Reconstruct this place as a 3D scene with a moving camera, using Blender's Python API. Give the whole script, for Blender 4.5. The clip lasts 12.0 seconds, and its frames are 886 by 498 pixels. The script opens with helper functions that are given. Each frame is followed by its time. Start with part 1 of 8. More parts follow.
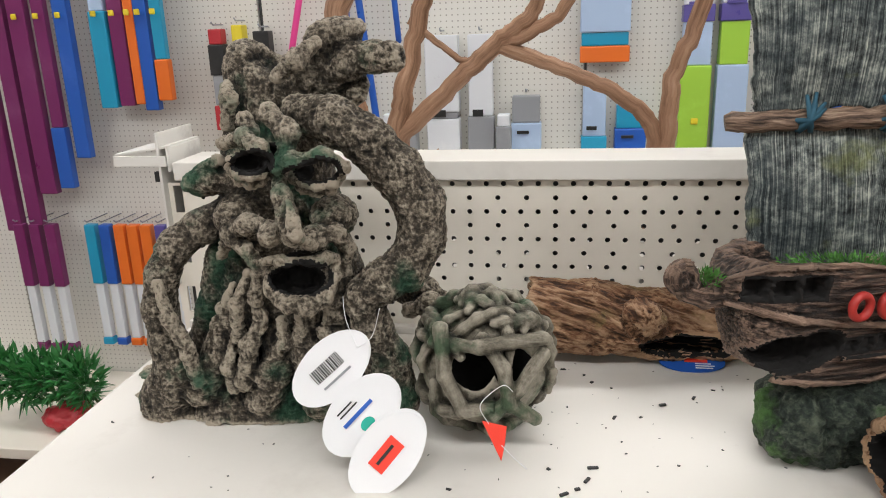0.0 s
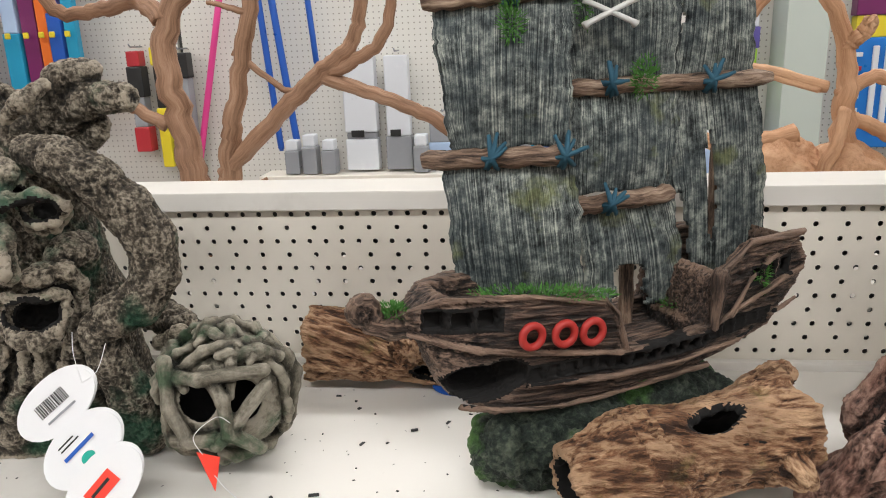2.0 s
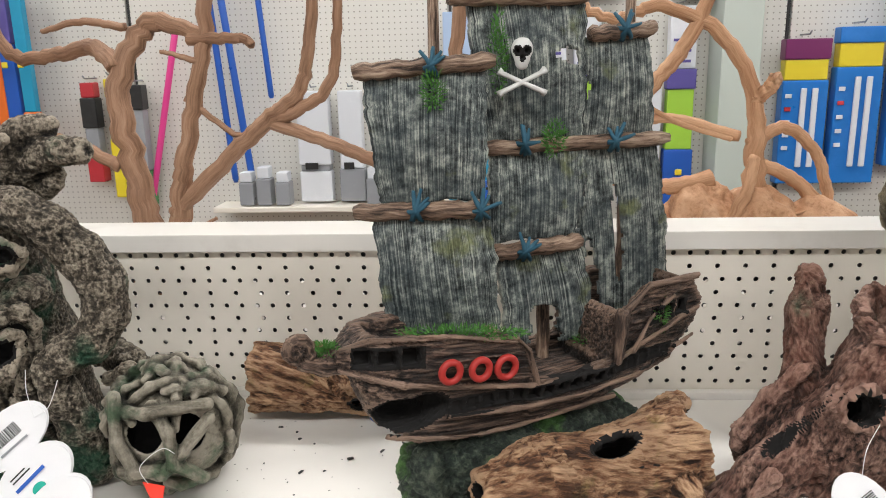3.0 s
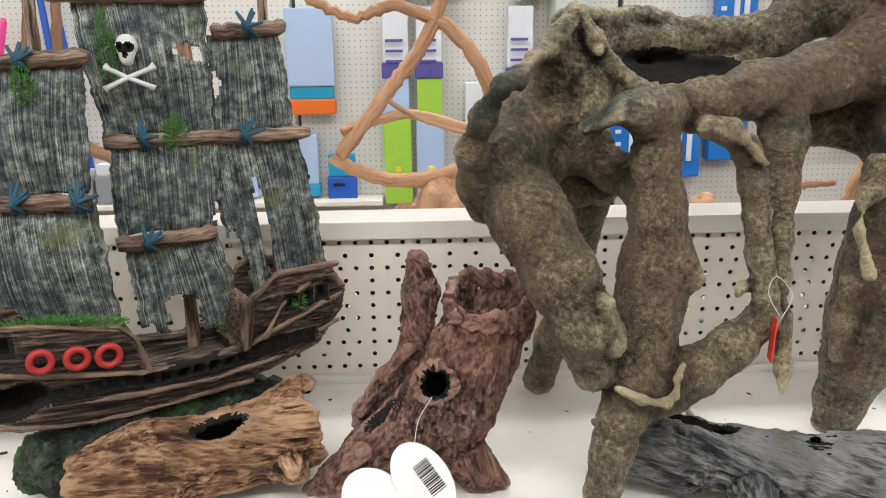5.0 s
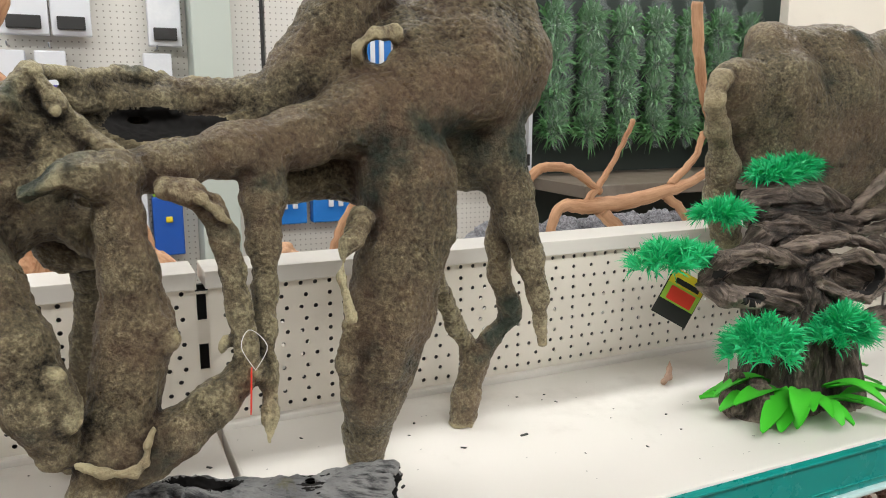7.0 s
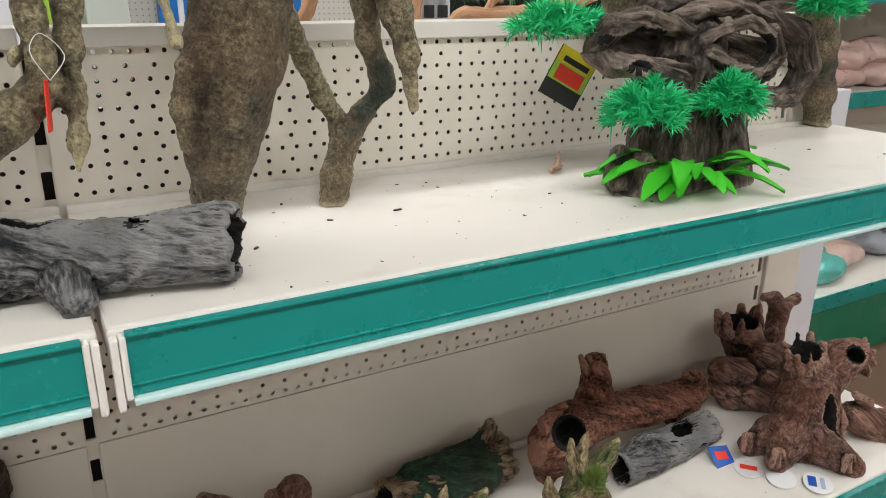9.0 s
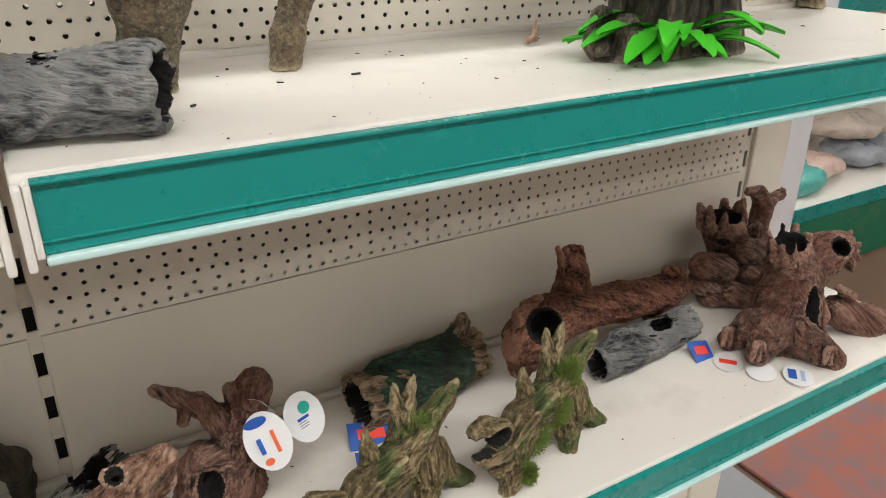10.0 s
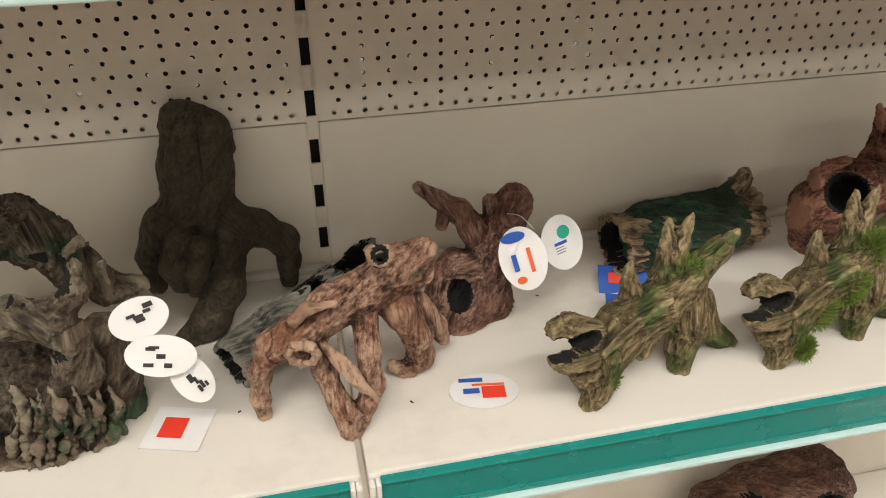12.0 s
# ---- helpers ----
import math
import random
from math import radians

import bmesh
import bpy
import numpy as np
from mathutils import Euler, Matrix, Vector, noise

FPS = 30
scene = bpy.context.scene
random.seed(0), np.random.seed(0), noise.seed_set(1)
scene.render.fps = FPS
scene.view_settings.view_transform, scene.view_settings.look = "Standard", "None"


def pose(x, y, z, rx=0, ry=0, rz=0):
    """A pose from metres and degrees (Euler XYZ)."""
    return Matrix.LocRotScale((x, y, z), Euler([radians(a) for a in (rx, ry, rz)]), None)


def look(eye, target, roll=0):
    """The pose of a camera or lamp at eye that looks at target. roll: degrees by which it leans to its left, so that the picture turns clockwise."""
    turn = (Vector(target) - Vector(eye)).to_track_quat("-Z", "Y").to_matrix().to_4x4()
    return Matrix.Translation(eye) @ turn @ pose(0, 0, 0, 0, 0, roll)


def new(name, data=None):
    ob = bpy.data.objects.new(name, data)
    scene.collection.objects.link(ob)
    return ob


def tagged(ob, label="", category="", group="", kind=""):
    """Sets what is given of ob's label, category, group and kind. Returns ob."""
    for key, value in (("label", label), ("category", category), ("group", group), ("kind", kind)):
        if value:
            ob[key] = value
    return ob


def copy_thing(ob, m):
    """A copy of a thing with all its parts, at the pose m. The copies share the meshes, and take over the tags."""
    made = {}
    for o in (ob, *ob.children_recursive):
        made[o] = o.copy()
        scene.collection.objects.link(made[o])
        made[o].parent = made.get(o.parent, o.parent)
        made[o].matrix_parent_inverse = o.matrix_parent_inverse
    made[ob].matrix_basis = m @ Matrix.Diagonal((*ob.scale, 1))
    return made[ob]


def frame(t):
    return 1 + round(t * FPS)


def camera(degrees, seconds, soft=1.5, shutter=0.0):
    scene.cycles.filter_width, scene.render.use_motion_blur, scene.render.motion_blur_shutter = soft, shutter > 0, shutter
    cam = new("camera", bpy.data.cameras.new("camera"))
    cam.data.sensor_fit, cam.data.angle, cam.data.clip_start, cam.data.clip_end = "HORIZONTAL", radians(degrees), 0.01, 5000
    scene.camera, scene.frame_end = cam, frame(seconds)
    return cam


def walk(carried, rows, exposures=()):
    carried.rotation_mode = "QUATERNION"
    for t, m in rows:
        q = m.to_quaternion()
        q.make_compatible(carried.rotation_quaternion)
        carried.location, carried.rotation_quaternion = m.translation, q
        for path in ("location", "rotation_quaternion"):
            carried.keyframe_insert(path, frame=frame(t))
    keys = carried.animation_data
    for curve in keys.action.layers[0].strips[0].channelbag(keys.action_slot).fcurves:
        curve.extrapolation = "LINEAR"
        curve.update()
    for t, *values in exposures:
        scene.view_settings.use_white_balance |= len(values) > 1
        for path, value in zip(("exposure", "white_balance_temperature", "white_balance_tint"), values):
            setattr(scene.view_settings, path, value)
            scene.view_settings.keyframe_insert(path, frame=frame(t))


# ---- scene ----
cam = camera(60.9, 12.0, soft=1.0)
PATH = [
    (0, (-0.069, -0.643, 1.436), (-0.381, 1.247, 0.86), -2.0),
    (0.5, (-0.046, -0.639, 1.437), (-0.338, 1.255, 0.866), -2.5),
    (1, (-0.003, -0.637, 1.439), (-0.285, 1.259, 0.868), -2.9),
    (1.5, (0.049, -0.634, 1.443), (-0.229, 1.265, 0.881), -2.8),
    (2, (0.096, -0.633, 1.447), (-0.148, 1.277, 0.905), -2.2),
    (2.5, (0.116, -0.651, 1.457), (-0.066, 1.278, 0.96), -1.4),
    (2.7, (0.116, -0.662, 1.464), (-0.042, 1.275, 0.99), -1.2),
    (4.3, (0.253, -0.707, 1.48), (0.177, 1.226, 0.976), -2.1),
    (4.5, (0.282, -0.705, 1.475), (0.238, 1.231, 0.975), -1.5),
    (5, (0.34, -0.698, 1.468), (0.419, 1.24, 0.98), -0.7),
    (5.5, (0.384, -0.692, 1.464), (0.645, 1.23, 0.974), -0.9),
    (6, (0.434, -0.701, 1.466), (0.938, 1.177, 0.995), -0.9),
    (6.5, (0.464, -0.721, 1.476), (1.143, 1.111, 1.047), -0.1),
    (6.7, (0.479, -0.728, 1.478), (1.215, 1.087, 1.072), -0.0),
    (8.3, (0.512, -0.745, 1.432), (1.539, 0.941, 1.111), -0.2),
    (8.5, (0.532, -0.766, 1.405), (1.482, 0.948, 1.007), -0.9),
    (8.9, (0.552, -0.752, 1.358), (1.475, 0.917, 0.757), -0.1),
    (9, (0.557, -0.743, 1.352), (1.491, 0.902, 0.705), 0.3),
    (9.5, (0.575, -0.733, 1.323), (1.548, 0.841, 0.565), 0.6),
    (10, (0.586, -0.719, 1.289), (1.53, 0.838, 0.462), 0.5),
    (10.5, (0.586, -0.717, 1.267), (1.419, 0.875, 0.39), 0.3),
    (11, (0.579, -0.712, 1.244), (1.258, 0.923, 0.314), 0.3),
    (11.5, (0.569, -0.699, 1.222), (1.079, 0.952, 0.216), 0.1),
    (12, (0.548, -0.684, 1.205), (0.917, 0.958, 0.124), -0.1),
]
walk(cam, [(t, look(eye, target, roll)) for t, eye, target, roll in PATH], [(0.0, -0.10, 6250, 10), (2.0, -0.04, 6250, 10), (4.5, 0.07, 6200, 10), (6.5, 0.07, 6300, 9), (8.0, -0.05, 6300, 9), (10.0, 0.0, 6500, 9), (12.0, 0.12, 7000, 10)])

# ---- light ----
world = bpy.data.worlds.new("world")
world.use_nodes = True
world.node_tree.nodes["Background"].inputs[0].default_value = (0.9, 0.95, 1.0, 1)
world.node_tree.nodes["Background"].inputs[1].default_value = 0.12
scene.world = world


# ---- materials ----
def mat(name, colour, rough=0.6, metal=0.0, spec=0.5):
    m = bpy.data.materials.new(name)
    m.use_nodes = True
    b = m.node_tree.nodes["Principled BSDF"]
    b.inputs["Base Color"].default_value = (*colour, 1)
    b.inputs["Roughness"].default_value = rough
    b.inputs["Metallic"].default_value = metal
    b.inputs["Specular IOR Level"].default_value = spec
    return m


def wire(m):
    t = m.node_tree
    return t.nodes, t.links, t.nodes["Principled BSDF"]


def coords(n, l, scale=(1, 1, 1)):
    c = n.new("ShaderNodeTexCoord")
    p = n.new("ShaderNodeMapping")
    p.inputs["Scale"].default_value = scale
    l.new(c.outputs["Object"], p.inputs["Vector"])
    return p.outputs["Vector"]


def noise_tex(n, l, vec, scale, detail=5, rough=0.6, dist=0.0):
    t = n.new("ShaderNodeTexNoise")
    t.inputs["Scale"].default_value = scale
    t.inputs["Detail"].default_value = detail
    t.inputs["Roughness"].default_value = rough
    t.inputs["Distortion"].default_value = dist
    l.new(vec, t.inputs["Vector"])
    return t.outputs["Fac"]


def ramp(n, l, fac, stops):
    r = n.new("ShaderNodeValToRGB")
    e = r.color_ramp.elements
    while len(e) < len(stops):
        e.new(0.5)
    for i, (p, c) in enumerate(stops):
        e[i].position = p
        e[i].color = (*c, 1) if len(c) == 3 else c
    l.new(fac, r.inputs["Fac"])
    return r.outputs["Color"]


def mix(n, l, fac, a, b, kind="MIX"):
    x = n.new("ShaderNodeMix")
    x.data_type, x.blend_type = "RGBA", kind
    if isinstance(fac, (int, float)):
        x.inputs[0].default_value = fac
    else:
        l.new(fac, x.inputs[0])
    for v, i in ((a, 6), (b, 7)):
        if isinstance(v, tuple):
            x.inputs[i].default_value = (*v, 1)
        else:
            l.new(v, x.inputs[i])
    return x.outputs[2]


def bump(n, l, b, height, strength, distance):
    k = n.new("ShaderNodeBump")
    k.inputs["Strength"].default_value = strength
    k.inputs["Distance"].default_value = distance
    l.new(height, k.inputs["Height"])
    l.new(k.outputs["Normal"], b.inputs["Normal"])


def math_node(n, l, op, a, b):
    x = n.new("ShaderNodeMath")
    x.operation = op
    for v, i in ((a, 0), (b, 1)):
        if isinstance(v, (int, float)):
            x.inputs[i].default_value = v
        else:
            l.new(v, x.inputs[i])
    return x.outputs[0]


def painted(name, colour, rough=0.45, mark=(0.5, 0.47, 0.42), amount=0.25):
    """Enamelled sheet steel with faint scuffs and dust."""
    m = mat(name, colour, rough)
    n, l, b = wire(m)
    v = coords(n, l)
    big = noise_tex(n, l, v, 7, 6, 0.65)
    fine = noise_tex(n, l, v, 90, 3, 0.7)
    mask = ramp(n, l, big, [(0.55, (0, 0, 0)), (0.8, (amount, amount, amount))])
    c = mix(n, l, mask, colour, mark)
    dots = ramp(n, l, fine, [(0.70, (0, 0, 0)), (0.78, (0.35, 0.35, 0.35))])
    l.new(mix(n, l, dots, c, tuple(x * 0.8 for x in colour)), b.inputs["Base Color"])
    l.new(ramp(n, l, big, [(0.3, (rough - 0.08,) * 3), (0.8, (rough + 0.15,) * 3)]), b.inputs["Roughness"])
    bump(n, l, b, fine, 0.05, 0.0005)
    return m


def resin(name, dark, mid, light, scale=45, moss=None, cover=0.55, rough=0.6, depth=0.0025, second=None, fine=1.0, contrast=1.0, crack=0.0, tone=14, patch_size=24, wave=0.3, brush_shade=0.20, speck=0.7, band=0.7, dab=0.0, dab_size=150, paint=1.0, tint=0.10):
    """Cast and hand-painted resin: carved grain, a dark wash and groove shade in its colour, dry-brushed ridges, shade
    painted into hollows, and patches of green.
    """
    m = mat(name, mid, rough, 0, 0.35)
    n, l, b = wire(m)
    fl = n.new("ShaderNodeAttribute")
    fl.attribute_name = "flow"
    v = fl.outputs["Vector"]
    iso = coords(n, l)
    a = noise_tex(n, l, v, scale * 1.3, 5, 0.65, wave)
    f = noise_tex(n, l, v, 330 * fine, 4, 0.7, wave)
    big = noise_tex(n, l, iso, tone, 4, 0.6)
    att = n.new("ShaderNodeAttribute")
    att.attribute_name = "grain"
    h = math_node(n, l, "MULTIPLY", math_node(n, l, "SUBTRACT", a, 0.5), band)
    h = math_node(n, l, "ADD", h, math_node(n, l, "MULTIPLY", math_node(n, l, "SUBTRACT", f, 0.5), speck))
    if crack:
        warp = n.new("ShaderNodeTexNoise")
        warp.inputs["Scale"].default_value = crack * 0.7
        warp.inputs["Detail"].default_value = 3
        l.new(v, warp.inputs["Vector"])
        add = n.new("ShaderNodeVectorMath")
        add.operation = "MULTIPLY_ADD"
        l.new(warp.outputs["Color"], add.inputs[0])
        add.inputs[1].default_value = (2.2 / crack,) * 3
        l.new(v, add.inputs[2])
        cell = n.new("ShaderNodeTexVoronoi")
        cell.feature = "DISTANCE_TO_EDGE"
        cell.inputs["Scale"].default_value = crack
        l.new(add.outputs[0], cell.inputs["Vector"])
        cleft = ramp(n, l, cell.outputs["Distance"], [(0.0, (0, 0, 0)), (0.14, (1, 1, 1))])
        h = math_node(n, l, "ADD", h, math_node(n, l, "MULTIPLY", math_node(n, l, "SUBTRACT", cleft, 0.8), 0.20))
    if dab:
        spot = noise_tex(n, l, iso, dab_size, 5, 0.7)
        h = math_node(n, l, "ADD", h, math_node(n, l, "MULTIPLY", math_node(n, l, "SUBTRACT", spot, 0.5), dab))
    # carved lows go darker and highs lighter, groove shade mixed with the wash
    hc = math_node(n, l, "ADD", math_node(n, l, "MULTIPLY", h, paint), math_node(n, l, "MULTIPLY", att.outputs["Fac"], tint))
    # stand-out map lightens ridges and darkens hollows, form shade put into colour
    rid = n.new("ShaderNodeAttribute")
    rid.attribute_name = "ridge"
    hc = math_node(n, l, "ADD", hc, math_node(n, l, "MULTIPLY", rid.outputs["Fac"], brush_shade))
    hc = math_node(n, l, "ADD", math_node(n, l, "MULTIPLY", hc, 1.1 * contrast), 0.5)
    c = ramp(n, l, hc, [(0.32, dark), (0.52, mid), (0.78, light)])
    if second:
        c = mix(n, l, ramp(n, l, big, [(0.42, (0, 0, 0)), (0.62, (0.75, 0.75, 0.75))]), c, mix(n, l, 0.6, c, second))
    if moss:
        patch = noise_tex(n, l, iso, patch_size, 5, 0.6)
        mask = ramp(n, l, patch, [(cover, (0, 0, 0)), (cover + 0.09, (0.85, 0.85, 0.85))])
        green = mix(n, l, ramp(n, l, hc, [(0.25, (0, 0, 0)), (0.7, (1, 1, 1))]), tuple(x * 0.25 for x in moss), tuple(x * 1.3 for x in moss))
        c = mix(n, l, mask, c, green)
    l.new(c, b.inputs["Base Color"])
    l.new(ramp(n, l, a, [(0.3, (rough + 0.15,) * 3), (0.7, (rough - 0.12,) * 3)]), b.inputs["Roughness"])
    bump(n, l, b, h, 1.0, depth * 2.2)
    return m


CREAM = painted("cream_enamel", (0.79, 0.74, 0.65), 0.42)
SHELF = painted("shelf_enamel", (0.74, 0.71, 0.66), 0.38, (0.36, 0.32, 0.27), 0.45)
WHITE = mat("white_plastic", (0.8, 0.78, 0.74), 0.4)
TEAL = painted("teal_strip", (0.008, 0.255, 0.235), 0.26, (0.02, 0.32, 0.30), 0.15)
# pale colour holds the highlight along the clear lip
LIP_GLINT = mat("lip_glint", (0.55, 0.75, 0.75), 0.25)
# dark tone stands in for shade in the cavity behind the peg holes
CAVITY_SHADE = mat("cavity_shade", (0.10, 0.10, 0.095), 0.6)
DARK = mat("dark_steel", (0.03, 0.03, 0.03), 0.6)
BARK = resin("grey_brown_bark", (0.005, 0.004, 0.003), (0.088, 0.071, 0.051), (0.52, 0.45, 0.35), scale=60, moss=(0.010, 0.082, 0.042), cover=0.53, contrast=1.3, depth=0.0024, fine=1.6, patch_size=17, brush_shade=0.24, speck=0.45, band=0.10, dab=0.70, dab_size=340, paint=.80, tint=0.09)
TWIG = resin("grey_twig", (0.010, 0.009, 0.006), (0.100, 0.088, 0.064), (0.32, 0.29, 0.23), scale=60, moss=(0.030, 0.065, 0.030), cover=0.54, depth=0.0014, brush_shade=0.30, band=.3, speck=.4, dab=.35, dab_size=300)
SAIL = resin("weathered_sail", (0.006, 0.009, 0.010), (0.130, 0.150, 0.145), (0.60, 0.63, 0.55), 640, (0.17, 0.19, 0.08), 0.60, 0.62, 0.0010, (0.040, 0.058, 0.068), 3.4, 1.4, 0.0, 26, wave=0.0, speck=0.60, band=0.45, dab=0.65, dab_size=120)
HULL = resin("dark_ship_wood", (0.005, 0.0035, 0.0028), (0.070, 0.044, 0.033), (0.30, 0.20, 0.145), 260, (0.05, 0.11, 0.025), 0.68, 0.55, 0.0016, (0.030, 0.024, 0.022), 1.8, 1.35, 0.0, 30, brush_shade=0.18)
SPAR = resin("brown_spar", (0.02, 0.012, 0.008), (0.20, 0.13, 0.09), (0.50, 0.38, 0.28), 110, None, 0.5, 0.6, 0.0012, None, 1.0, 1.3)
ROCK = resin("dark_mossy_rock", (0.004, 0.007, 0.005), (0.022, 0.032, 0.024), (0.11, 0.13, 0.09), scale=60, moss=(0.06, 0.14, 0.03), cover=0.54)
LOGM = resin("orange_brown_log", (0.020, 0.008, 0.004), (0.235, 0.112, 0.055), (0.58, 0.37, 0.22), 80, (0.20, 0.15, 0.05), 0.62, 0.62, 0.0040, (0.16, 0.075, 0.040), 1.0, 1.55, 0, 26, brush_shade=0.22, band=.9)
STUMP = resin("red_brown_stump", (0.014, 0.007, 0.005), (0.150, 0.080, 0.060), (0.42, 0.26, 0.20), 90, (0.055, 0.08, 0.045), 0.64, 0.55, 0.0026, (0.21, 0.080, 0.050), 1.2, 1.15, 0, 20, brush_shade=0.26)
ROOT = resin("olive_brown_root", (0.008, 0.006, 0.0035), (0.180, 0.150, 0.092), (0.64, 0.57, 0.35), scale=50, moss=(0.016, 0.044, 0.034), cover=0.56, rough=0.36, depth=0.0036, second=(0.21, 0.125, 0.082), fine=1.2, contrast=1.4, tone=8, patch_size=9, brush_shade=0.28, speck=0.40, band=0.10, dab=0.60, dab_size=260, paint=.62, tint=0.06)
GREY = resin("grey_log", (0.004, 0.004, 0.004), (0.078, 0.079, 0.080), (0.30, 0.30, 0.295), 80, (0.12, 0.11, 0.06), 0.64, 0.6, 0.0034, (0.032, 0.037, 0.046), 1.2, 1.35, 0, 24, brush_shade=0.26, band=.7)
# near-black stand-in for the shade inside hollows, eyes, mouths and windows
HOLLOW_SHADE = mat("hollow_shade", (0.006, 0.005, 0.0045), 0.95)
SPIDER = resin("orange_driftwood", (0.25, 0.11, 0.052), (0.54, 0.31, 0.175), (0.70, 0.46, 0.29), scale=30, rough=0.6, depth=0.0008, fine=0.6, contrast=0.7, second=(0.40, 0.20, 0.10), tone=12, wave=0.0)


# ---- building blocks ----
def place(ob, parent):
    if parent is not None:
        ob.parent = parent
        up = parent.matrix_basis.copy()
        if parent.parent is not None:
            up = parent.parent.matrix_basis @ parent.matrix_parent_inverse @ up
        ob.matrix_parent_inverse = up.inverted()
    return ob


def from_arrays(name, verts, quads, materials, parent=None, smooth=True, ids=None, label="", origin=None, grain=None, flow=None, ridge=None):
    verts = np.asarray(verts, float)
    o = np.zeros(3) if origin is None else np.asarray(origin, float)
    me = bpy.data.meshes.new(name)
    q = np.asarray(quads, int)
    w = q.shape[1]
    me.vertices.add(len(verts))
    me.vertices.foreach_set("co", (verts - o).astype(np.float32).ravel())
    me.loops.add(q.size)
    me.loops.foreach_set("vertex_index", q.astype(np.int32).ravel())
    me.polygons.add(len(q))
    me.polygons.foreach_set("loop_start", np.arange(0, q.size, w, dtype=np.int32))
    me.polygons.foreach_set("loop_total", np.full(len(q), w, np.int32))
    me.polygons.foreach_set("use_smooth", np.full(len(q), smooth))
    for m in (materials if isinstance(materials, (list, tuple)) else [materials]):
        me.materials.append(m)
    if ids is not None:
        me.polygons.foreach_set("material_index", np.asarray(ids, np.int32))
    flow = verts - o if flow is None else flow
    me.attributes.new("flow", "FLOAT_VECTOR", "POINT").data.foreach_set("vector", np.asarray(flow, np.float32).ravel())
    if grain is not None:
        me.attributes.new("grain", "FLOAT", "POINT").data.foreach_set("value", np.asarray(grain, np.float32))
    if ridge is not None:
        me.attributes.new("ridge", "FLOAT", "POINT").data.foreach_set("value", np.asarray(ridge, np.float32))
    me.update(calc_edges=True)
    ob = new(name, me)
    ob.location = o
    if label:
        ob["label"] = label
    return place(ob, parent)


def part(name, bm, material, parent=None, label="", smooth=False):
    me = bpy.data.meshes.new(name)
    bm.normal_update()
    bm.to_mesh(me)
    bm.free()
    for m in (material if isinstance(material, (list, tuple)) else [material]):
        me.materials.append(m)
    if smooth:
        me.polygons.foreach_set("use_smooth", np.full(len(me.polygons), True))
    ob = new(name, me)
    if label:
        ob["label"] = label
    return place(ob, parent)


def box(lo, hi, bevel=0.0, m=None, segments=2):
    bm = bmesh.new()
    bmesh.ops.create_cube(bm, size=1)
    lo, hi = Vector(lo), Vector(hi)
    for v in bm.verts:
        v.co = Vector([(lo[i] + hi[i]) / 2 + v.co[i] * (hi[i] - lo[i]) for i in range(3)])
    if bevel:
        bmesh.ops.bevel(bm, geom=bm.edges[:], offset=bevel, segments=segments, affect="EDGES", profile=0.6)
    if m is not None:
        bm.transform(m)
    return bm


def thing(name, loc, label, category, group="", kind=""):
    e = new(name)
    e.empty_display_size = 0.02
    e.matrix_basis = pose(*loc)
    return tagged(e, label, category, group, kind)


def value_noise(p, scale, seed):
    """Smooth noise in -1..1 at the points p."""
    r = np.random.RandomState(seed).rand(32, 32, 32) * 2 - 1
    q = p * np.asarray(scale)
    i = np.floor(q).astype(int)
    f = q - i
    f = f * f * (3 - 2 * f)
    out = 0
    for a in (0, 1):
        for b in (0, 1):
            for c in (0, 1):
                w = (f[:, 0] if a else 1 - f[:, 0]) * (f[:, 1] if b else 1 - f[:, 1]) * (f[:, 2] if c else 1 - f[:, 2])
                out = out + w * r[(i[:, 0] + a) % 32, (i[:, 1] + b) % 32, (i[:, 2] + c) % 32]
    return out


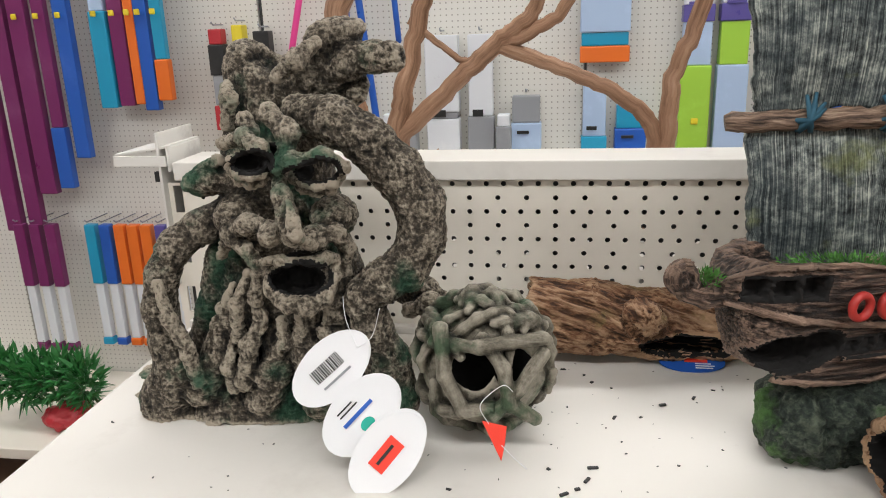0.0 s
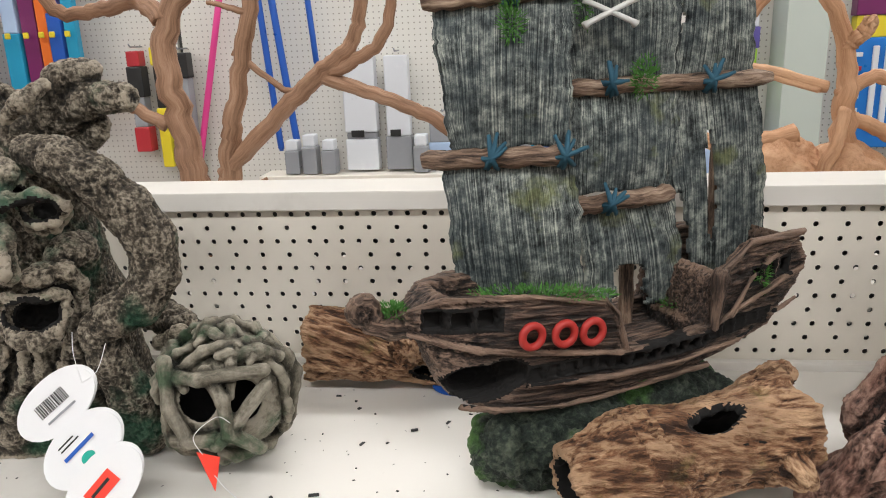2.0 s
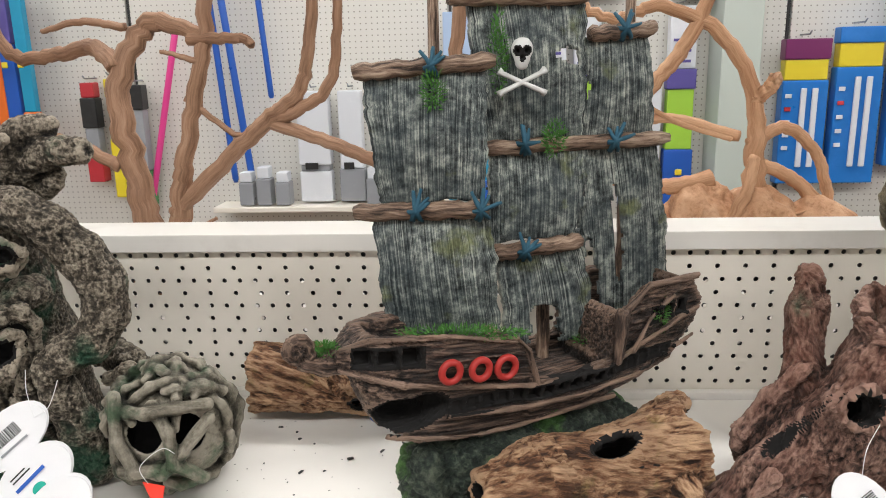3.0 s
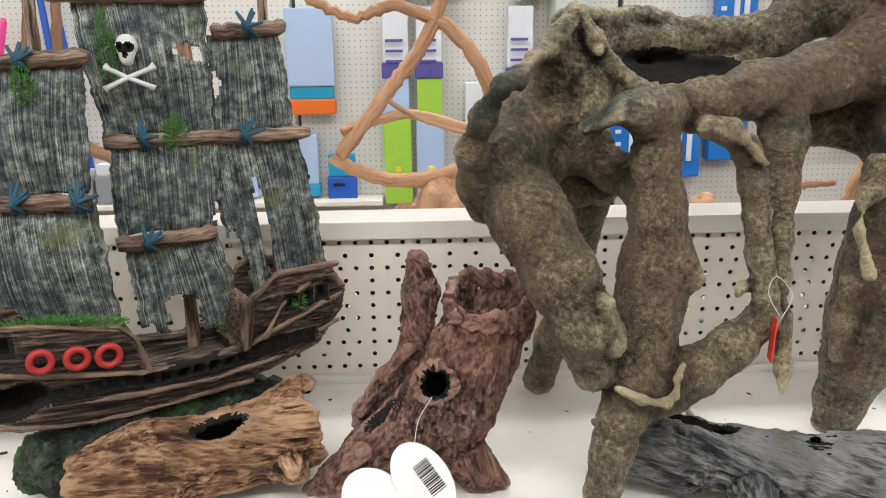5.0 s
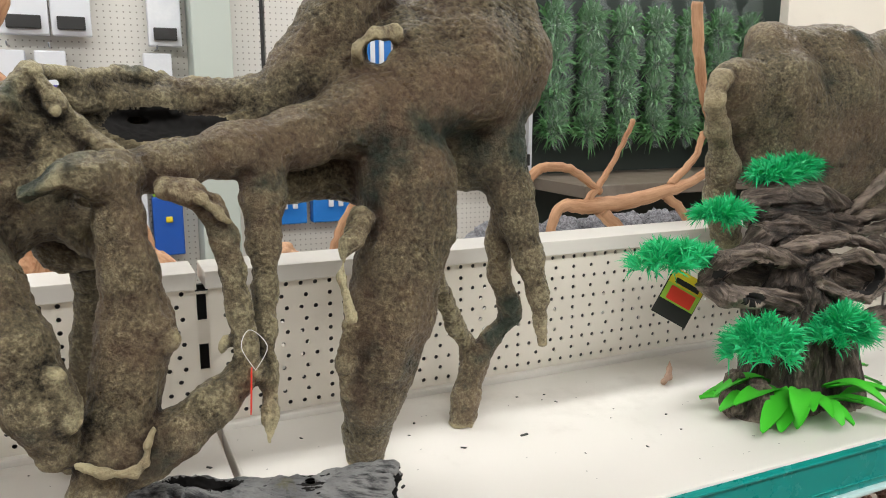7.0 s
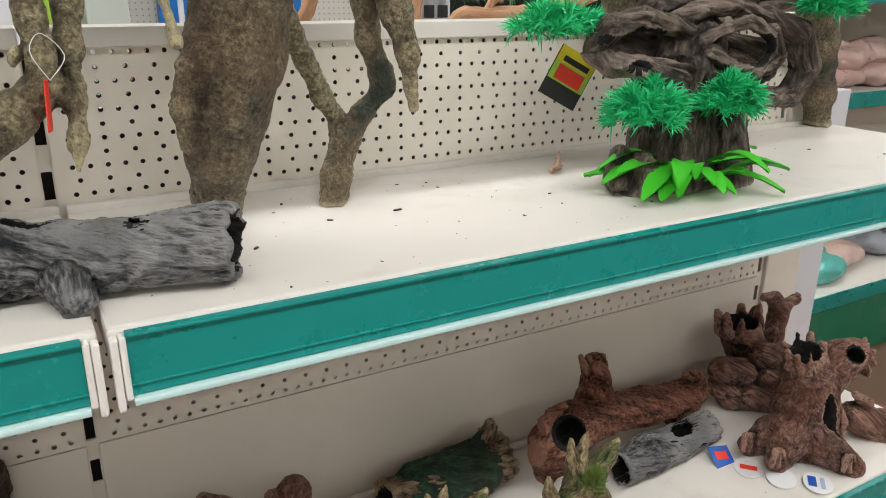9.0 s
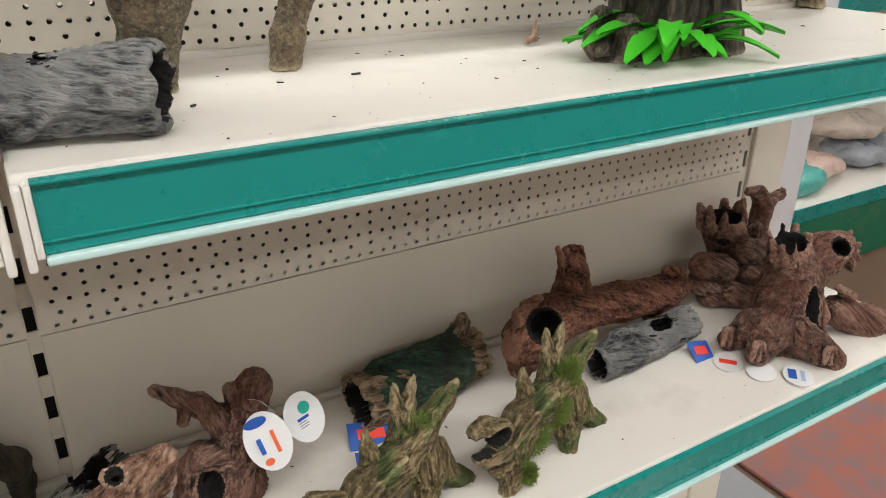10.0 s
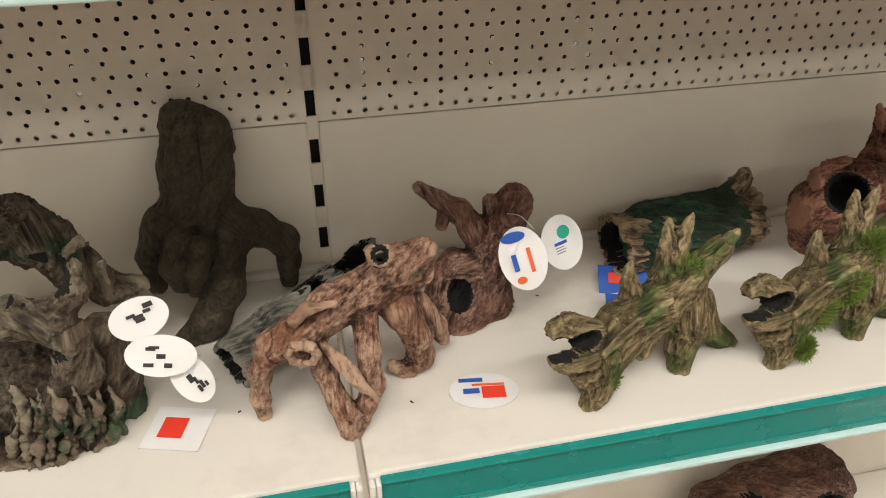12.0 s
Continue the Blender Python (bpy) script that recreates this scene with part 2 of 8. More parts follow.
class Carving:
    """A solid blended out of rounded limbs and lumps, hollowed where cut, then skinned."""

    def __init__(self, lo, hi, h):
        self.h, self.lo = h, np.asarray(lo, float)
        self.n = np.ceil((np.asarray(hi, float) - self.lo) / h).astype(int) + 1
        self.f = np.full(self.n, 1.0, np.float32)
        self.id = np.zeros(self.n, np.int8)
        self.base = None
        self.run, self.limb_no = 0.0, 0
        self.limbs, self.near = [(np.zeros(3), np.zeros(3), 0.0, 0)], np.zeros(self.n, np.int16)

    def region(self, lo, hi):
        a = np.clip(((np.asarray(lo) - self.lo) / self.h).astype(int), 0, self.n - 1)
        b = np.clip(((np.asarray(hi) - self.lo) / self.h).astype(int) + 2, 1, self.n)
        s = tuple(slice(x, y) for x, y in zip(a, b))
        ax = [self.lo[i] + np.arange(a[i], b[i]) * self.h for i in range(3)]
        return s, np.meshgrid(*ax, indexing="ij")

    def join(self, s, d, k, mat_id=0, way=None, foot=(0, 0, 0)):
        f = self.f[s]
        if k > 0:
            t = np.clip(0.5 + 0.5 * (f - d) / k, 0, 1)
            g = f * (1 - t) + d * t - k * t * (1 - t)
        else:
            g = np.minimum(f, d)
        self.id[s] = np.where(d < f, mat_id, self.id[s])
        self.limbs.append((np.zeros(3) if way is None else np.asarray(way, float), np.asarray(foot, float), self.run, self.limb_no))
        self.near[s] = np.where(d < f, len(self.limbs) - 1, self.near[s])
        self.f[s] = g
        return self

    def cut(self, s, d, k=0.002, mat_id=None):
        f = self.f[s]
        t = np.clip(0.5 - 0.5 * (f + d) / k, 0, 1)
        self.f[s] = f * (1 - t) - d * t + k * t * (1 - t)
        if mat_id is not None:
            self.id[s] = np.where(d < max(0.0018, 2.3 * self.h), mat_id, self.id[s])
        return self

    def seg(self, a, b, ra, rb, k, mat_id, cutting):
        a, b = np.asarray(a, float), np.asarray(b, float)
        r = max(ra, rb) + k + 2 * self.h
        s, (X, Y, Z) = self.region(np.minimum(a, b) - r, np.maximum(a, b) + r)
        d = b - a
        t = np.clip(((X - a[0]) * d[0] + (Y - a[1]) * d[1] + (Z - a[2]) * d[2]) / max(d @ d, 1e-12), 0, 1)
        dist = np.sqrt((X - a[0] - t * d[0]) ** 2 + (Y - a[1] - t * d[1]) ** 2 + (Z - a[2] - t * d[2]) ** 2) - (ra + (rb - ra) * t)
        return self.cut(s, dist, max(k, 1e-4), mat_id if mat_id else None) if cutting else self.join(s, dist, k, mat_id, d / max(math.sqrt(d @ d), 1e-9), a)

    def limb(self, pts, r, k=0.008, mat_id=0, cutting=False):
        pts = [np.asarray(p, float) for p in pts]
        rr = r if isinstance(r, (list, tuple)) else [r] * len(pts)
        if len(rr) != len(pts):
            rr = list(np.interp(np.linspace(0, 1, len(pts)), np.linspace(0, 1, len(rr)), rr))
        self.run, self.limb_no = 0.0, self.limb_no + 1
        for i in range(len(pts) - 1):
            self.seg(pts[i], pts[i + 1], rr[i], rr[i + 1], k, mat_id, cutting)
            self.run += float(np.linalg.norm(pts[i + 1] - pts[i]))
        return self

    def lump(self, c, r, k=0.008, mat_id=0, cutting=False, turn=None):
        c, r = np.asarray(c, float), np.asarray(r, float)
        m = r.max() + k + 2 * self.h
        s, (X, Y, Z) = self.region(c - m, c + m)
        q = np.stack([X - c[0], Y - c[1], Z - c[2]], -1)
        if turn is not None:
            q = q @ np.array(Euler([radians(x) for x in turn]).to_matrix())
        u = np.sqrt(((q / r) ** 2).sum(-1))
        d = (u - 1) * r.min() * np.clip(1.0 / np.maximum(r.min() / r.mean(), 0.3), 1, 1.6)
        return self.cut(s, d, max(k, 1e-4), mat_id if mat_id else None) if cutting else self.join(s, d, k, mat_id)

    def field(self, fn, lo, hi, k=0.004, mat_id=0, cutting=False):
        s, (X, Y, Z) = self.region(lo, hi)
        d = fn(X, Y, Z)
        return self.cut(s, d, k, mat_id if mat_id else None) if cutting else self.join(s, d, k, mat_id, (1, 0, 0))

    def floor(self, z):
        zz = self.lo[2] + np.arange(self.n[2]) * self.h
        self.base = (z - zz)[None, None, :]
        return self

    def skin(self, name, materials, parent=None, rough=(), label="", origin=None, seed=3, erode=0.0022, stretch=0.5):
        f, h = self.f.astype(np.float64) + erode, self.h
        if self.base is not None:
            f = np.maximum(f, self.base)
        f[0], f[-1] = 1, 1
        f[:, 0], f[:, -1] = 1, 1
        f[:, :, 0], f[:, :, -1] = 1, 1
        s = f < 0
        n = np.array(f.shape) - 1
        cnt = np.zeros(n, np.int8)
        for a in (0, 1):
            for b in (0, 1):
                for c in (0, 1):
                    cnt += s[a:a + n[0], b:b + n[1], c:c + n[2]]
        cells = np.argwhere((cnt > 0) & (cnt < 8))
        index = np.full(n, -1, np.int64)
        index[tuple(cells.T)] = np.arange(len(cells))
        acc, num = np.zeros((len(cells), 3)), np.zeros(len(cells))
        for axis in range(3):
            o1, o2 = [i for i in range(3) if i != axis]
            for u in (0, 1):
                for w in (0, 1):
                    p = cells.copy()
                    p[:, o1] += u
                    p[:, o2] += w
                    q = p.copy()
                    q[:, axis] += 1
                    fp, fq = f[tuple(p.T)], f[tuple(q.T)]
                    x = (fp < 0) != (fq < 0)
                    t = np.where(x, fp / np.where(x, fp - fq, 1), 0)
                    pt = p.astype(float)
                    pt[:, axis] += t
                    acc += pt * x[:, None]
                    num += x
        verts = self.lo + acc / num[:, None] * h
        quads, ids = [], []
        for axis in range(3):
            o1, o2 = (axis + 1) % 3, (axis + 2) % 3
            sl0 = [slice(None)] * 3
            sl1 = [slice(None)] * 3
            sl0[axis], sl1[axis] = slice(0, -1), slice(1, None)
            e = np.argwhere(s[tuple(sl0)] != s[tuple(sl1)])
            e = e[(e[:, o1] > 0) & (e[:, o2] > 0)]
            inside = s[tuple(e.T)]
            c = []
            for u, w in ((-1, -1), (0, -1), (0, 0), (-1, 0)):
                p = e.copy()
                p[:, o1] += u
                p[:, o2] += w
                c.append(index[tuple(p.T)])
            qd = np.stack(c, 1)
            qd[~inside] = qd[~inside][:, ::-1]
            quads.append(qd)
            ids.append(self.id[tuple(e.T)])
        quads, ids = np.concatenate(quads), np.concatenate(ids)
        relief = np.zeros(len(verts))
        i = np.clip(np.round((verts - self.lo) / h).astype(int), 0, np.array(f.shape) - 1)
        which = self.near[tuple(i.T)]
        ways, feet = np.array([w[0] for w in self.limbs])[which], np.array([w[1] for w in self.limbs])[which]
        runs, nos = np.array([w[2] for w in self.limbs])[which], np.array([w[3] for w in self.limbs])[which]
        along = ((verts - feet) * ways).sum(1)
        limb_flow = verts - feet - ways * along[:, None] + ((runs + along) * stretch)[:, None] * .577 + nos[:, None] * .37
        flow = np.where((np.abs(ways).sum(1) > 0)[:, None] & (stretch != 1), limb_flow, verts)
        # how far each spot stands out from the form around it, for dry-brushed ridges and shade painted into hollows
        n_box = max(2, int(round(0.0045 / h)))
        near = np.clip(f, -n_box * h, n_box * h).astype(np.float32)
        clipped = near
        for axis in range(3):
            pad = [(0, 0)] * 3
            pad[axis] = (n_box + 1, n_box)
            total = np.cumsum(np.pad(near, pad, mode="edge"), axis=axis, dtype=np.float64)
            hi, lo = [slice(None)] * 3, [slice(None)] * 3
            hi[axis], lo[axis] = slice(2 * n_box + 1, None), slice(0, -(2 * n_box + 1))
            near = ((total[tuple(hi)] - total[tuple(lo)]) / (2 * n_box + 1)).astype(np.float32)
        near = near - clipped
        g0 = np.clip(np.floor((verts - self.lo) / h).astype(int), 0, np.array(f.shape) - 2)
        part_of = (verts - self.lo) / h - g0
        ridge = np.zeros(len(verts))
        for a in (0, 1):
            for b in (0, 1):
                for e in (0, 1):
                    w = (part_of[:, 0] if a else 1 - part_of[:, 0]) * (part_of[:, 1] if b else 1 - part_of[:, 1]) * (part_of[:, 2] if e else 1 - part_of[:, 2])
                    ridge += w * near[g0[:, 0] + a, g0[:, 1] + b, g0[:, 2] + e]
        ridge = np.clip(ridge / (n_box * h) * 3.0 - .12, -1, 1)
        if rough:
            g = np.gradient(f)
            nr = np.stack([x[tuple(i.T)] for x in g], 1)
            nr /= np.maximum(np.linalg.norm(nr, axis=1), 1e-9)[:, None]
            for j, (scale, amp) in enumerate(rough):
                w = value_noise(flow, scale, seed + j)
                if amp < 0:
                    w = 1 - 2.6 * np.abs(w)
                verts = verts + nr * (w * abs(amp))[:, None]
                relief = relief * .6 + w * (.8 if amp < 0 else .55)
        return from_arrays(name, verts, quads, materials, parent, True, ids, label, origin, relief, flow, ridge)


def tube_mesh(pts, radii, sides=8, rough=0.0, seed=0, flat=1.0, closed=False):
    """Vertices and quads of a tapered tube through the points."""
    pts = [Vector(p) for p in pts]
    rr = list(np.interp(np.linspace(0, 1, len(pts)), np.linspace(0, 1, len(radii)), radii)) if len(radii) != len(pts) else radii
    rnd = random.Random(seed)
    v, q = [], []
    side = None
    for i, p in enumerate(pts):
        if closed:
            d = (pts[(i + 1) % len(pts)] - pts[i - 1]).normalized()
        else:
            d = (pts[min(i + 1, len(pts) - 1)] - pts[max(i - 1, 0)]).normalized()
        if side is None:
            side = d.cross(Vector((0.3, 0.2, 1))).normalized()
        side = (side - d * side.dot(d)).normalized()
        up = d.cross(side)
        for j in range(sides):
            a = 2 * math.pi * j / sides
            r = rr[i] * (1 + rough * (rnd.random() * 2 - 1))
            v.append(p + side * (math.cos(a) * r) + up * (math.sin(a) * r * flat))
    m = len(pts)
    for i in range(m if closed else m - 1):
        for j in range(sides):
            k = (j + 1) % sides
            i2 = (i + 1) % m
            q.append((i * sides + j, i * sides + k, i2 * sides + k, i2 * sides + j))
    v = np.array([tuple(x) for x in v])
    if not closed:
        for i, flip in ((0, True), (m - 1, False)):
            c = len(v)
            v = np.vstack([v, [tuple(pts[i])]])
            for j in range(0, sides, 2):
                a, b2, e = i * sides + j, i * sides + (j + 1) % sides, i * sides + (j + 2) % sides
                q.append((c, e, b2, a) if flip else (c, a, b2, e))
    return v, q


def tube(name, pts, radii, material, parent=None, sides=8, rough=0.0, seed=0, label="", closed=False, flat=1.0):
    v, q = tube_mesh(pts, radii, sides, rough, seed, flat, closed)
    run, flow = 0.0, []
    for i, p in enumerate(pts):
        run += (Vector(p) - Vector(pts[max(i - 1, 0)])).length
        for j in range(sides):
            a = 2 * math.pi * j / sides
            flow.append((run * .12 + seed, math.cos(a) * max(radii), math.sin(a) * max(radii)))
    flow += [(seed + .1, 0, 0)] * (len(v) - len(flow))
    return from_arrays(name, v, q, material, parent, True, None, label, None, None, flow)


def curve_pts(pts, n=24):
    """A smooth line of n points through the given ones."""
    p = [Vector(x) for x in pts]
    out = []
    for i in range(n):
        t = i / (n - 1) * (len(p) - 1)
        k = min(int(t), len(p) - 2)
        f = t - k
        a, b = p[max(k - 1, 0)], p[k]
        c, d = p[k + 1], p[min(k + 2, len(p) - 1)]
        out.append(0.5 * ((2 * b) + (c - a) * f + (2 * a - 5 * b + 4 * c - d) * f * f + (3 * b - a - 3 * c + d) * f ** 3))
    return out


# ---- the gondola: panels, posts, shelves ----
TOP, LOW, BASE = 1.162, 0.752, 0.30
SEAM, LEFT, RIGHT = 0.5735, -0.4265, 1.5735


def pegboard(name, x0, x1, z0, z1, y, first, top_row, label, depth=0.0012, material=None):
    """A steel panel punched with rows of round holes, 15 mm and 25 mm apart by turns."""
    verts, quads = [], []

    def quad(a, b, c, d):
        i = len(verts)
        verts.extend((a, b, c, d))
        quads.append((i, i + 1, i + 2, i + 3))

    def plain(xa, xb, za, zb):
        if xb - xa > 1e-6 and zb - za > 1e-6:
            quad((xa, y, za), (xb, y, za), (xb, y, zb), (xa, y, zb))

    R, N = 0.0024, 8
    rows = []
    z, k = top_row, 0
    while z > z0 + 0.004:
        rows.append((z, 0.015 if k % 2 == 0 else 0.025, k))
        z -= 0.0125
        k += 1
    plain(x0, x1, rows[0][0] + 0.00625, z1)
    plain(x0, x1, z0, rows[-1][0] - 0.00625)
    for z, step, k in rows:
        m = math.ceil((x0 + step * 0.5 - first) / step)
        xs = []
        while first + m * step < x1 - step * 0.5:
            xs.append(first + m * step)
            m += 1
        zl, zh = z - 0.00625, z + 0.00625
        plain(x0, xs[0] - step / 2, zl, zh)
        plain(xs[-1] + step / 2, x1, zl, zh)
        for x in xs:
            a, b = x - step / 2, x + step / 2
            ring = [(x + R * math.cos(2 * math.pi * j / N + math.pi / N), z + R * math.sin(2 * math.pi * j / N + math.pi / N)) for j in range(N)]
            edge = [(b, z + 0.002), (x + 0.002, zh), (x - 0.002, zh), (a, z + 0.002), (a, z - 0.002), (x - 0.002, zl), (x + 0.002, zl), (b, z - 0.002)]
            corner = {0: (b, zh), 2: (a, zh), 4: (a, zl), 6: (b, zl)}
            for j in range(N):
                j2 = (j + 1) % N
                P, Q = ring[j], ring[j2]
                E1, E2 = edge[j], edge[j2]
                if j in corner:
                    c = corner[j]
                    h = ((P[0] + Q[0]) / 2, (P[1] + Q[1]) / 2)
                    quad((P[0], y, P[1]), (E1[0], y, E1[1]), (c[0], y, c[1]), (h[0], y, h[1]))
                    quad((h[0], y, h[1]), (c[0], y, c[1]), (E2[0], y, E2[1]), (Q[0], y, Q[1]))
                else:
                    quad((P[0], y, P[1]), (E1[0], y, E1[1]), (E2[0], y, E2[1]), (Q[0], y, Q[1]))
                quad((P[0], y, P[1]), (Q[0], y, Q[1]), (Q[0], y + depth, Q[1]), (P[0], y + depth, P[1]))
    ob = from_arrays(name, verts, quads, material or CREAM, None, False)
    return tagged(ob, label, "back panel", "", "structure")


for i, (x0, x1, first) in enumerate(((LEFT + 0.009, SEAM - 0.006, 0.0), (SEAM + 0.006, RIGHT - 0.009, 0.70))):
    pegboard("pegboard_panel", x0, x1, 0.918, 1.318, 0.0, first, 1.30, "cream perforated steel back panel with round holes")
    pegboard("pegboard_panel", x0, x1, 0.918, 1.318, 0.045, first + 0.004, 1.297, "grey perforated steel panel facing the next aisle", 0.0012, CAVITY_SHADE)
    for z0, z1 in ((0.516, 0.9165), (0.05, 0.5145)):
        tagged(part("plain_panel", box((x0, 0.0, z0), (x1, 0.012, z1), 0.001), CREAM), "plain cream steel back panel under the perforated one", "back panel", "", "structure")
        tagged(part("plain_panel", box((x0, 0.034, z0), (x1, 0.045, z1), 0.001), CREAM), "plain cream steel panel facing the next aisle", "back panel", "", "structure")

# caps along the top of the panels
for x0, x1 in ((LEFT + 0.004, SEAM - 0.005), (SEAM + 0.003, RIGHT - 0.002)):
    bm = box((x0, -0.007, 1.3045), (x1, 0.054, 1.3215), 0.0012)
    tagged(part("top_cap", bm, SHELF), "cream steel cap folded over the top of the back panels", "panel cap", "panel caps", "structure")


def slotted_post(x, z1, label):
    """An upright with a row of slots every 50 mm."""
    post = thing("slotted_upright", (x, 0.02, 0), label, "upright", "uprights", "structure")
    w = 0.0055
    z = 1.2845
    last = z1
    while z > 0.1:
        part("web", box((x - w - 0.006, 0.0045, z + 0.013), (x + w + 0.006, 0.0065, last)), CREAM, post)
        for s in (-1, 1):
            part("slot_edge", box((x + s * 0.0085 - 0.004, 0.0045, z - 0.013), (x + s * 0.0085 + 0.004, 0.0065, z + 0.013)), CREAM, post)
        last = z - 0.013
        z -= 0.05
    part("tube_back", box((x - 0.015, 0.034, 0.0), (x + 0.015, 0.040, z1)), DARK, post)
    return post


slotted_post(SEAM, 1.30, "cream slotted steel upright between two bays")
slotted_post(LEFT, 1.30, "cream slotted steel upright at the end of the run")
slotted_post(RIGHT, 1.30, "cream slotted steel upright at the far end of the run")


def shelf(x0, x1, z, y0, label, rail_label, rail_x0, rail_x1):
    s = thing("shelf", ((x0 + x1) / 2, -0.15, z - 0.03), label, "shelf", "gondola shelves", "structure")
    part("shelf_board", box((x0 + 0.0015, y0, z - 0.028), (x1 - 0.0015, -0.012, z), 0.003), SHELF, s)
    part("back_rib", box((x0 + 0.0015, -0.0117, z - 0.02), (x1 - 0.0015, -0.002, z + 0.006), 0.002), SHELF, s)
    for xa, xb in ((x0 + 0.0015, x0 + 0.0065), (x1 - 0.0065, x1 - 0.0015)):
        part("end_bracket", box((xa, y0 - 0.010, z - 0.052), (xb, y0 - 0.0005, z - 0.004), 0.002), WHITE, s)
    r = thing("price_rail", ((x0 + x1) / 2, y0 - 0.006, z - 0.05), rail_label, "price rail", "price rails", "structure")
    ra, rb = rail_x0, rail_x1
    part("strip", box((ra, y0 - 0.006, z - 0.044), (rb, y0 - 0.0008, z - 0.0035), 0.001), TEAL, r)
    part("upper_lip", box((ra, y0 - 0.009, z - 0.0045), (rb, y0 - 0.0008, z - 0.0018), 0.001), TEAL, r)
    part("lower_lip", box((ra, y0 - 0.011, z - 0.049), (rb, y0 - 0.0008, z - 0.0445), 0.0015), LIP_GLINT, r, "clear plastic lip")
    part("ridge", box((ra, y0 - 0.0075, z - 0.037), (rb, y0 - 0.006, z - 0.0355), 0.0006), TEAL, r)
    for xa, xb in ((ra - 0.004, ra), (rb, rb + 0.004)):
        part("end_clip", box((xa, y0 - 0.010, z - 0.045), (xb, y0 - 0.0008, z - 0.003), 0.0015), WHITE, r, "white plastic end clip")
    return s


for z, y0, sx in ((TOP, -0.2925, SEAM + 0.008), (LOW, -0.2925, SEAM + 0.001)):
    shelf(LEFT, sx - 0.001, z, y0, "cream steel shelf with specks of dirt", "teal price strip along the shelf edge", LEFT + 0.02, sx - 0.0118)
    shelf(sx + 0.001, RIGHT + 0.075, z, y0, "cream steel shelf with specks of dirt", "teal price strip along the shelf edge", sx + 0.0118, RIGHT + 0.06)

# ---- the shop around ----
FLOOR_M = resin("brown_wood_floor", (0.10, 0.055, 0.035), (0.20, 0.125, 0.085), (0.28, 0.19, 0.13), 30, None, 0.5, 0.45, 0.0003)
# unseen walls added to close the room, greyed to cut bounced light
WALL = painted("closing_wall", (0.42, 0.41, 0.39), 0.7)
CEIL = painted("ceiling_tile", (0.8, 0.8, 0.79), 0.8)
tagged(part("floor", box((-5, -4, -0.1), (6, 5, 0)), FLOOR_M), "brown wood-look shop floor", "floor", "", "structure")
tagged(part("ceiling", box((-5, -4, 3.0), (6, 5, 3.1)), CEIL), "white shop ceiling", "ceiling", "", "structure")
for nm, lo, hi in (("wall_south", (-5, -4.1, 0), (6, -4, 3)), ("wall_north", (-5, 5, 0), (6, 5.1, 3)), ("wall_west", (-5.1, -4, 0), (-5, 5, 3)), ("wall_east", (6, -4, 0), (6.1, 5, 3))):
    tagged(part(nm, box(lo, hi), WALL), "plain pale shop wall", "wall", "", "structure")

TUBE_GLOW = mat("lamp_diffuser", (0.9, 0.9, 0.9), 0.5)
_b = TUBE_GLOW.node_tree.nodes["Principled BSDF"]
_b.inputs["Emission Color"].default_value = (1.0, 0.97, 0.92, 1)
_b.inputs["Emission Strength"].default_value = 6.0


def ceiling_light(x, y, w, d, power):
    e = thing("ceiling_light", (x, y, 2.93), "long white fluorescent ceiling light", "ceiling light", "ceiling lights")
    part("housing", box((x - w / 2 - 0.03, y - d / 2 - 0.03, 2.95), (x + w / 2 + 0.03, y + d / 2 + 0.03, 2.998), 0.005), WHITE, e)
    part("diffuser", box((x - w / 2, y - d / 2, 2.935), (x + w / 2, y + d / 2, 2.949), 0.003), TUBE_GLOW, e)
    lamp = bpy.data.lights.new("tube_light", "AREA")
    lamp.shape, lamp.size, lamp.size_y, lamp.energy, lamp.color = "RECTANGLE", w, d, power, (0.985, 0.965, 0.925)
    new("tube_light", lamp).matrix_basis = pose(x, y, 2.925)


for x in (-2.6, 0.3, 3.2):
    for y, power in ((-3.6, 9), (-1.5, 33), (0.9, 17), (3.2, 17)):
        ceiling_light(x, y, 2.2, 0.3, power)

# ---- other side of the gondola and the wall of goods behind ----
for x0, x1 in ((LEFT, SEAM - 0.001), (SEAM + 0.001, RIGHT + 0.075)):
    s = thing("shelf", ((x0 + x1) / 2, 0.2, 1.19), "cream steel shelf facing the next aisle", "shelf", "gondola shelves", "structure")
    part("shelf_board", box((x0, 0.056, 1.172), (x1, 0.42, 1.20), 0.003), SHELF, s)
part("base_plinth", box((LEFT, -0.33, 0.0), (RIGHT + 0.07, 0.42, 0.18), 0.003), CREAM)
tagged(bpy.data.objects["base_plinth"], "cream steel base plinth of the shelving run", "plinth", "", "structure")
tagged(part("base_deck", box((LEFT, -0.37, 0.182), (RIGHT + 0.07, -0.002, 0.21), 0.003), SHELF), "cream steel base shelf near the floor", "shelf", "", "structure")
tagged(part("end_column", box((RIGHT + 0.0095, -0.002, 0.0), (RIGHT + 0.095, 0.05, 1.325), 0.004), CREAM), "cream steel end column of the shelving run", "end column", "", "structure")

def far_board():
    m = mat("far_pegboard", (0.74, 0.71, 0.64), 0.5)
    n, l, b = wire(m)
    v = coords(n, l, (57, 57, 57))
    vo = n.new("ShaderNodeTexVoronoi")
    vo.inputs["Scale"].default_value = 1.0
    vo.inputs["Randomness"].default_value = 0.0
    l.new(v, vo.inputs["Vector"])
    l.new(ramp(n, l, vo.outputs["Distance"], [(0.13, (0.30, 0.28, 0.25)), (0.19, (0.70, 0.68, 0.63))]), b.inputs["Base Color"])
    return m


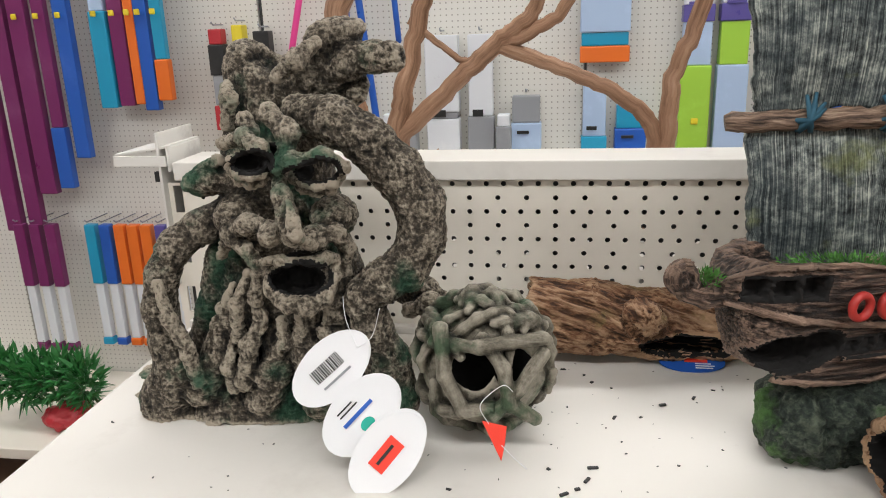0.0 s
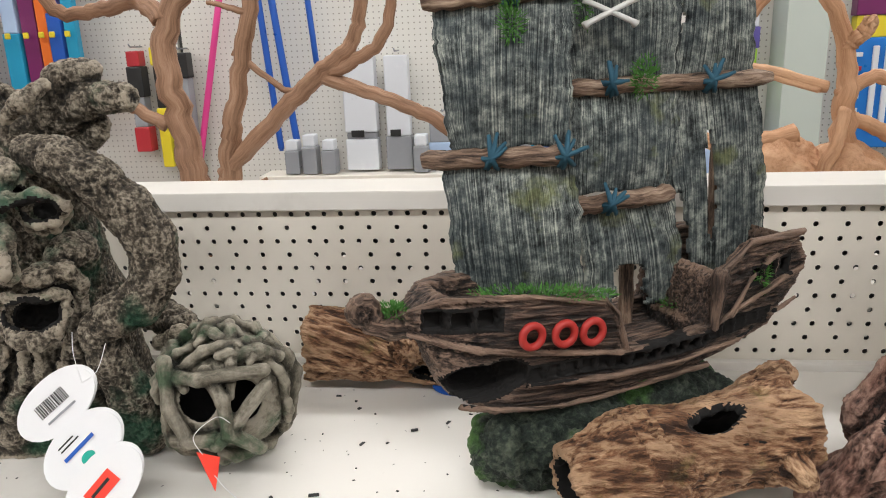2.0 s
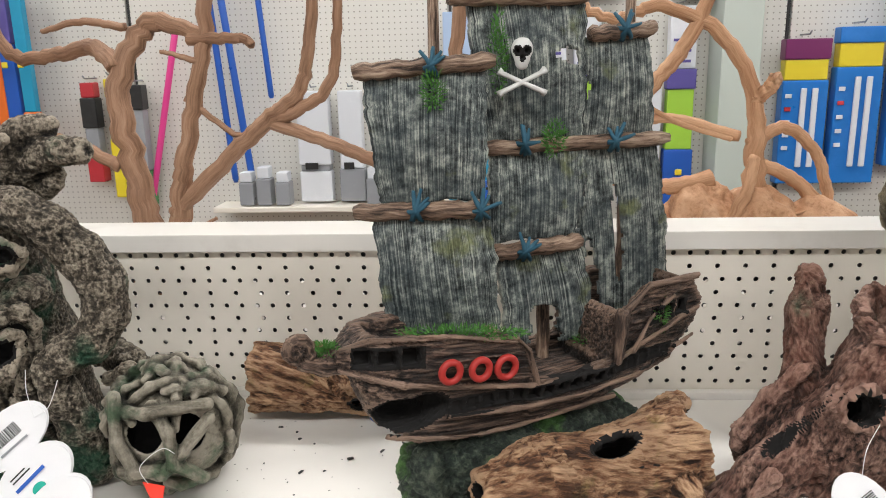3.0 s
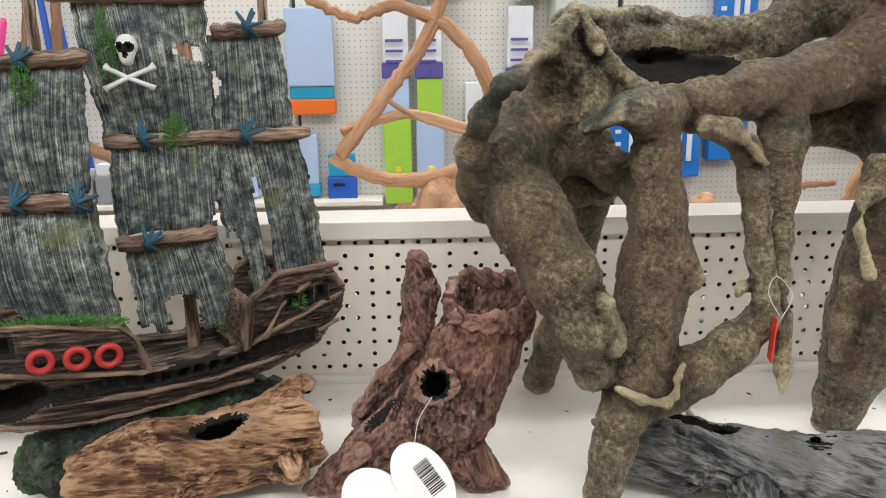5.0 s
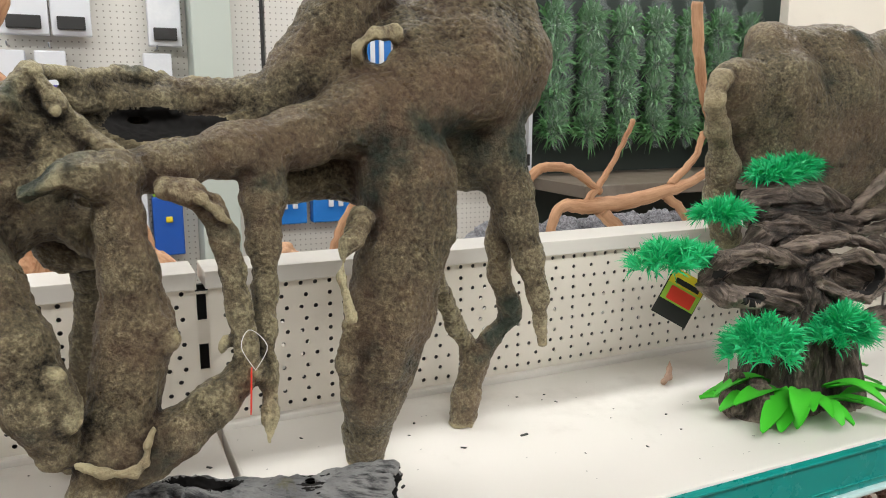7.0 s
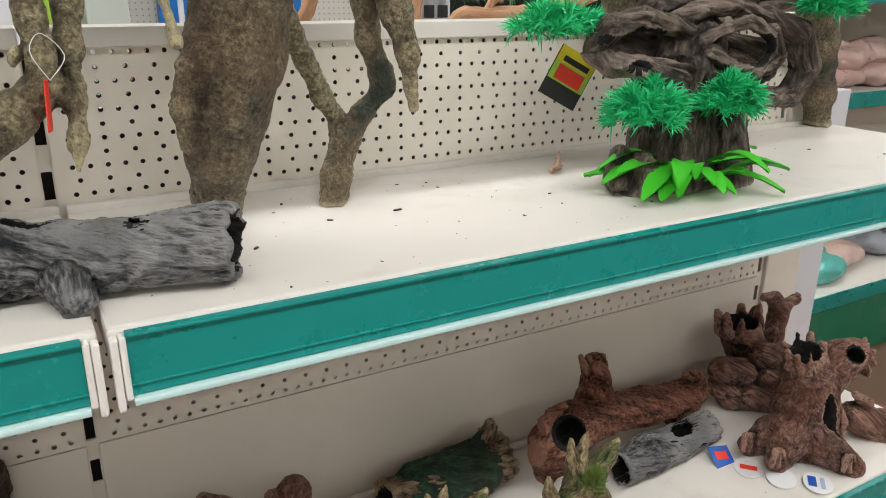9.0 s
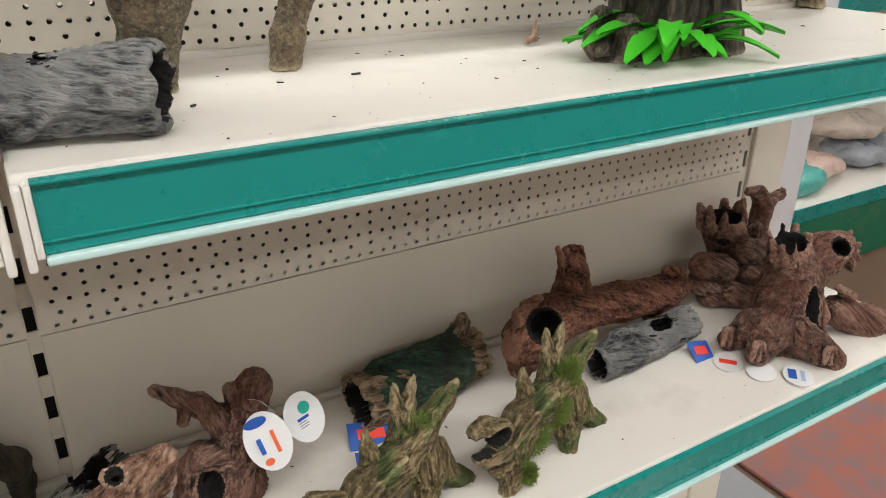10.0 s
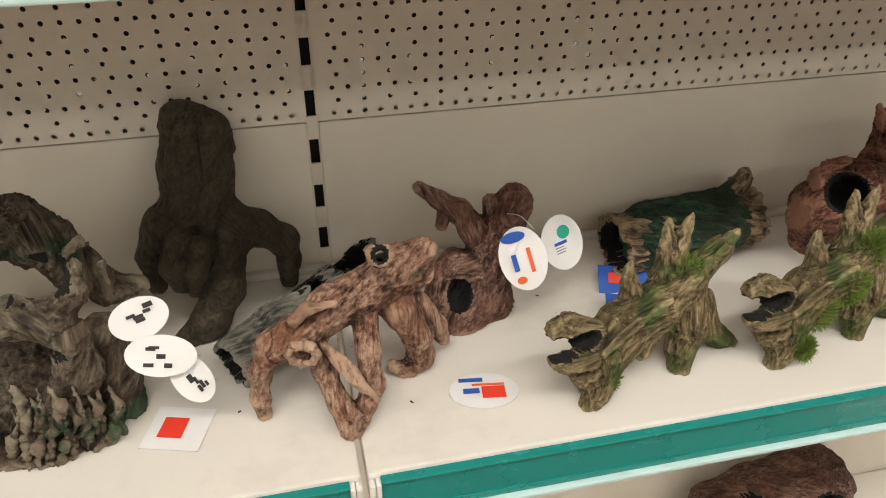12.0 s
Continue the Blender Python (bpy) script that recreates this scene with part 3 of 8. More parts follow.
FARBOARD = far_board()
x = -4.0
while x < 1.7:
    tagged(part("far_pegboard", box((x, 1.70, 0.1), (x + 0.985, 1.72, 2.3), 0.002), FARBOARD), "cream perforated wall panel for hanging goods", "back panel", "far panels", "structure")
    tagged(part("far_upright", box((x - 0.010, 1.705, 0.0), (x - 0.003, 1.73, 2.3)), DARK), "dark slotted gap between wall panels", "upright", "far uprights", "structure")
    x += 1.0

# ---- tree-face ornament ----
c = Carving((-0.43, -0.240, 1.15), (-0.12, -0.03, 1.47), 0.0013)
c.limb([(-0.3940, -0.150, 1.1480), (-0.3550, -0.165, 1.1480), (-0.3140, -0.170, 1.1600), (-0.2750, -0.165, 1.1650), (-0.2290, -0.160, 1.1670), (-0.2040, -0.140, 1.1590)], [0.0165, 0.0200, 0.0183, 0.0172, 0.0170, 0.0166], 0.012)
c.limb([(-0.4020, -0.110, 1.1380), (-0.2240, -0.090, 1.1440)], [0.0301, 0.0317], 0.012)
c.limb([(-0.2910, -0.110, 1.1830), (-0.2750, -0.120, 1.2450), (-0.2750, -0.125, 1.3000), (-0.2730, -0.125, 1.3510), (-0.2770, -0.125, 1.3880)], [0.0755, 0.0550, 0.0437, 0.0367, 0.0288], 0.012)
c.limb([(-0.2740, -0.130, 1.3880), (-0.2870, -0.130, 1.4120)], [0.0278, 0.0174], 0.012)
c.lump((-0.2680, -0.150, 1.4160), (0.0163, 0.0200, 0.0074), 0.004, 0, True, (0, 35, 0))
c.lump((-0.2580, -0.185, 1.4010), (0.0063, 0.0120, 0.0126), 0.004, 0, True, (0, 12, 0))
c.limb([(-0.2590, -0.130, 1.3800), (-0.2420, -0.135, 1.4030), (-0.2310, -0.135, 1.4270), (-0.2260, -0.135, 1.4320)], [0.0190, 0.0130, 0.0089, 0.0080], 0.008)
c.limb([(-0.2310, -0.135, 1.4290), (-0.2160, -0.130, 1.4320), (-0.2100, -0.130, 1.4340)], [0.0089, 0.0096, 0.0088], 0.005)
c.lump((-0.2090, -0.135, 1.4440), (0.0058, 0.0120, 0.0043), 0.004, 0, True)
c.limb([(-0.2310, -0.130, 1.4020), (-0.2100, -0.135, 1.4130), (-0.1930, -0.140, 1.4160), (-0.1810, -0.140, 1.4150)], [0.0139, 0.0112, 0.0099, 0.0098], 0.006)
c.lump((-0.1720, -0.145, 1.4170), (0.0036, 0.0100, 0.0051), 0.004, 0, True)
c.limb([(-0.2220, -0.125, 1.3860), (-0.2100, -0.130, 1.3920), (-0.2040, -0.130, 1.3970)], [0.0102, 0.0062, 0.0046], 0.006)
c.limb([(-0.2530, -0.165, 1.4060), (-0.2400, -0.165, 1.4160), (-0.2290, -0.155, 1.4260)], [0.0051, 0.0057, 0.0050], 0.006)
c.limb([(-0.2910, -0.165, 1.3760), (-0.2880, -0.165, 1.3920), (-0.2910, -0.160, 1.4010)], [0.0053, 0.0049, 0.0037], 0.005)
c.limb([(-0.2400, -0.165, 1.3820), (-0.2150, -0.172, 1.3780), (-0.1940, -0.172, 1.3650), (-0.1760, -0.168, 1.3440), (-0.1620, -0.168, 1.3230), (-0.1610, -0.170, 1.3000), (-0.1710, -0.176, 1.2800), (-0.1860, -0.186, 1.2740), (-0.1980, -0.188, 1.2630), (-0.1950, -0.185, 1.2410), (-0.1870, -0.180, 1.2140), (-0.1860, -0.170, 1.1800)], [0.0126, 0.0146, 0.0153, 0.0165, 0.0160, 0.0150, 0.0143, 0.0135, 0.0121, 0.0124, 0.0147, 0.0182], 0.006)
c.limb([(-0.1980, -0.120, 1.2550), (-0.1700, -0.130, 1.2450), (-0.1570, -0.125, 1.2300), (-0.1650, -0.110, 1.1860)], [0.0154, 0.0116, 0.0110, 0.0166], 0.008)
c.limb([(-0.1760, -0.150, 1.2400), (-0.1610, -0.150, 1.2460), (-0.1440, -0.140, 1.2290)], [0.0061, 0.0069, 0.0035], 0.005)
c.limb([(-0.2970, -0.155, 1.3350), (-0.3140, -0.160, 1.3360), (-0.3230, -0.165, 1.3350)], [0.0097, 0.0097, 0.0068], 0.006)
c.limb([(-0.3220, -0.165, 1.3370), (-0.3140, -0.160, 1.3440), (-0.3030, -0.160, 1.3500)], [0.0036, 0.0040, 0.0048], 0.004)
c.limb([(-0.3060, -0.150, 1.3110), (-0.3220, -0.158, 1.3030), (-0.3400, -0.165, 1.2910), (-0.3510, -0.170, 1.2710), (-0.3540, -0.175, 1.2470), (-0.3490, -0.178, 1.2220), (-0.3440, -0.180, 1.2010), (-0.3590, -0.170, 1.1720)], [0.0109, 0.0114, 0.0115, 0.0108, 0.0115, 0.0126, 0.0156, 0.0223], 0.006)
c.limb([(-0.3440, -0.190, 1.2700), (-0.3360, -0.195, 1.2470), (-0.3250, -0.195, 1.2220), (-0.3220, -0.190, 1.1980)], [0.0038, 0.0047, 0.0052, 0.0063], 0.004)
c.limb([(-0.3150, -0.150, 1.2770), (-0.3220, -0.150, 1.2510), (-0.3270, -0.155, 1.2400), (-0.3340, -0.155, 1.2260)], [0.0114, 0.0108, 0.0081, 0.0065], 0.006)
c.limb([(-0.2860, -0.185, 1.3660), (-0.2670, -0.198, 1.3720), (-0.2540, -0.204, 1.3650), (-0.2480, -0.200, 1.3540)], [0.0044, 0.0050, 0.0049, 0.0036], 0.004)
c.limb([(-0.2440, -0.200, 1.3520), (-0.2310, -0.206, 1.3580), (-0.2140, -0.202, 1.3600), (-0.2040, -0.190, 1.3510)], [0.0040, 0.0053, 0.0049, 0.0043], 0.004)
c.limb([(-0.2530, -0.185, 1.3850), (-0.2370, -0.195, 1.3730), (-0.2400, -0.200, 1.3600)], [0.0064, 0.0063, 0.0043], 0.006)
c.limb([(-0.2700, -0.185, 1.3810), (-0.2630, -0.190, 1.3730)], [0.0058, 0.0043], 0.006)
c.lump((-0.2890, -0.165, 1.3130), (0.0173, 0.0220, 0.0148), 0.008)
c.lump((-0.2220, -0.165, 1.3130), (0.0159, 0.0220, 0.0144), 0.008)
c.limb([(-0.2520, -0.185, 1.3470), (-0.2440, -0.200, 1.3350), (-0.2370, -0.212, 1.3240), (-0.2320, -0.219, 1.3140)], [0.0045, 0.0055, 0.0066, 0.0073], 0.004)
c.lump((-0.2540, -0.198, 1.3090), (0.0084, 0.0140, 0.0076), 0.004)
c.lump((-0.2270, -0.196, 1.3060), (0.0099, 0.0140, 0.0080), 0.004)
c.limb([(-0.2340, -0.215, 1.3340), (-0.2290, -0.224, 1.3250), (-0.2270, -0.228, 1.3170)], [0.0021, 0.0039, 0.0043], 0.003)
c.limb([(-0.2570, -0.195, 1.3130), (-0.2730, -0.192, 1.3140), (-0.2890, -0.185, 1.3050), (-0.3020, -0.175, 1.2860)], [0.0038, 0.0066, 0.0056, 0.0037], 0.004)
c.limb([(-0.2230, -0.192, 1.3070), (-0.2130, -0.188, 1.3070), (-0.2090, -0.182, 1.2960), (-0.2140, -0.178, 1.2790)], [0.0038, 0.0058, 0.0051, 0.0041], 0.004)
c.limb([(-0.2900, -0.185, 1.3010), (-0.2760, -0.190, 1.2960), (-0.2680, -0.190, 1.2830), (-0.2740, -0.190, 1.2620), (-0.2720, -0.188, 1.2430)], [0.0040, 0.0044, 0.0048, 0.0046, 0.0038], 0.004)
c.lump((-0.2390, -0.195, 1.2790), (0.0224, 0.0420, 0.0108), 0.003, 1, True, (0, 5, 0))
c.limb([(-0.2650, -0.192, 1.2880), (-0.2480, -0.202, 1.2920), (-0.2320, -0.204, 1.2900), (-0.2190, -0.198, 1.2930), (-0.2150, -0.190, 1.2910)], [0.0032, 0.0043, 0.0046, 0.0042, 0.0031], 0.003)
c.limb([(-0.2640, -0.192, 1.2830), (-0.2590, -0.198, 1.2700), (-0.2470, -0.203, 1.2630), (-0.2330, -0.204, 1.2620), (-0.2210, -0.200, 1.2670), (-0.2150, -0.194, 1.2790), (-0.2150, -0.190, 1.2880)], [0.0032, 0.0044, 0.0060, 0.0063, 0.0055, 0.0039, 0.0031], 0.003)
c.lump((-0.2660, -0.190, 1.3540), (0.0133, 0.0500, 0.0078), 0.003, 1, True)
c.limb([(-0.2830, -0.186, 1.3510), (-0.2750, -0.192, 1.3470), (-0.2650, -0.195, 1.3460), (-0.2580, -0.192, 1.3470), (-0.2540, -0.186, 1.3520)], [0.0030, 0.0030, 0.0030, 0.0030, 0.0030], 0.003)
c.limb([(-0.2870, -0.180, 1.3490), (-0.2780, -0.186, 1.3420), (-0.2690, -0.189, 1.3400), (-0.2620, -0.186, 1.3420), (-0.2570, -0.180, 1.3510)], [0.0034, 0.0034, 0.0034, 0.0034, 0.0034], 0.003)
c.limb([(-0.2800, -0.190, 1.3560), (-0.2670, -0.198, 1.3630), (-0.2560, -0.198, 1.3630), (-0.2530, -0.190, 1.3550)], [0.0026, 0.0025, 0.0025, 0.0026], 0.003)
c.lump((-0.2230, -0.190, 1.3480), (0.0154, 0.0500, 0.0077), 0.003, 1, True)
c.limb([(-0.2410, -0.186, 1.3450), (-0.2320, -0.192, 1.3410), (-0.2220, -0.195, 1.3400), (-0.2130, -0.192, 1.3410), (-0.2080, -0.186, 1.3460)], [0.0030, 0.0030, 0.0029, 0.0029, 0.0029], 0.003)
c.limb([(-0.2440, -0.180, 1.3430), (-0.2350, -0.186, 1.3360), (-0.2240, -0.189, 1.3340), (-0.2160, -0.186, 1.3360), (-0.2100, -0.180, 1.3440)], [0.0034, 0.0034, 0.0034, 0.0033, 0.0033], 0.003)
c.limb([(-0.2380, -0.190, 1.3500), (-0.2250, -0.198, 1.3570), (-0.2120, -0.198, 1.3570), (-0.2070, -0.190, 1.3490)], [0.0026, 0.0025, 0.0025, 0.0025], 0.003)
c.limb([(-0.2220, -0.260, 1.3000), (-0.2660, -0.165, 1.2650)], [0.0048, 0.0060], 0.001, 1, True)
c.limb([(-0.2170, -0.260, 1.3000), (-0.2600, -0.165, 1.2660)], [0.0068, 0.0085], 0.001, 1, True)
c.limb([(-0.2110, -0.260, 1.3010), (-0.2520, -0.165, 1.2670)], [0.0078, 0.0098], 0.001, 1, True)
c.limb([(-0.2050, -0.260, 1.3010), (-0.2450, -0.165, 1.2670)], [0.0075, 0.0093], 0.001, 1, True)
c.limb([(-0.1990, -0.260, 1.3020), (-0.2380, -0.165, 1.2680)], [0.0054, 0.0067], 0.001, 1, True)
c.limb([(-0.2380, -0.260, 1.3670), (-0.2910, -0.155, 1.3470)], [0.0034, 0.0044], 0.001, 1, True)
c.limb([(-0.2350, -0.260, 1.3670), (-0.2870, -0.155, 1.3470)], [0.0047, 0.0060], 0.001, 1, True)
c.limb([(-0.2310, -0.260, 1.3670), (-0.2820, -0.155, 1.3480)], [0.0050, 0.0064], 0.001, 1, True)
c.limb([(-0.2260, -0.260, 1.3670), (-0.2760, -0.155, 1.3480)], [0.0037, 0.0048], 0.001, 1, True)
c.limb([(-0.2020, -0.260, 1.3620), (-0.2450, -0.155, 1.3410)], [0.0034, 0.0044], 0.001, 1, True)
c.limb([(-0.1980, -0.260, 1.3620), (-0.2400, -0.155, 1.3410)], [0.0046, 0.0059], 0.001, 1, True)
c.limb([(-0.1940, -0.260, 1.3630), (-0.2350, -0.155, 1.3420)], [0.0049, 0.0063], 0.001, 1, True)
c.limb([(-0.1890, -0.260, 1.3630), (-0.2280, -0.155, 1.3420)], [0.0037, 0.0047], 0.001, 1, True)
c.limb([(-0.2790, -0.185, 1.2770), (-0.2890, -0.188, 1.2550), (-0.2910, -0.185, 1.2310)], [0.0034, 0.0046, 0.0053], 0.004)
c.limb([(-0.2960, -0.175, 1.2650), (-0.3050, -0.178, 1.2470), (-0.2960, -0.180, 1.2330)], [0.0029, 0.0039, 0.0043], 0.004)
c.limb([(-0.2700, -0.188, 1.2470), (-0.2800, -0.192, 1.2280), (-0.2880, -0.190, 1.1990)], [0.0048, 0.0064, 0.0073], 0.004)
c.limb([(-0.2580, -0.188, 1.2450), (-0.2580, -0.188, 1.2290), (-0.2750, -0.190, 1.2030)], [0.0041, 0.0055, 0.0064], 0.004)
c.limb([(-0.3070, -0.175, 1.2350), (-0.3100, -0.178, 1.2140), (-0.3270, -0.180, 1.1860)], [0.0086, 0.0117, 0.0133], 0.004)
c.limb([(-0.2700, -0.178, 1.2330), (-0.2650, -0.180, 1.2120), (-0.2790, -0.182, 1.1810)], [0.0084, 0.0114, 0.0131], 0.004)
c.limb([(-0.2390, -0.180, 1.2450), (-0.2420, -0.180, 1.2170), (-0.2370, -0.180, 1.1820)], [0.0089, 0.0122, 0.0139], 0.004)
c.limb([(-0.2140, -0.178, 1.2750), (-0.2190, -0.182, 1.2520), (-0.2170, -0.180, 1.2130)], [0.0055, 0.0075, 0.0086], 0.004)
c.limb([(-0.3310, -0.150, 1.2280), (-0.3440, -0.155, 1.2030), (-0.3500, -0.160, 1.1810)], [0.0070, 0.0095, 0.0106], 0.004)
c.limb([(-0.2950, -0.185, 1.2270), (-0.2990, -0.190, 1.2090), (-0.2980, -0.188, 1.1930)], [0.0033, 0.0044, 0.0050], 0.004)
c.limb([(-0.2440, -0.190, 1.2510), (-0.2440, -0.188, 1.2370), (-0.2520, -0.185, 1.2190)], [0.0031, 0.0042, 0.0048], 0.004)
c.limb([(-0.2230, -0.188, 1.2540), (-0.2280, -0.188, 1.2380), (-0.2250, -0.185, 1.2200)], [0.0028, 0.0038, 0.0042], 0.004)
c.limb([(-0.2080, -0.178, 1.2500), (-0.2080, -0.175, 1.2240), (-0.2150, -0.170, 1.1860)], [0.0062, 0.0086, 0.0099], 0.004)
c.floor(TOP + 0.0005)
ob = c.skin("tree_face_ornament", [BARK, HOLLOW_SHADE], None, (((110, 110, 110), .0009), ((240, 240, 240), -.0008), ((420, 420, 420), -.0005)), origin=(-.27, -.14, TOP), erode=.0004, stretch=1)
tagged(ob, "grey-brown resin tree with a carved scowling face and green patches", "aquarium ornament")

# ---- root ball ornament ----
CB, RB = Vector((-.121, -.168, 1.2125)), .047
c = Carving((-.19, -.24, 1.15), (-.05, -.10, 1.28), 0.0011)
c.lump(CB, (.0445, .0445, .0445), .002)
c.lump(CB, (.039, .039, .039), .002, 1, True)
for hx, hz in ((-.004, .012), (.030, .010)):
    c.limb([CB + Vector((hx * .5, -.015, hz * .5)), CB + Vector((hx * 1.2, -.06, hz * 1.2))], .0125, .002, 0, True)
c.limb([CB + Vector((.0, .02, .01)), CB + Vector((.012, .06, .022))], .013, .002, 0, True)
rnd = random.Random(11)
for i in range(34):
    u = Vector((rnd.gauss(0, 1), rnd.gauss(0, 1), rnd.gauss(0, 1))).normalized()
    w = u.cross(Vector((rnd.gauss(0, 1), rnd.gauss(0, 1), rnd.gauss(0, 1)))).normalized()
    span = rnd.uniform(0.8, 1.7)
    pts = []
    for j in range(8):
        a = (j / 7 - .5) * span
        p = (u * math.cos(a) + w * math.sin(a)).normalized()
        pts.append(CB + p * (RB + .002 * math.sin(j * 1.7 + i)))
    front = [p for p in pts if (p - CB).y < -.03 and abs((p - CB).x - .012) < .035 and -.005 < (p - CB).z < .027]
    if len(front) > 2:
        continue
    r = rnd.uniform(.0042, .0066)
    c.limb(pts, [r * .7, r, r, r * .8], .0025)
for pts in ([(-.145, -.205, 1.25), (-.142, -.213, 1.22), (-.130, -.216, 1.198), (-.112, -.216, 1.2)], [(-.118, -.205, 1.243), (-.104, -.214, 1.228), (-.10, -.217, 1.205), (-.085, -.208, 1.19)], [(-.11, -.217, 1.197), (-.095, -.214, 1.213), (-.08, -.200, 1.232)], [(-.15, -.20, 1.238), (-.12, -.213, 1.241), (-.08, -.20, 1.243)]):
    c.limb(pts, .0058, .0025)
c.floor(TOP + 0.0005)
ob = c.skin("root_ball_ornament", [TWIG, HOLLOW_SHADE], None, (((200, 200, 200), .0006), ((500, 500, 500), .0004)), origin=(-.121, -.168, TOP), erode=.0012, stretch=.25)
tagged(ob, "grey resin ball of woven twigs with dark openings", "aquarium ornament")


# ---- logs ----
def log_ornament(name, a, b, ra, rb, material, label, knobs=(), holes=(), h=0.0014, bark=0.0026, seed=5, hollow=0.66, flat=1.0, grain=45, slant=0.0):
    """A hollow log lying from a to b, built along its own length."""
    a, b = Vector(a), Vector(b)
    d = b - a
    L = d.length
    turn = d.to_track_quat("X", "Z").to_matrix().to_4x4()
    m = Matrix.Translation(a) @ turn
    R = max(ra, rb) * 1.5 + .012
    c = Carving((-.02, -R, -R), (L + .02, R, R), h)
    c.limb([(0, 0, 0), (L * .3, 0, .002), (L * .65, 0, -.002), (L, 0, 0)], [ra, ra * .3 + rb * .7 + .001, ra * .5 + rb * .5 - .002, rb], .01)
    c.field(lambda X, Y, Z: X + slant * Y + .0015 * np.sin(Y * 300) + .0012 * np.sin(Z * 420), (-.1, -R, -R), (.03, R, R), .002, 0, True)
    c.field(lambda X, Y, Z: L - X + slant * (Y + R * .7) + .0015 * np.sin(Y * 260 + 1) + .0012 * np.sin(Z * 380), (L - .04, -R, -R), (L + .1, R, R), .002, 0, True)
    for p, q, r in knobs:
        c.limb([p, q], [r * 1.25, r], .012)
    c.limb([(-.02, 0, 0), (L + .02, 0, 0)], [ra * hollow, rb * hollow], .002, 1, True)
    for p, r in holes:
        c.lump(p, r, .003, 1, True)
    ob = c.skin(name, [material, HOLLOW_SHADE], None, (((grain * 1.6,) * 3, bark * .8), ((grain * 4,) * 3, -bark * .55), ((420, 420, 420), -.0008)), seed=seed, stretch=.36)
    ob.matrix_basis = m
    return tagged(ob, label, "aquarium ornament", "log ornaments")


log_ornament("log_ornament", (-.098, -.052, 1.199), (.075, -.045, 1.19), .034, .028, LOGM, "orange-brown resin log lying by the back panel", [((.09, -.02, .01), (.095, -.032, .016), .014)], [((.13, -.03, -.012), (.035, .016, .012))], seed=9)
log_ornament("log_ornament", (.112, -.250, 1.192), (.262, -.170, 1.203), .027, .034, LOGM, "orange-brown resin log with a knot and a torn hole", [((.135, -.02, -.012), (.14, -.036, -.014), .012), ((.155, .01, .015), (.168, .012, .024), .012)], [((.10, -.012, .032), (.019, .009, .014))], seed=21, slant=-.18)
log_ornament("log_ornament", (.470, -.198, 1.188), (.668, -.250, 1.191), .022, .0285, GREY, "grey weathered resin log with an open hollow end", [((.108, -.02, -.012), (.115, -.033, -.020), .013)], [((.075, .004, .026), (.024, .011, .014))], seed=33, slant=.22)

# ---- red-brown stump ornament ----
c = Carving((.22, -.29, 1.15), (.45, -.09, 1.36), 0.0014)
c.limb([(0.349, -0.195, 1.192), (0.365, -0.200, 1.230), (0.381, -0.195, 1.264), (0.394, -0.190, 1.288)], [0.0241, 0.0325, 0.0307, 0.0307], .012)
c.limb([(0.421, -0.190, 1.295), (0.415, -0.203, 1.291)], [0.0069, 0.0067], .005)
c.limb([(0.420, -0.190, 1.283), (0.421, -0.190, 1.295)], [0.0069, 0.0069], .005)
c.limb([(0.415, -0.203, 1.291), (0.404, -0.213, 1.289)], [0.0067, 0.0066], .005)
c.limb([(0.415, -0.203, 1.281), (0.415, -0.203, 1.291)], [0.0067, 0.0067], .005)
c.limb([(0.404, -0.213, 1.289), (0.390, -0.217, 1.291)], [0.0066, 0.0065], .005)
c.limb([(0.404, -0.212, 1.280), (0.404, -0.213, 1.289)], [0.0066, 0.0066], .005)
c.limb([(0.390, -0.217, 1.291), (0.378, -0.213, 1.290)], [0.0065, 0.0066], .005)
c.limb([(0.391, -0.215, 1.280), (0.390, -0.217, 1.291)], [0.0066, 0.0065], .005)
c.limb([(0.378, -0.213, 1.290), (0.369, -0.204, 1.294)], [0.0066, 0.0067], .005)
c.limb([(0.378, -0.212, 1.281), (0.378, -0.213, 1.290)], [0.0066, 0.0066], .005)
c.limb([(0.369, -0.204, 1.294), (0.366, -0.190, 1.301)], [0.0067, 0.0068], .005)
c.limb([(0.369, -0.203, 1.282), (0.369, -0.204, 1.294)], [0.0067, 0.0067], .005)
c.limb([(0.366, -0.190, 1.301), (0.370, -0.176, 1.309)], [0.0068, 0.0070], .005)
c.limb([(0.367, -0.190, 1.284), (0.366, -0.190, 1.301)], [0.0069, 0.0068], .005)
c.limb([(0.370, -0.176, 1.309), (0.381, -0.167, 1.313)], [0.0070, 0.0071], .005)
c.limb([(0.371, -0.177, 1.286), (0.370, -0.176, 1.309)], [0.0070, 0.0070], .005)
c.limb([(0.381, -0.167, 1.313), (0.396, -0.163, 1.309)], [0.0071, 0.0071], .005)
c.limb([(0.382, -0.168, 1.287), (0.381, -0.167, 1.313)], [0.0071, 0.0071], .005)
c.limb([(0.396, -0.163, 1.309), (0.410, -0.167, 1.309)], [0.0071, 0.0071], .005)
c.limb([(0.396, -0.165, 1.288), (0.396, -0.163, 1.309)], [0.0072, 0.0071], .005)
c.limb([(0.410, -0.167, 1.309), (0.419, -0.176, 1.302)], [0.0071, 0.0070], .005)
c.limb([(0.409, -0.168, 1.287), (0.410, -0.167, 1.309)], [0.0071, 0.0071], .005)
c.limb([(0.419, -0.176, 1.302), (0.421, -0.190, 1.295)], [0.0070, 0.0069], .005)
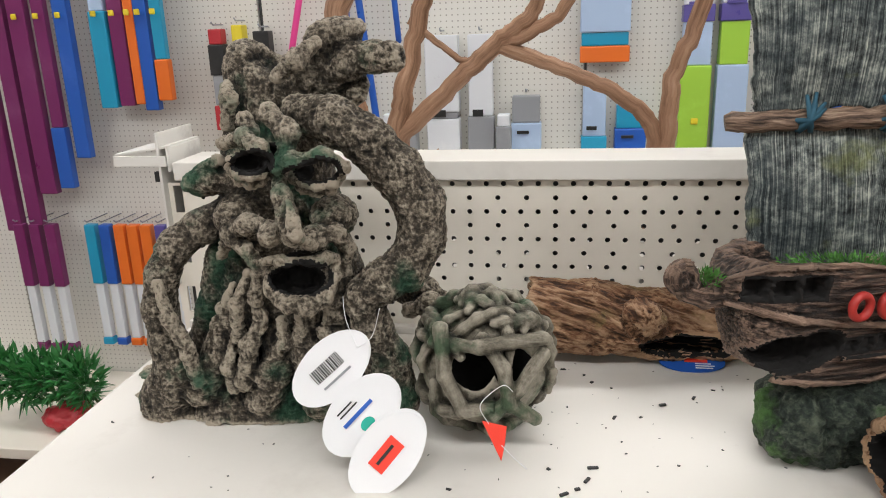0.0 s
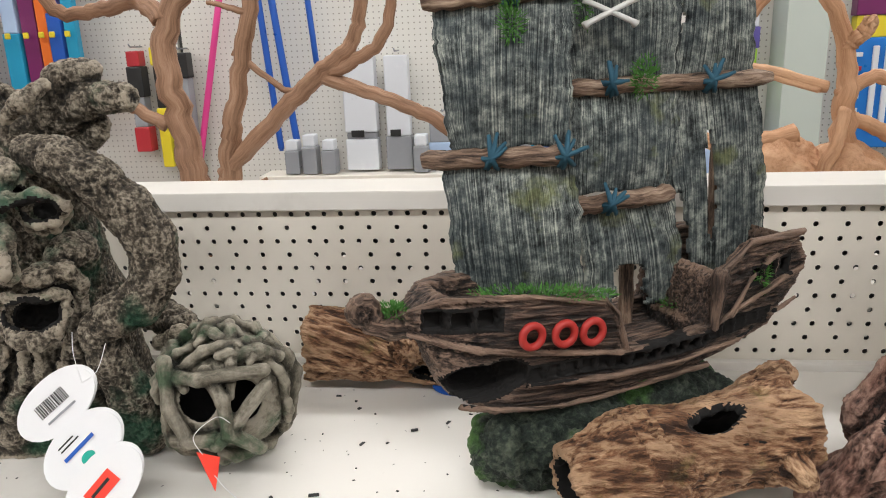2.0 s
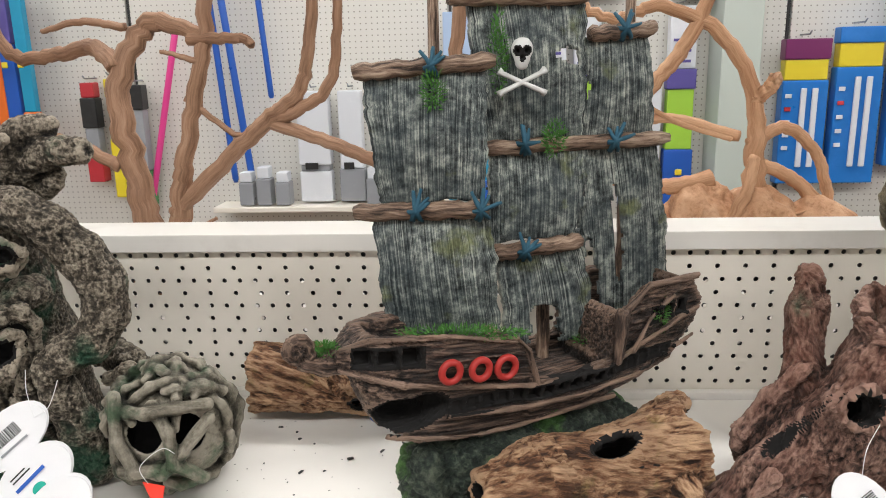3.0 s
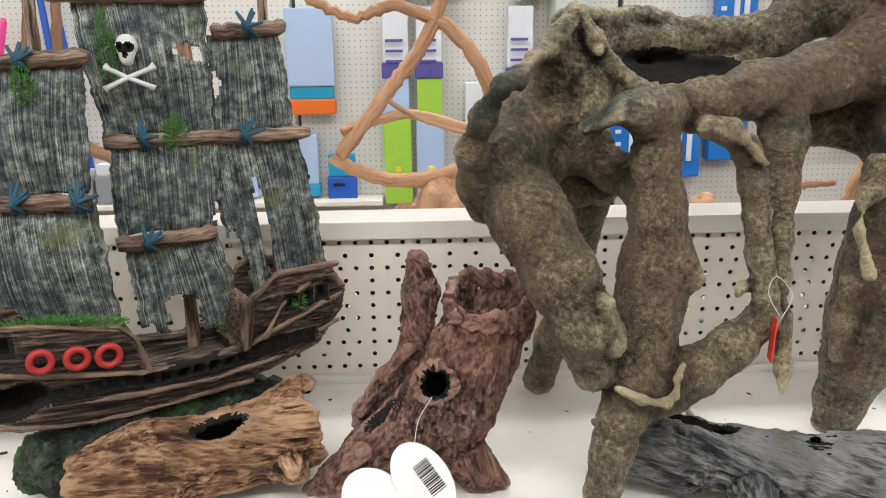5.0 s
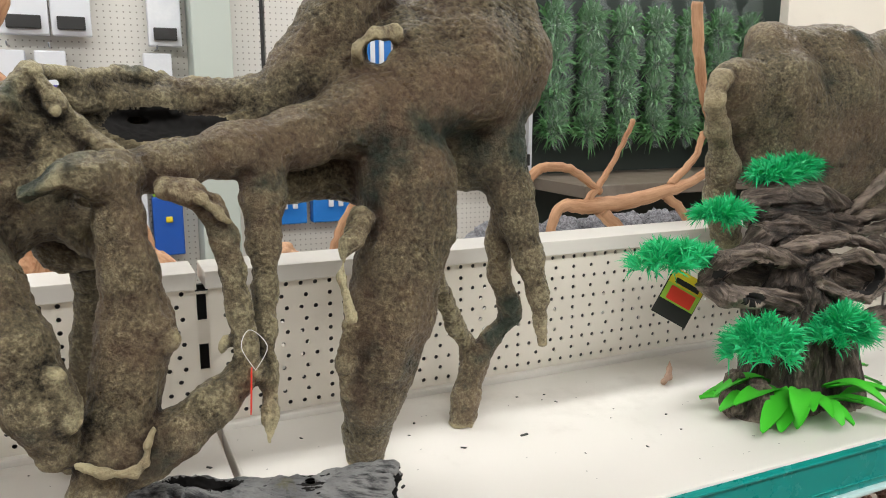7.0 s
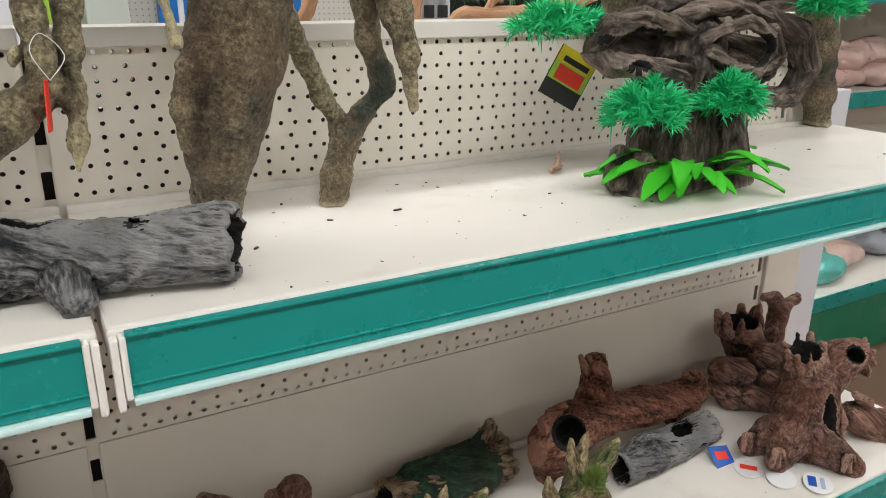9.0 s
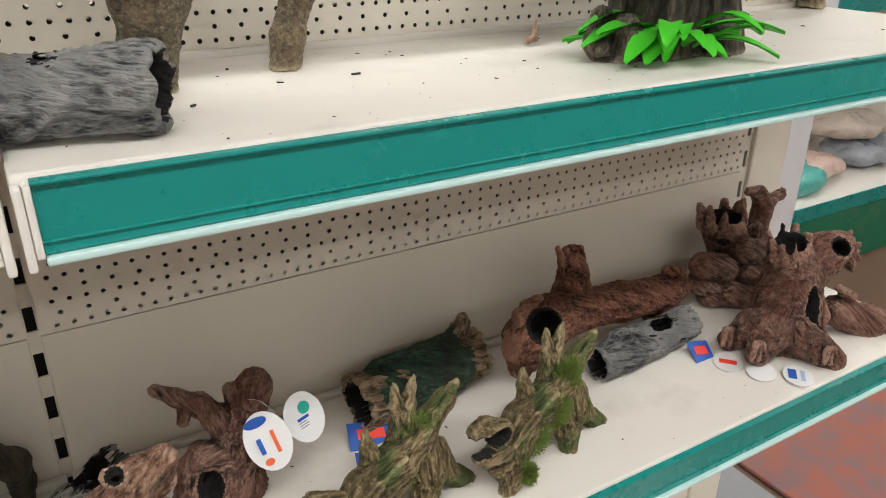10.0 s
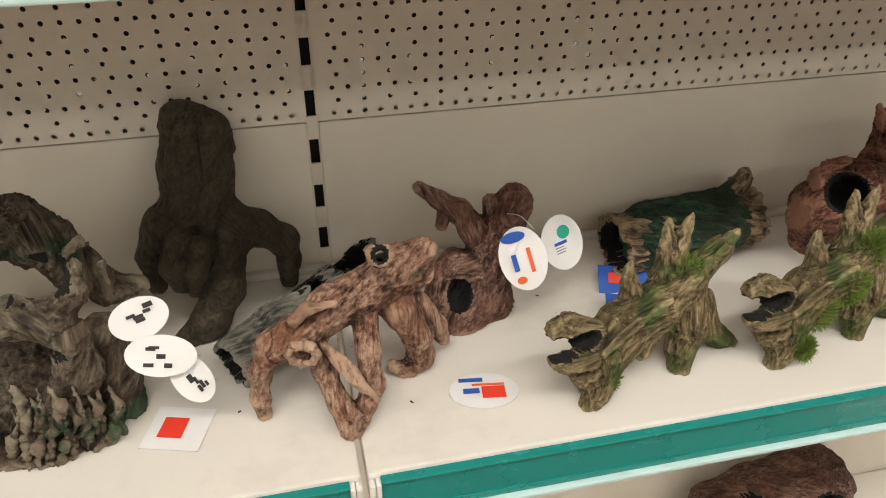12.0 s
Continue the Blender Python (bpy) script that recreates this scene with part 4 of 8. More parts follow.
c.limb([(0.418, -0.177, 1.285), (0.419, -0.176, 1.302)], [0.0070, 0.0070], .005)
c.limb([(0.394, -0.190, 1.323), (0.392, -0.190, 1.292), (0.389, -0.192, 1.282)], [0.0230, 0.0209, 0.0177], .003, 0, True)
c.limb([(0.391, -0.192, 1.284), (0.385, -0.195, 1.258)], [0.0161, 0.0122], .003, 1, True)
c.limb([(0.342, -0.165, 1.246), (0.342, -0.155, 1.275), (0.345, -0.150, 1.295), (0.343, -0.152, 1.318), (0.341, -0.152, 1.324)], [0.0188, 0.0129, 0.0155, 0.0093, 0.0085], .008)
c.limb([(0.341, -0.155, 1.297), (0.351, -0.160, 1.305)], [0.0102, 0.0076], .005)
c.limb([(0.341, -0.195, 1.217), (0.307, -0.200, 1.191), (0.282, -0.200, 1.169), (0.265, -0.200, 1.161)], [0.0255, 0.0197, 0.0166, 0.0116], .010)
c.limb([(0.336, -0.175, 1.260), (0.316, -0.170, 1.238), (0.298, -0.170, 1.212), (0.295, -0.172, 1.202)], [0.0067, 0.0072, 0.0069, 0.0052], .005)
c.limb([(0.333, -0.165, 1.224), (0.310, -0.165, 1.196)], [0.0216, 0.0174], .010)
c.limb([(0.340, -0.212, 1.266), (0.321, -0.207, 1.241), (0.306, -0.202, 1.217)], [0.0051, 0.0072, 0.0049], .003, 1, True)
c.limb([(0.365, -0.200, 1.198), (0.383, -0.205, 1.179), (0.400, -0.205, 1.167)], [0.0231, 0.0157, 0.0100], .010)
c.limb([(0.301, -0.225, 1.206), (0.286, -0.230, 1.194)], [0.0086, 0.0054], .008)
c.limb([(0.366, -0.230, 1.256), (0.363, -0.230, 1.249)], [0.0042, 0.0042], .003)
c.limb([(0.363, -0.230, 1.249), (0.356, -0.230, 1.244)], [0.0042, 0.0042], .003)
c.limb([(0.356, -0.230, 1.244), (0.347, -0.230, 1.244)], [0.0042, 0.0042], .003)
c.limb([(0.347, -0.230, 1.244), (0.341, -0.230, 1.249)], [0.0042, 0.0042], .003)
c.limb([(0.341, -0.230, 1.249), (0.338, -0.230, 1.257)], [0.0042, 0.0042], .003)
c.limb([(0.338, -0.230, 1.257), (0.341, -0.230, 1.265)], [0.0042, 0.0041], .003)
c.limb([(0.341, -0.230, 1.265), (0.348, -0.230, 1.270)], [0.0041, 0.0041], .003)
c.limb([(0.348, -0.230, 1.270), (0.356, -0.230, 1.270)], [0.0041, 0.0041], .003)
c.limb([(0.356, -0.230, 1.270), (0.363, -0.230, 1.264)], [0.0041, 0.0042], .003)
c.limb([(0.363, -0.230, 1.264), (0.366, -0.230, 1.256)], [0.0042, 0.0042], .003)
c.limb([(0.349, -0.270, 1.274), (0.356, -0.190, 1.240)], [0.0083, 0.0082], .002, 1, True)
c.floor(TOP + .0005)
ob = c.skin("stump_ornament", [STUMP, HOLLOW_SHADE], None, (((90, 90, 90), .0022), ((240, 240, 240), -.0012), ((520, 520, 520), -.0006)), origin=(.35, -.21, TOP), stretch=.5)
tagged(ob, "red-brown resin tree stump with hollow branches", "aquarium ornament")

# ---- large root ornament ----
c = Carving((.36, -.31, 1.15), (.93, -.03, 1.60), 0.0018)
c.limb([(0.504, -0.200, 1.435), (0.535, -0.192, 1.436), (0.583, -0.170, 1.445), (0.636, -0.150, 1.452), (0.689, -0.135, 1.466), (0.744, -0.125, 1.485), (0.801, -0.120, 1.501), (0.849, -0.115, 1.512)], [0.0127, 0.0147, 0.0174, 0.0211, 0.0304, 0.0383, 0.0415, 0.0315], .018)
c.limb([(0.622, -0.105, 1.480), (0.654, -0.095, 1.508), (0.686, -0.090, 1.545), (0.712, -0.090, 1.587)], [0.0157, 0.0227, 0.0287, 0.0316], .018)
c.limb([(0.682, -0.115, 1.503), (0.740, -0.110, 1.518), (0.797, -0.105, 1.529), (0.850, -0.105, 1.530)], [0.0187, 0.0271, 0.0360, 0.0318], .018)
c.limb([(0.747, -0.095, 1.547), (0.804, -0.090, 1.564), (0.857, -0.090, 1.561)], [0.0177, 0.0303, 0.0260], .018)
c.limb([(0.847, -0.115, 1.505), (0.851, -0.120, 1.482)], [0.0244, 0.0173], .015)
c.limb([(0.454, -0.220, 1.427), (0.466, -0.224, 1.433), (0.485, -0.216, 1.434), (0.503, -0.205, 1.434)], [0.0094, 0.0119, 0.0136, 0.0141], .008)
c.limb([(0.451, -0.228, 1.428), (0.449, -0.230, 1.424)], [0.0034, 0.0027], .004)
c.limb([(0.455, -0.160, 1.497), (0.439, -0.170, 1.479), (0.421, -0.195, 1.465), (0.408, -0.225, 1.457)], [0.0068, 0.0082, 0.0070, 0.0066], .008)
c.limb([(0.408, -0.225, 1.456), (0.396, -0.238, 1.453), (0.386, -0.222, 1.434), (0.379, -0.205, 1.409), (0.381, -0.190, 1.385)], [0.0066, 0.0054, 0.0079, 0.0089, 0.0107], .010)
c.limb([(0.453, -0.140, 1.493), (0.448, -0.150, 1.464), (0.430, -0.165, 1.435), (0.410, -0.172, 1.406), (0.402, -0.175, 1.384)], [0.0102, 0.0172, 0.0205, 0.0247, 0.0206], .014)
c.limb([(0.471, -0.150, 1.456), (0.465, -0.165, 1.434), (0.445, -0.160, 1.403), (0.422, -0.170, 1.382)], [0.0175, 0.0148, 0.0157, 0.0191], .014)
c.limb([(0.382, -0.180, 1.379), (0.390, -0.168, 1.363), (0.396, -0.160, 1.352)], [0.0103, 0.0076, 0.0035], .008)
c.limb([(0.392, -0.175, 1.370), (0.411, -0.185, 1.365)], [0.0067, 0.0067], .008)
c.limb([(0.459, -0.160, 1.497), (0.469, -0.162, 1.481), (0.482, -0.158, 1.462), (0.504, -0.172, 1.444)], [0.0053, 0.0058, 0.0063, 0.0078], .006)
c.limb([(0.469, -0.160, 1.476), (0.470, -0.170, 1.473)], [0.0066, 0.0046], .004)
c.limb([(0.456, -0.155, 1.500), (0.482, -0.122, 1.497), (0.514, -0.095, 1.500), (0.530, -0.090, 1.498), (0.547, -0.088, 1.492), (0.569, -0.090, 1.493), (0.583, -0.092, 1.487), (0.609, -0.100, 1.487), (0.633, -0.100, 1.493)], [0.0054, 0.0054, 0.0061, 0.0067, 0.0063, 0.0055, 0.0074, 0.0111, 0.0131], .007)
c.limb([(0.473, -0.125, 1.480), (0.506, -0.102, 1.481), (0.541, -0.095, 1.479), (0.587, -0.090, 1.481), (0.623, -0.100, 1.480)], [0.0099, 0.0122, 0.0117, 0.0111, 0.0159], .010)
c.limb([(0.512, -0.094, 1.501), (0.509, -0.094, 1.505)], [0.0035, 0.0035], .003)
c.limb([(0.547, -0.088, 1.495), (0.544, -0.088, 1.501)], [0.0036, 0.0032], .003)
c.limb([(0.581, -0.090, 1.490), (0.578, -0.090, 1.496)], [0.0037, 0.0028], .003)
c.limb([(0.491, -0.115, 1.448), (0.548, -0.100, 1.444), (0.602, -0.105, 1.453)], [0.0171, 0.0181, 0.0203], .012)
c.limb([(0.511, -0.070, 1.460), (0.553, -0.062, 1.459), (0.601, -0.066, 1.461)], [0.0212, 0.0220, 0.0224], .012)
c.lump((0.545, -0.130, 1.462), (0.0416, 0.0300, 0.0129), .004, 1, True, (0, 4, 0))
c.limb([(0.517, -0.150, 1.458), (0.543, -0.145, 1.459), (0.573, -0.135, 1.464)], [0.0090, 0.0113, 0.0104], .003, 1, True)
c.lump((0.441, -0.232, 1.450), (0.0247, 0.0620, 0.0221), .012, 0, True)
c.lump((0.470, -0.235, 1.413), (0.0138, 0.0500, 0.0124), .010, 0, True)
c.limb([(0.405, -0.185, 1.390), (0.419, -0.205, 1.363), (0.436, -0.230, 1.331), (0.449, -0.245, 1.299), (0.456, -0.245, 1.271)], [0.0242, 0.0246, 0.0219, 0.0193, 0.0150], .014)
c.limb([(0.450, -0.135, 1.403), (0.465, -0.125, 1.376), (0.483, -0.140, 1.373)], [0.0189, 0.0179, 0.0151], .012)
c.limb([(0.459, -0.255, 1.318), (0.465, -0.258, 1.292), (0.469, -0.250, 1.300)], [0.0069, 0.0056, 0.0035], .006)
c.limb([(0.479, -0.130, 1.401), (0.483, -0.100, 1.352), (0.477, -0.080, 1.286), (0.463, -0.065, 1.221), (0.453, -0.058, 1.182)], [0.0169, 0.0153, 0.0152, 0.0147, 0.0150], .012)
c.limb([(0.501, -0.210, 1.433), (0.502, -0.205, 1.402), (0.505, -0.205, 1.371), (0.507, -0.205, 1.327), (0.500, -0.215, 1.299), (0.492, -0.225, 1.267), (0.488, -0.235, 1.248)], [0.0132, 0.0135, 0.0168, 0.0241, 0.0216, 0.0214, 0.0188], .012)
c.limb([(0.517, -0.215, 1.329), (0.526, -0.222, 1.325)], [0.0138, 0.0077], .010)
c.limb([(0.463, -0.160, 1.402), (0.485, -0.165, 1.389), (0.498, -0.185, 1.380)], [0.0135, 0.0136, 0.0141], .012)
c.limb([(0.484, -0.240, 1.255), (0.474, -0.250, 1.237), (0.469, -0.252, 1.215), (0.464, -0.250, 1.182)], [0.0156, 0.0131, 0.0124, 0.0133], .012)
c.limb([(0.468, -0.262, 1.264), (0.481, -0.268, 1.259), (0.498, -0.266, 1.255), (0.505, -0.262, 1.259), (0.507, -0.258, 1.269), (0.511, -0.255, 1.276)], [0.0032, 0.0035, 0.0036, 0.0032, 0.0029, 0.0029], .004)
c.limb([(0.531, -0.215, 1.424), (0.545, -0.218, 1.421), (0.559, -0.212, 1.410), (0.568, -0.208, 1.387), (0.572, -0.210, 1.363), (0.574, -0.214, 1.339), (0.576, -0.225, 1.313)], [0.0075, 0.0082, 0.0085, 0.0090, 0.0087, 0.0088, 0.0095], .007)
c.limb([(0.537, -0.222, 1.423), (0.551, -0.226, 1.418), (0.564, -0.222, 1.405), (0.570, -0.222, 1.400)], [0.0033, 0.0033, 0.0030, 0.0019], .004)
c.limb([(0.560, -0.215, 1.310), (0.564, -0.216, 1.316)], [0.0032, 0.0048], .005)
c.limb([(0.605, -0.165, 1.440), (0.602, -0.175, 1.410), (0.599, -0.185, 1.377), (0.596, -0.195, 1.345), (0.593, -0.205, 1.318), (0.591, -0.220, 1.289), (0.589, -0.232, 1.264), (0.586, -0.238, 1.247)], [0.0195, 0.0160, 0.0113, 0.0087, 0.0074, 0.0061, 0.0052, 0.0028], .010)
c.limb([(0.575, -0.226, 1.296), (0.552, -0.232, 1.279), (0.529, -0.236, 1.264), (0.507, -0.240, 1.249)], [0.0119, 0.0140, 0.0146, 0.0151], .010)
c.limb([(0.577, -0.262, 1.313), (0.571, -0.262, 1.298)], [0.0089, 0.0089], .002, 0, True)
c.limb([(0.723, -0.140, 1.452), (0.729, -0.145, 1.415), (0.728, -0.148, 1.382), (0.718, -0.150, 1.344), (0.709, -0.152, 1.306), (0.700, -0.152, 1.267), (0.692, -0.150, 1.231), (0.689, -0.140, 1.193), (0.692, -0.128, 1.152)], [0.0328, 0.0397, 0.0352, 0.0354, 0.0365, 0.0320, 0.0245, 0.0181, 0.0176], .014)
c.limb([(0.745, -0.160, 1.411), (0.746, -0.165, 1.374), (0.728, -0.172, 1.338), (0.708, -0.178, 1.308), (0.700, -0.180, 1.261)], [0.0140, 0.0132, 0.0112, 0.0092, 0.0065], .012)
c.limb([(0.680, -0.165, 1.387), (0.665, -0.185, 1.369), (0.659, -0.195, 1.347), (0.659, -0.205, 1.319)], [0.0117, 0.0087, 0.0078, 0.0056], .008)
c.lump((0.673, -0.222, 1.341), (0.0150, 0.0460, 0.0326), .014, 0, True, (0, -14, 0))
c.limb([(0.670, -0.165, 1.299), (0.664, -0.168, 1.271), (0.665, -0.165, 1.241)], [0.0093, 0.0083, 0.0057], .010)
c.limb([(0.638, -0.110, 1.415), (0.670, -0.105, 1.421), (0.704, -0.110, 1.413)], [0.0208, 0.0203, 0.0245], .014)
c.limb([(0.828, -0.115, 1.475), (0.830, -0.115, 1.435), (0.843, -0.118, 1.398), (0.848, -0.125, 1.370), (0.855, -0.135, 1.336), (0.861, -0.143, 1.300), (0.863, -0.150, 1.255)], [0.0285, 0.0258, 0.0209, 0.0178, 0.0136, 0.0095, 0.0048], .010)
c.limb([(0.846, -0.112, 1.382), (0.844, -0.100, 1.347), (0.845, -0.095, 1.313), (0.860, -0.090, 1.279), (0.864, -0.088, 1.266), (0.844, -0.084, 1.243), (0.825, -0.085, 1.222), (0.812, -0.092, 1.190), (0.804, -0.098, 1.159)], [0.0180, 0.0141, 0.0105, 0.0113, 0.0097, 0.0103, 0.0142, 0.0136, 0.0130], .008)
c.limb([(0.826, -0.080, 1.224), (0.805, -0.082, 1.259), (0.788, -0.088, 1.293), (0.768, -0.100, 1.331)], [0.0097, 0.0084, 0.0082, 0.0116], .008)
c.limb([(0.791, -0.100, 1.450), (0.809, -0.095, 1.418)], [0.0257, 0.0232], .014)
c.limb([(0.689, -0.135, 1.507), (0.688, -0.146, 1.520), (0.701, -0.148, 1.531), (0.720, -0.140, 1.534), (0.731, -0.130, 1.525)], [0.0055, 0.0058, 0.0062, 0.0064, 0.0047], .006)
c.limb([(0.657, -0.250, 1.510), (0.755, -0.020, 1.528)], [0.0077, 0.0115], .002, 0, True)
c.limb([(0.665, -0.250, 1.514), (0.766, -0.020, 1.534)], [0.0044, 0.0066], .002, 0, True)
c.floor(TOP + .0005)
ob = c.skin("root_ornament", [ROOT, HOLLOW_SHADE], None, (((34, 34, 34), .0014), ((105, 105, 105), .0006), ((210, 210, 210), .0008), ((330, 330, 330), .0008)), origin=(.62, -.16, TOP), erode=.0006, stretch=1)
tagged(ob, "large olive-brown resin root cave standing on twisted legs", "aquarium ornament")

# ---- pirate ship ornament ----
ROPE = painted("blue_rope", (0.02, 0.085, 0.13), 0.75, (0.06, 0.16, 0.20), 0.8)
BUOY = painted("red_paint", (0.40, 0.028, 0.022), 0.5, (0.12, 0.03, 0.025), 0.8)
BONE = painted("bone_paint", (0.62, 0.62, 0.60), 0.55, (0.15, 0.15, 0.15), 0.8)
MOSSG = painted("green_flock", (0.07, 0.20, 0.035), 0.9, (0.03, 0.09, 0.02), 0.8)
SHIP = Matrix.Translation((.153, -.142, 0)) @ Matrix.Rotation(radians(30), 4, "Z")
ship = thing("pirate_ship_ornament", (.153, -.142, TOP), "dark resin pirate shipwreck with grey sails and red lifebuoys", "aquarium ornament")


def at_ship(s, w, z):
    return SHIP @ Vector((s, w, z))


S_ = np.array([-.156, -.139, -.12, -.095, -.043, -.033, -.026, .0126, .0417, .047, .073, .121, .131])
T_ = np.array([1.293, 1.302, 1.302, 1.300, 1.291, 1.281, 1.257, 1.254, 1.2585, 1.288, 1.3085, 1.307, 1.292])
W_ = np.array([.009, .021, .030, .037, .042, .042, .042, .041, .039, .039, .037, .033, .031])
BS_ = np.array([-.156, -.150, -.140, -.132, -.11, -.065, -.0215, .0495, .111, .131])
B_ = np.array([1.284, 1.279, 1.254, 1.236, 1.226, 1.219, 1.2206, 1.2233, 1.240, 1.264])


def hull_field(X, Y, Z, inset=0.0, lift=0.0):
    top, bot, wid = np.interp(X, S_, T_), np.interp(X, BS_, B_), np.interp(X, S_, W_)
    t = np.clip((Z - bot) / (top - bot + 1e-6), 0, 1)
    plank = .0011 * np.abs(np.sin((Z - .25 * bot) * 400)) ** .4 + .0006 * np.abs(np.sin((Z - .25 * bot) * 1130))
    side = np.abs(Y) - wid * (.55 + .45 * np.sqrt(t)) + inset - plank
    return np.maximum(np.maximum(side * .85, (Z - top)), np.maximum(bot + lift - Z, np.maximum(-.158 - X, X - .133) + inset))


def pane(s, z, a, b):
    w = float(np.interp(s, S_, W_))
    c.field(lambda X, Y, Z: np.maximum(np.maximum(np.abs(X - s) - a, np.abs(Z - z) - b), np.abs(Y + w) - .008), (s - .02, -w - .012, z - .02), (s + .02, -w + .014, z + .02), .001, 1, True)


c = Carving((-.21, -.06, 1.205), (.16, .06, 1.33), 0.0011)
c.field(hull_field, (-.2, -.058, 1.206), (.155, .058, 1.328), .002)
c.field(lambda X, Y, Z: hull_field(X, Y, Z - .022, .0045, .0), (-.02, -.05, 1.21), (.04, .05, 1.328), .003, 0, True)
c.field(lambda X, Y, Z: hull_field(X, Y, Z - .034, .005, .0), (.055, -.05, 1.21), (.12, .05, 1.328), .003, 0, True)
c.field(lambda X, Y, Z: hull_field(X, Y, Z - .060, .004, .0), (-.14, -.05, 1.21), (-.05, .05, 1.328), .003, 0, True)
curl = [(-.1812 + .0085 * math.cos(a) * (1 - .06 * k), 0, 1.2955 + .0085 * math.sin(a) * (1 - .06 * k)) for k, a in enumerate([-1.0 + .62 * j for j in range(13)])]
c.limb(curl, [.0046] * 13, .0015)
c.lump((-.1812, 0, 1.2955), (.009, .0055, .009), .001)
c.limb([(-.1765, 0, 1.287), (-.164, 0, 1.283), (-.150, 0, 1.283)], [.006, .007, .009], .004)
c.limb([(-.156, -.009, 1.294), (-.139, -.022, 1.302), (-.12, -.031, 1.303), (-.095, -.038, 1.301), (-.043, -.043, 1.292), (-.033, -.043, 1.281), (-.026, -.042, 1.258)], .0019, .002)
c.limb([(-.156, -.009, 1.280), (-.139, -.020, 1.275), (-.12, -.030, 1.270), (-.0315, -.042, 1.255), (.0126, -.041, 1.252), (.0417, -.039, 1.256), (.08, -.037, 1.270), (.128, -.032, 1.284)], .0020, .002)
c.limb([(-.092, -.034, 1.243), (-.04, -.040, 1.240), (.02, -.039, 1.238), (.07, -.036, 1.243), (.125, -.031, 1.262)], .0018, .002)
c.limb([(-.130, -.022, 1.233), (-.11, -.027, 1.228), (-.065, -.031, 1.222), (-.02, -.032, 1.223), (.05, -.030, 1.226)], .0020, .002)
c.limb([(.044, -.041, 1.258), (.046, -.041, 1.280), (.047, -.041, 1.292)], [.004, .005, .006], .002)
c.limb([(.047, -.040, 1.292), (.073, -.038, 1.310), (.125, -.033, 1.310)], .0024, .002)
c.limb([(.060, -.039, 1.262), (.075, -.039, 1.285), (.10, -.036, 1.298)], .0018, .002)
c.lump((-.118, -.024, 1.246), (.020, .034, .0125), .002, 1, True)
c.lump((-.103, -.034, 1.251), (.0135, .024, .0105), .002, 1, True)
for s in (-.1425, -.1285, -.1145):
    pane(s, 1.2885, .0055, .0058)
for i in range(17):
    s = -.084 + .0115 * i
    pane(s, 1.2485 + .05 * max(0, s - .03) ** 1.0, .0034, .0042)
for s in (.085, .098, .111):
    pane(s, 1.285 + .1 * (s - .085), .0034, .0050)
ob = c.skin("hull", [HULL, HOLLOW_SHADE], None, (((300, 300, 300), -.0007), ((600, 600, 600), -.0005)), erode=.0004, stretch=.1)
ob.matrix_basis = SHIP
place(ob, ship)
ob["label"] = "dark brown planked hull with torn openings"

c = Carving((-.15, -.07, 1.15), (.17, .07, 1.24), 0.0026)
c.limb([(-.090, -.006, 1.188), (-.04, -.010, 1.185), (.03, -.006, 1.18), (.075, 0, 1.18)], [.028, .034, .032, .026], .015)
c.limb([(-.06, .02, 1.18), (.06, .02, 1.18)], .03, .015)
c.limb([(-.02, 0, 1.205), (.03, 0, 1.205)], .018, .015)
c.limb([(-.06, -.04, 1.205), (-.045, -.05, 1.195)], .008, .006)
c.limb([(-.03, -.045, 1.21), (-.005, -.058, 1.19)], .007, .006)
c.floor(TOP + .0005)
ob = c.skin("rock_base", ROCK, None, (((70, 70, 70), .005), ((200, 200, 200), .0025), ((450, 450, 450), -.0012)), seed=12, stretch=1)
ob.matrix_basis = SHIP
place(ob, ship)
ob["label"] = "dark mossy rock base"


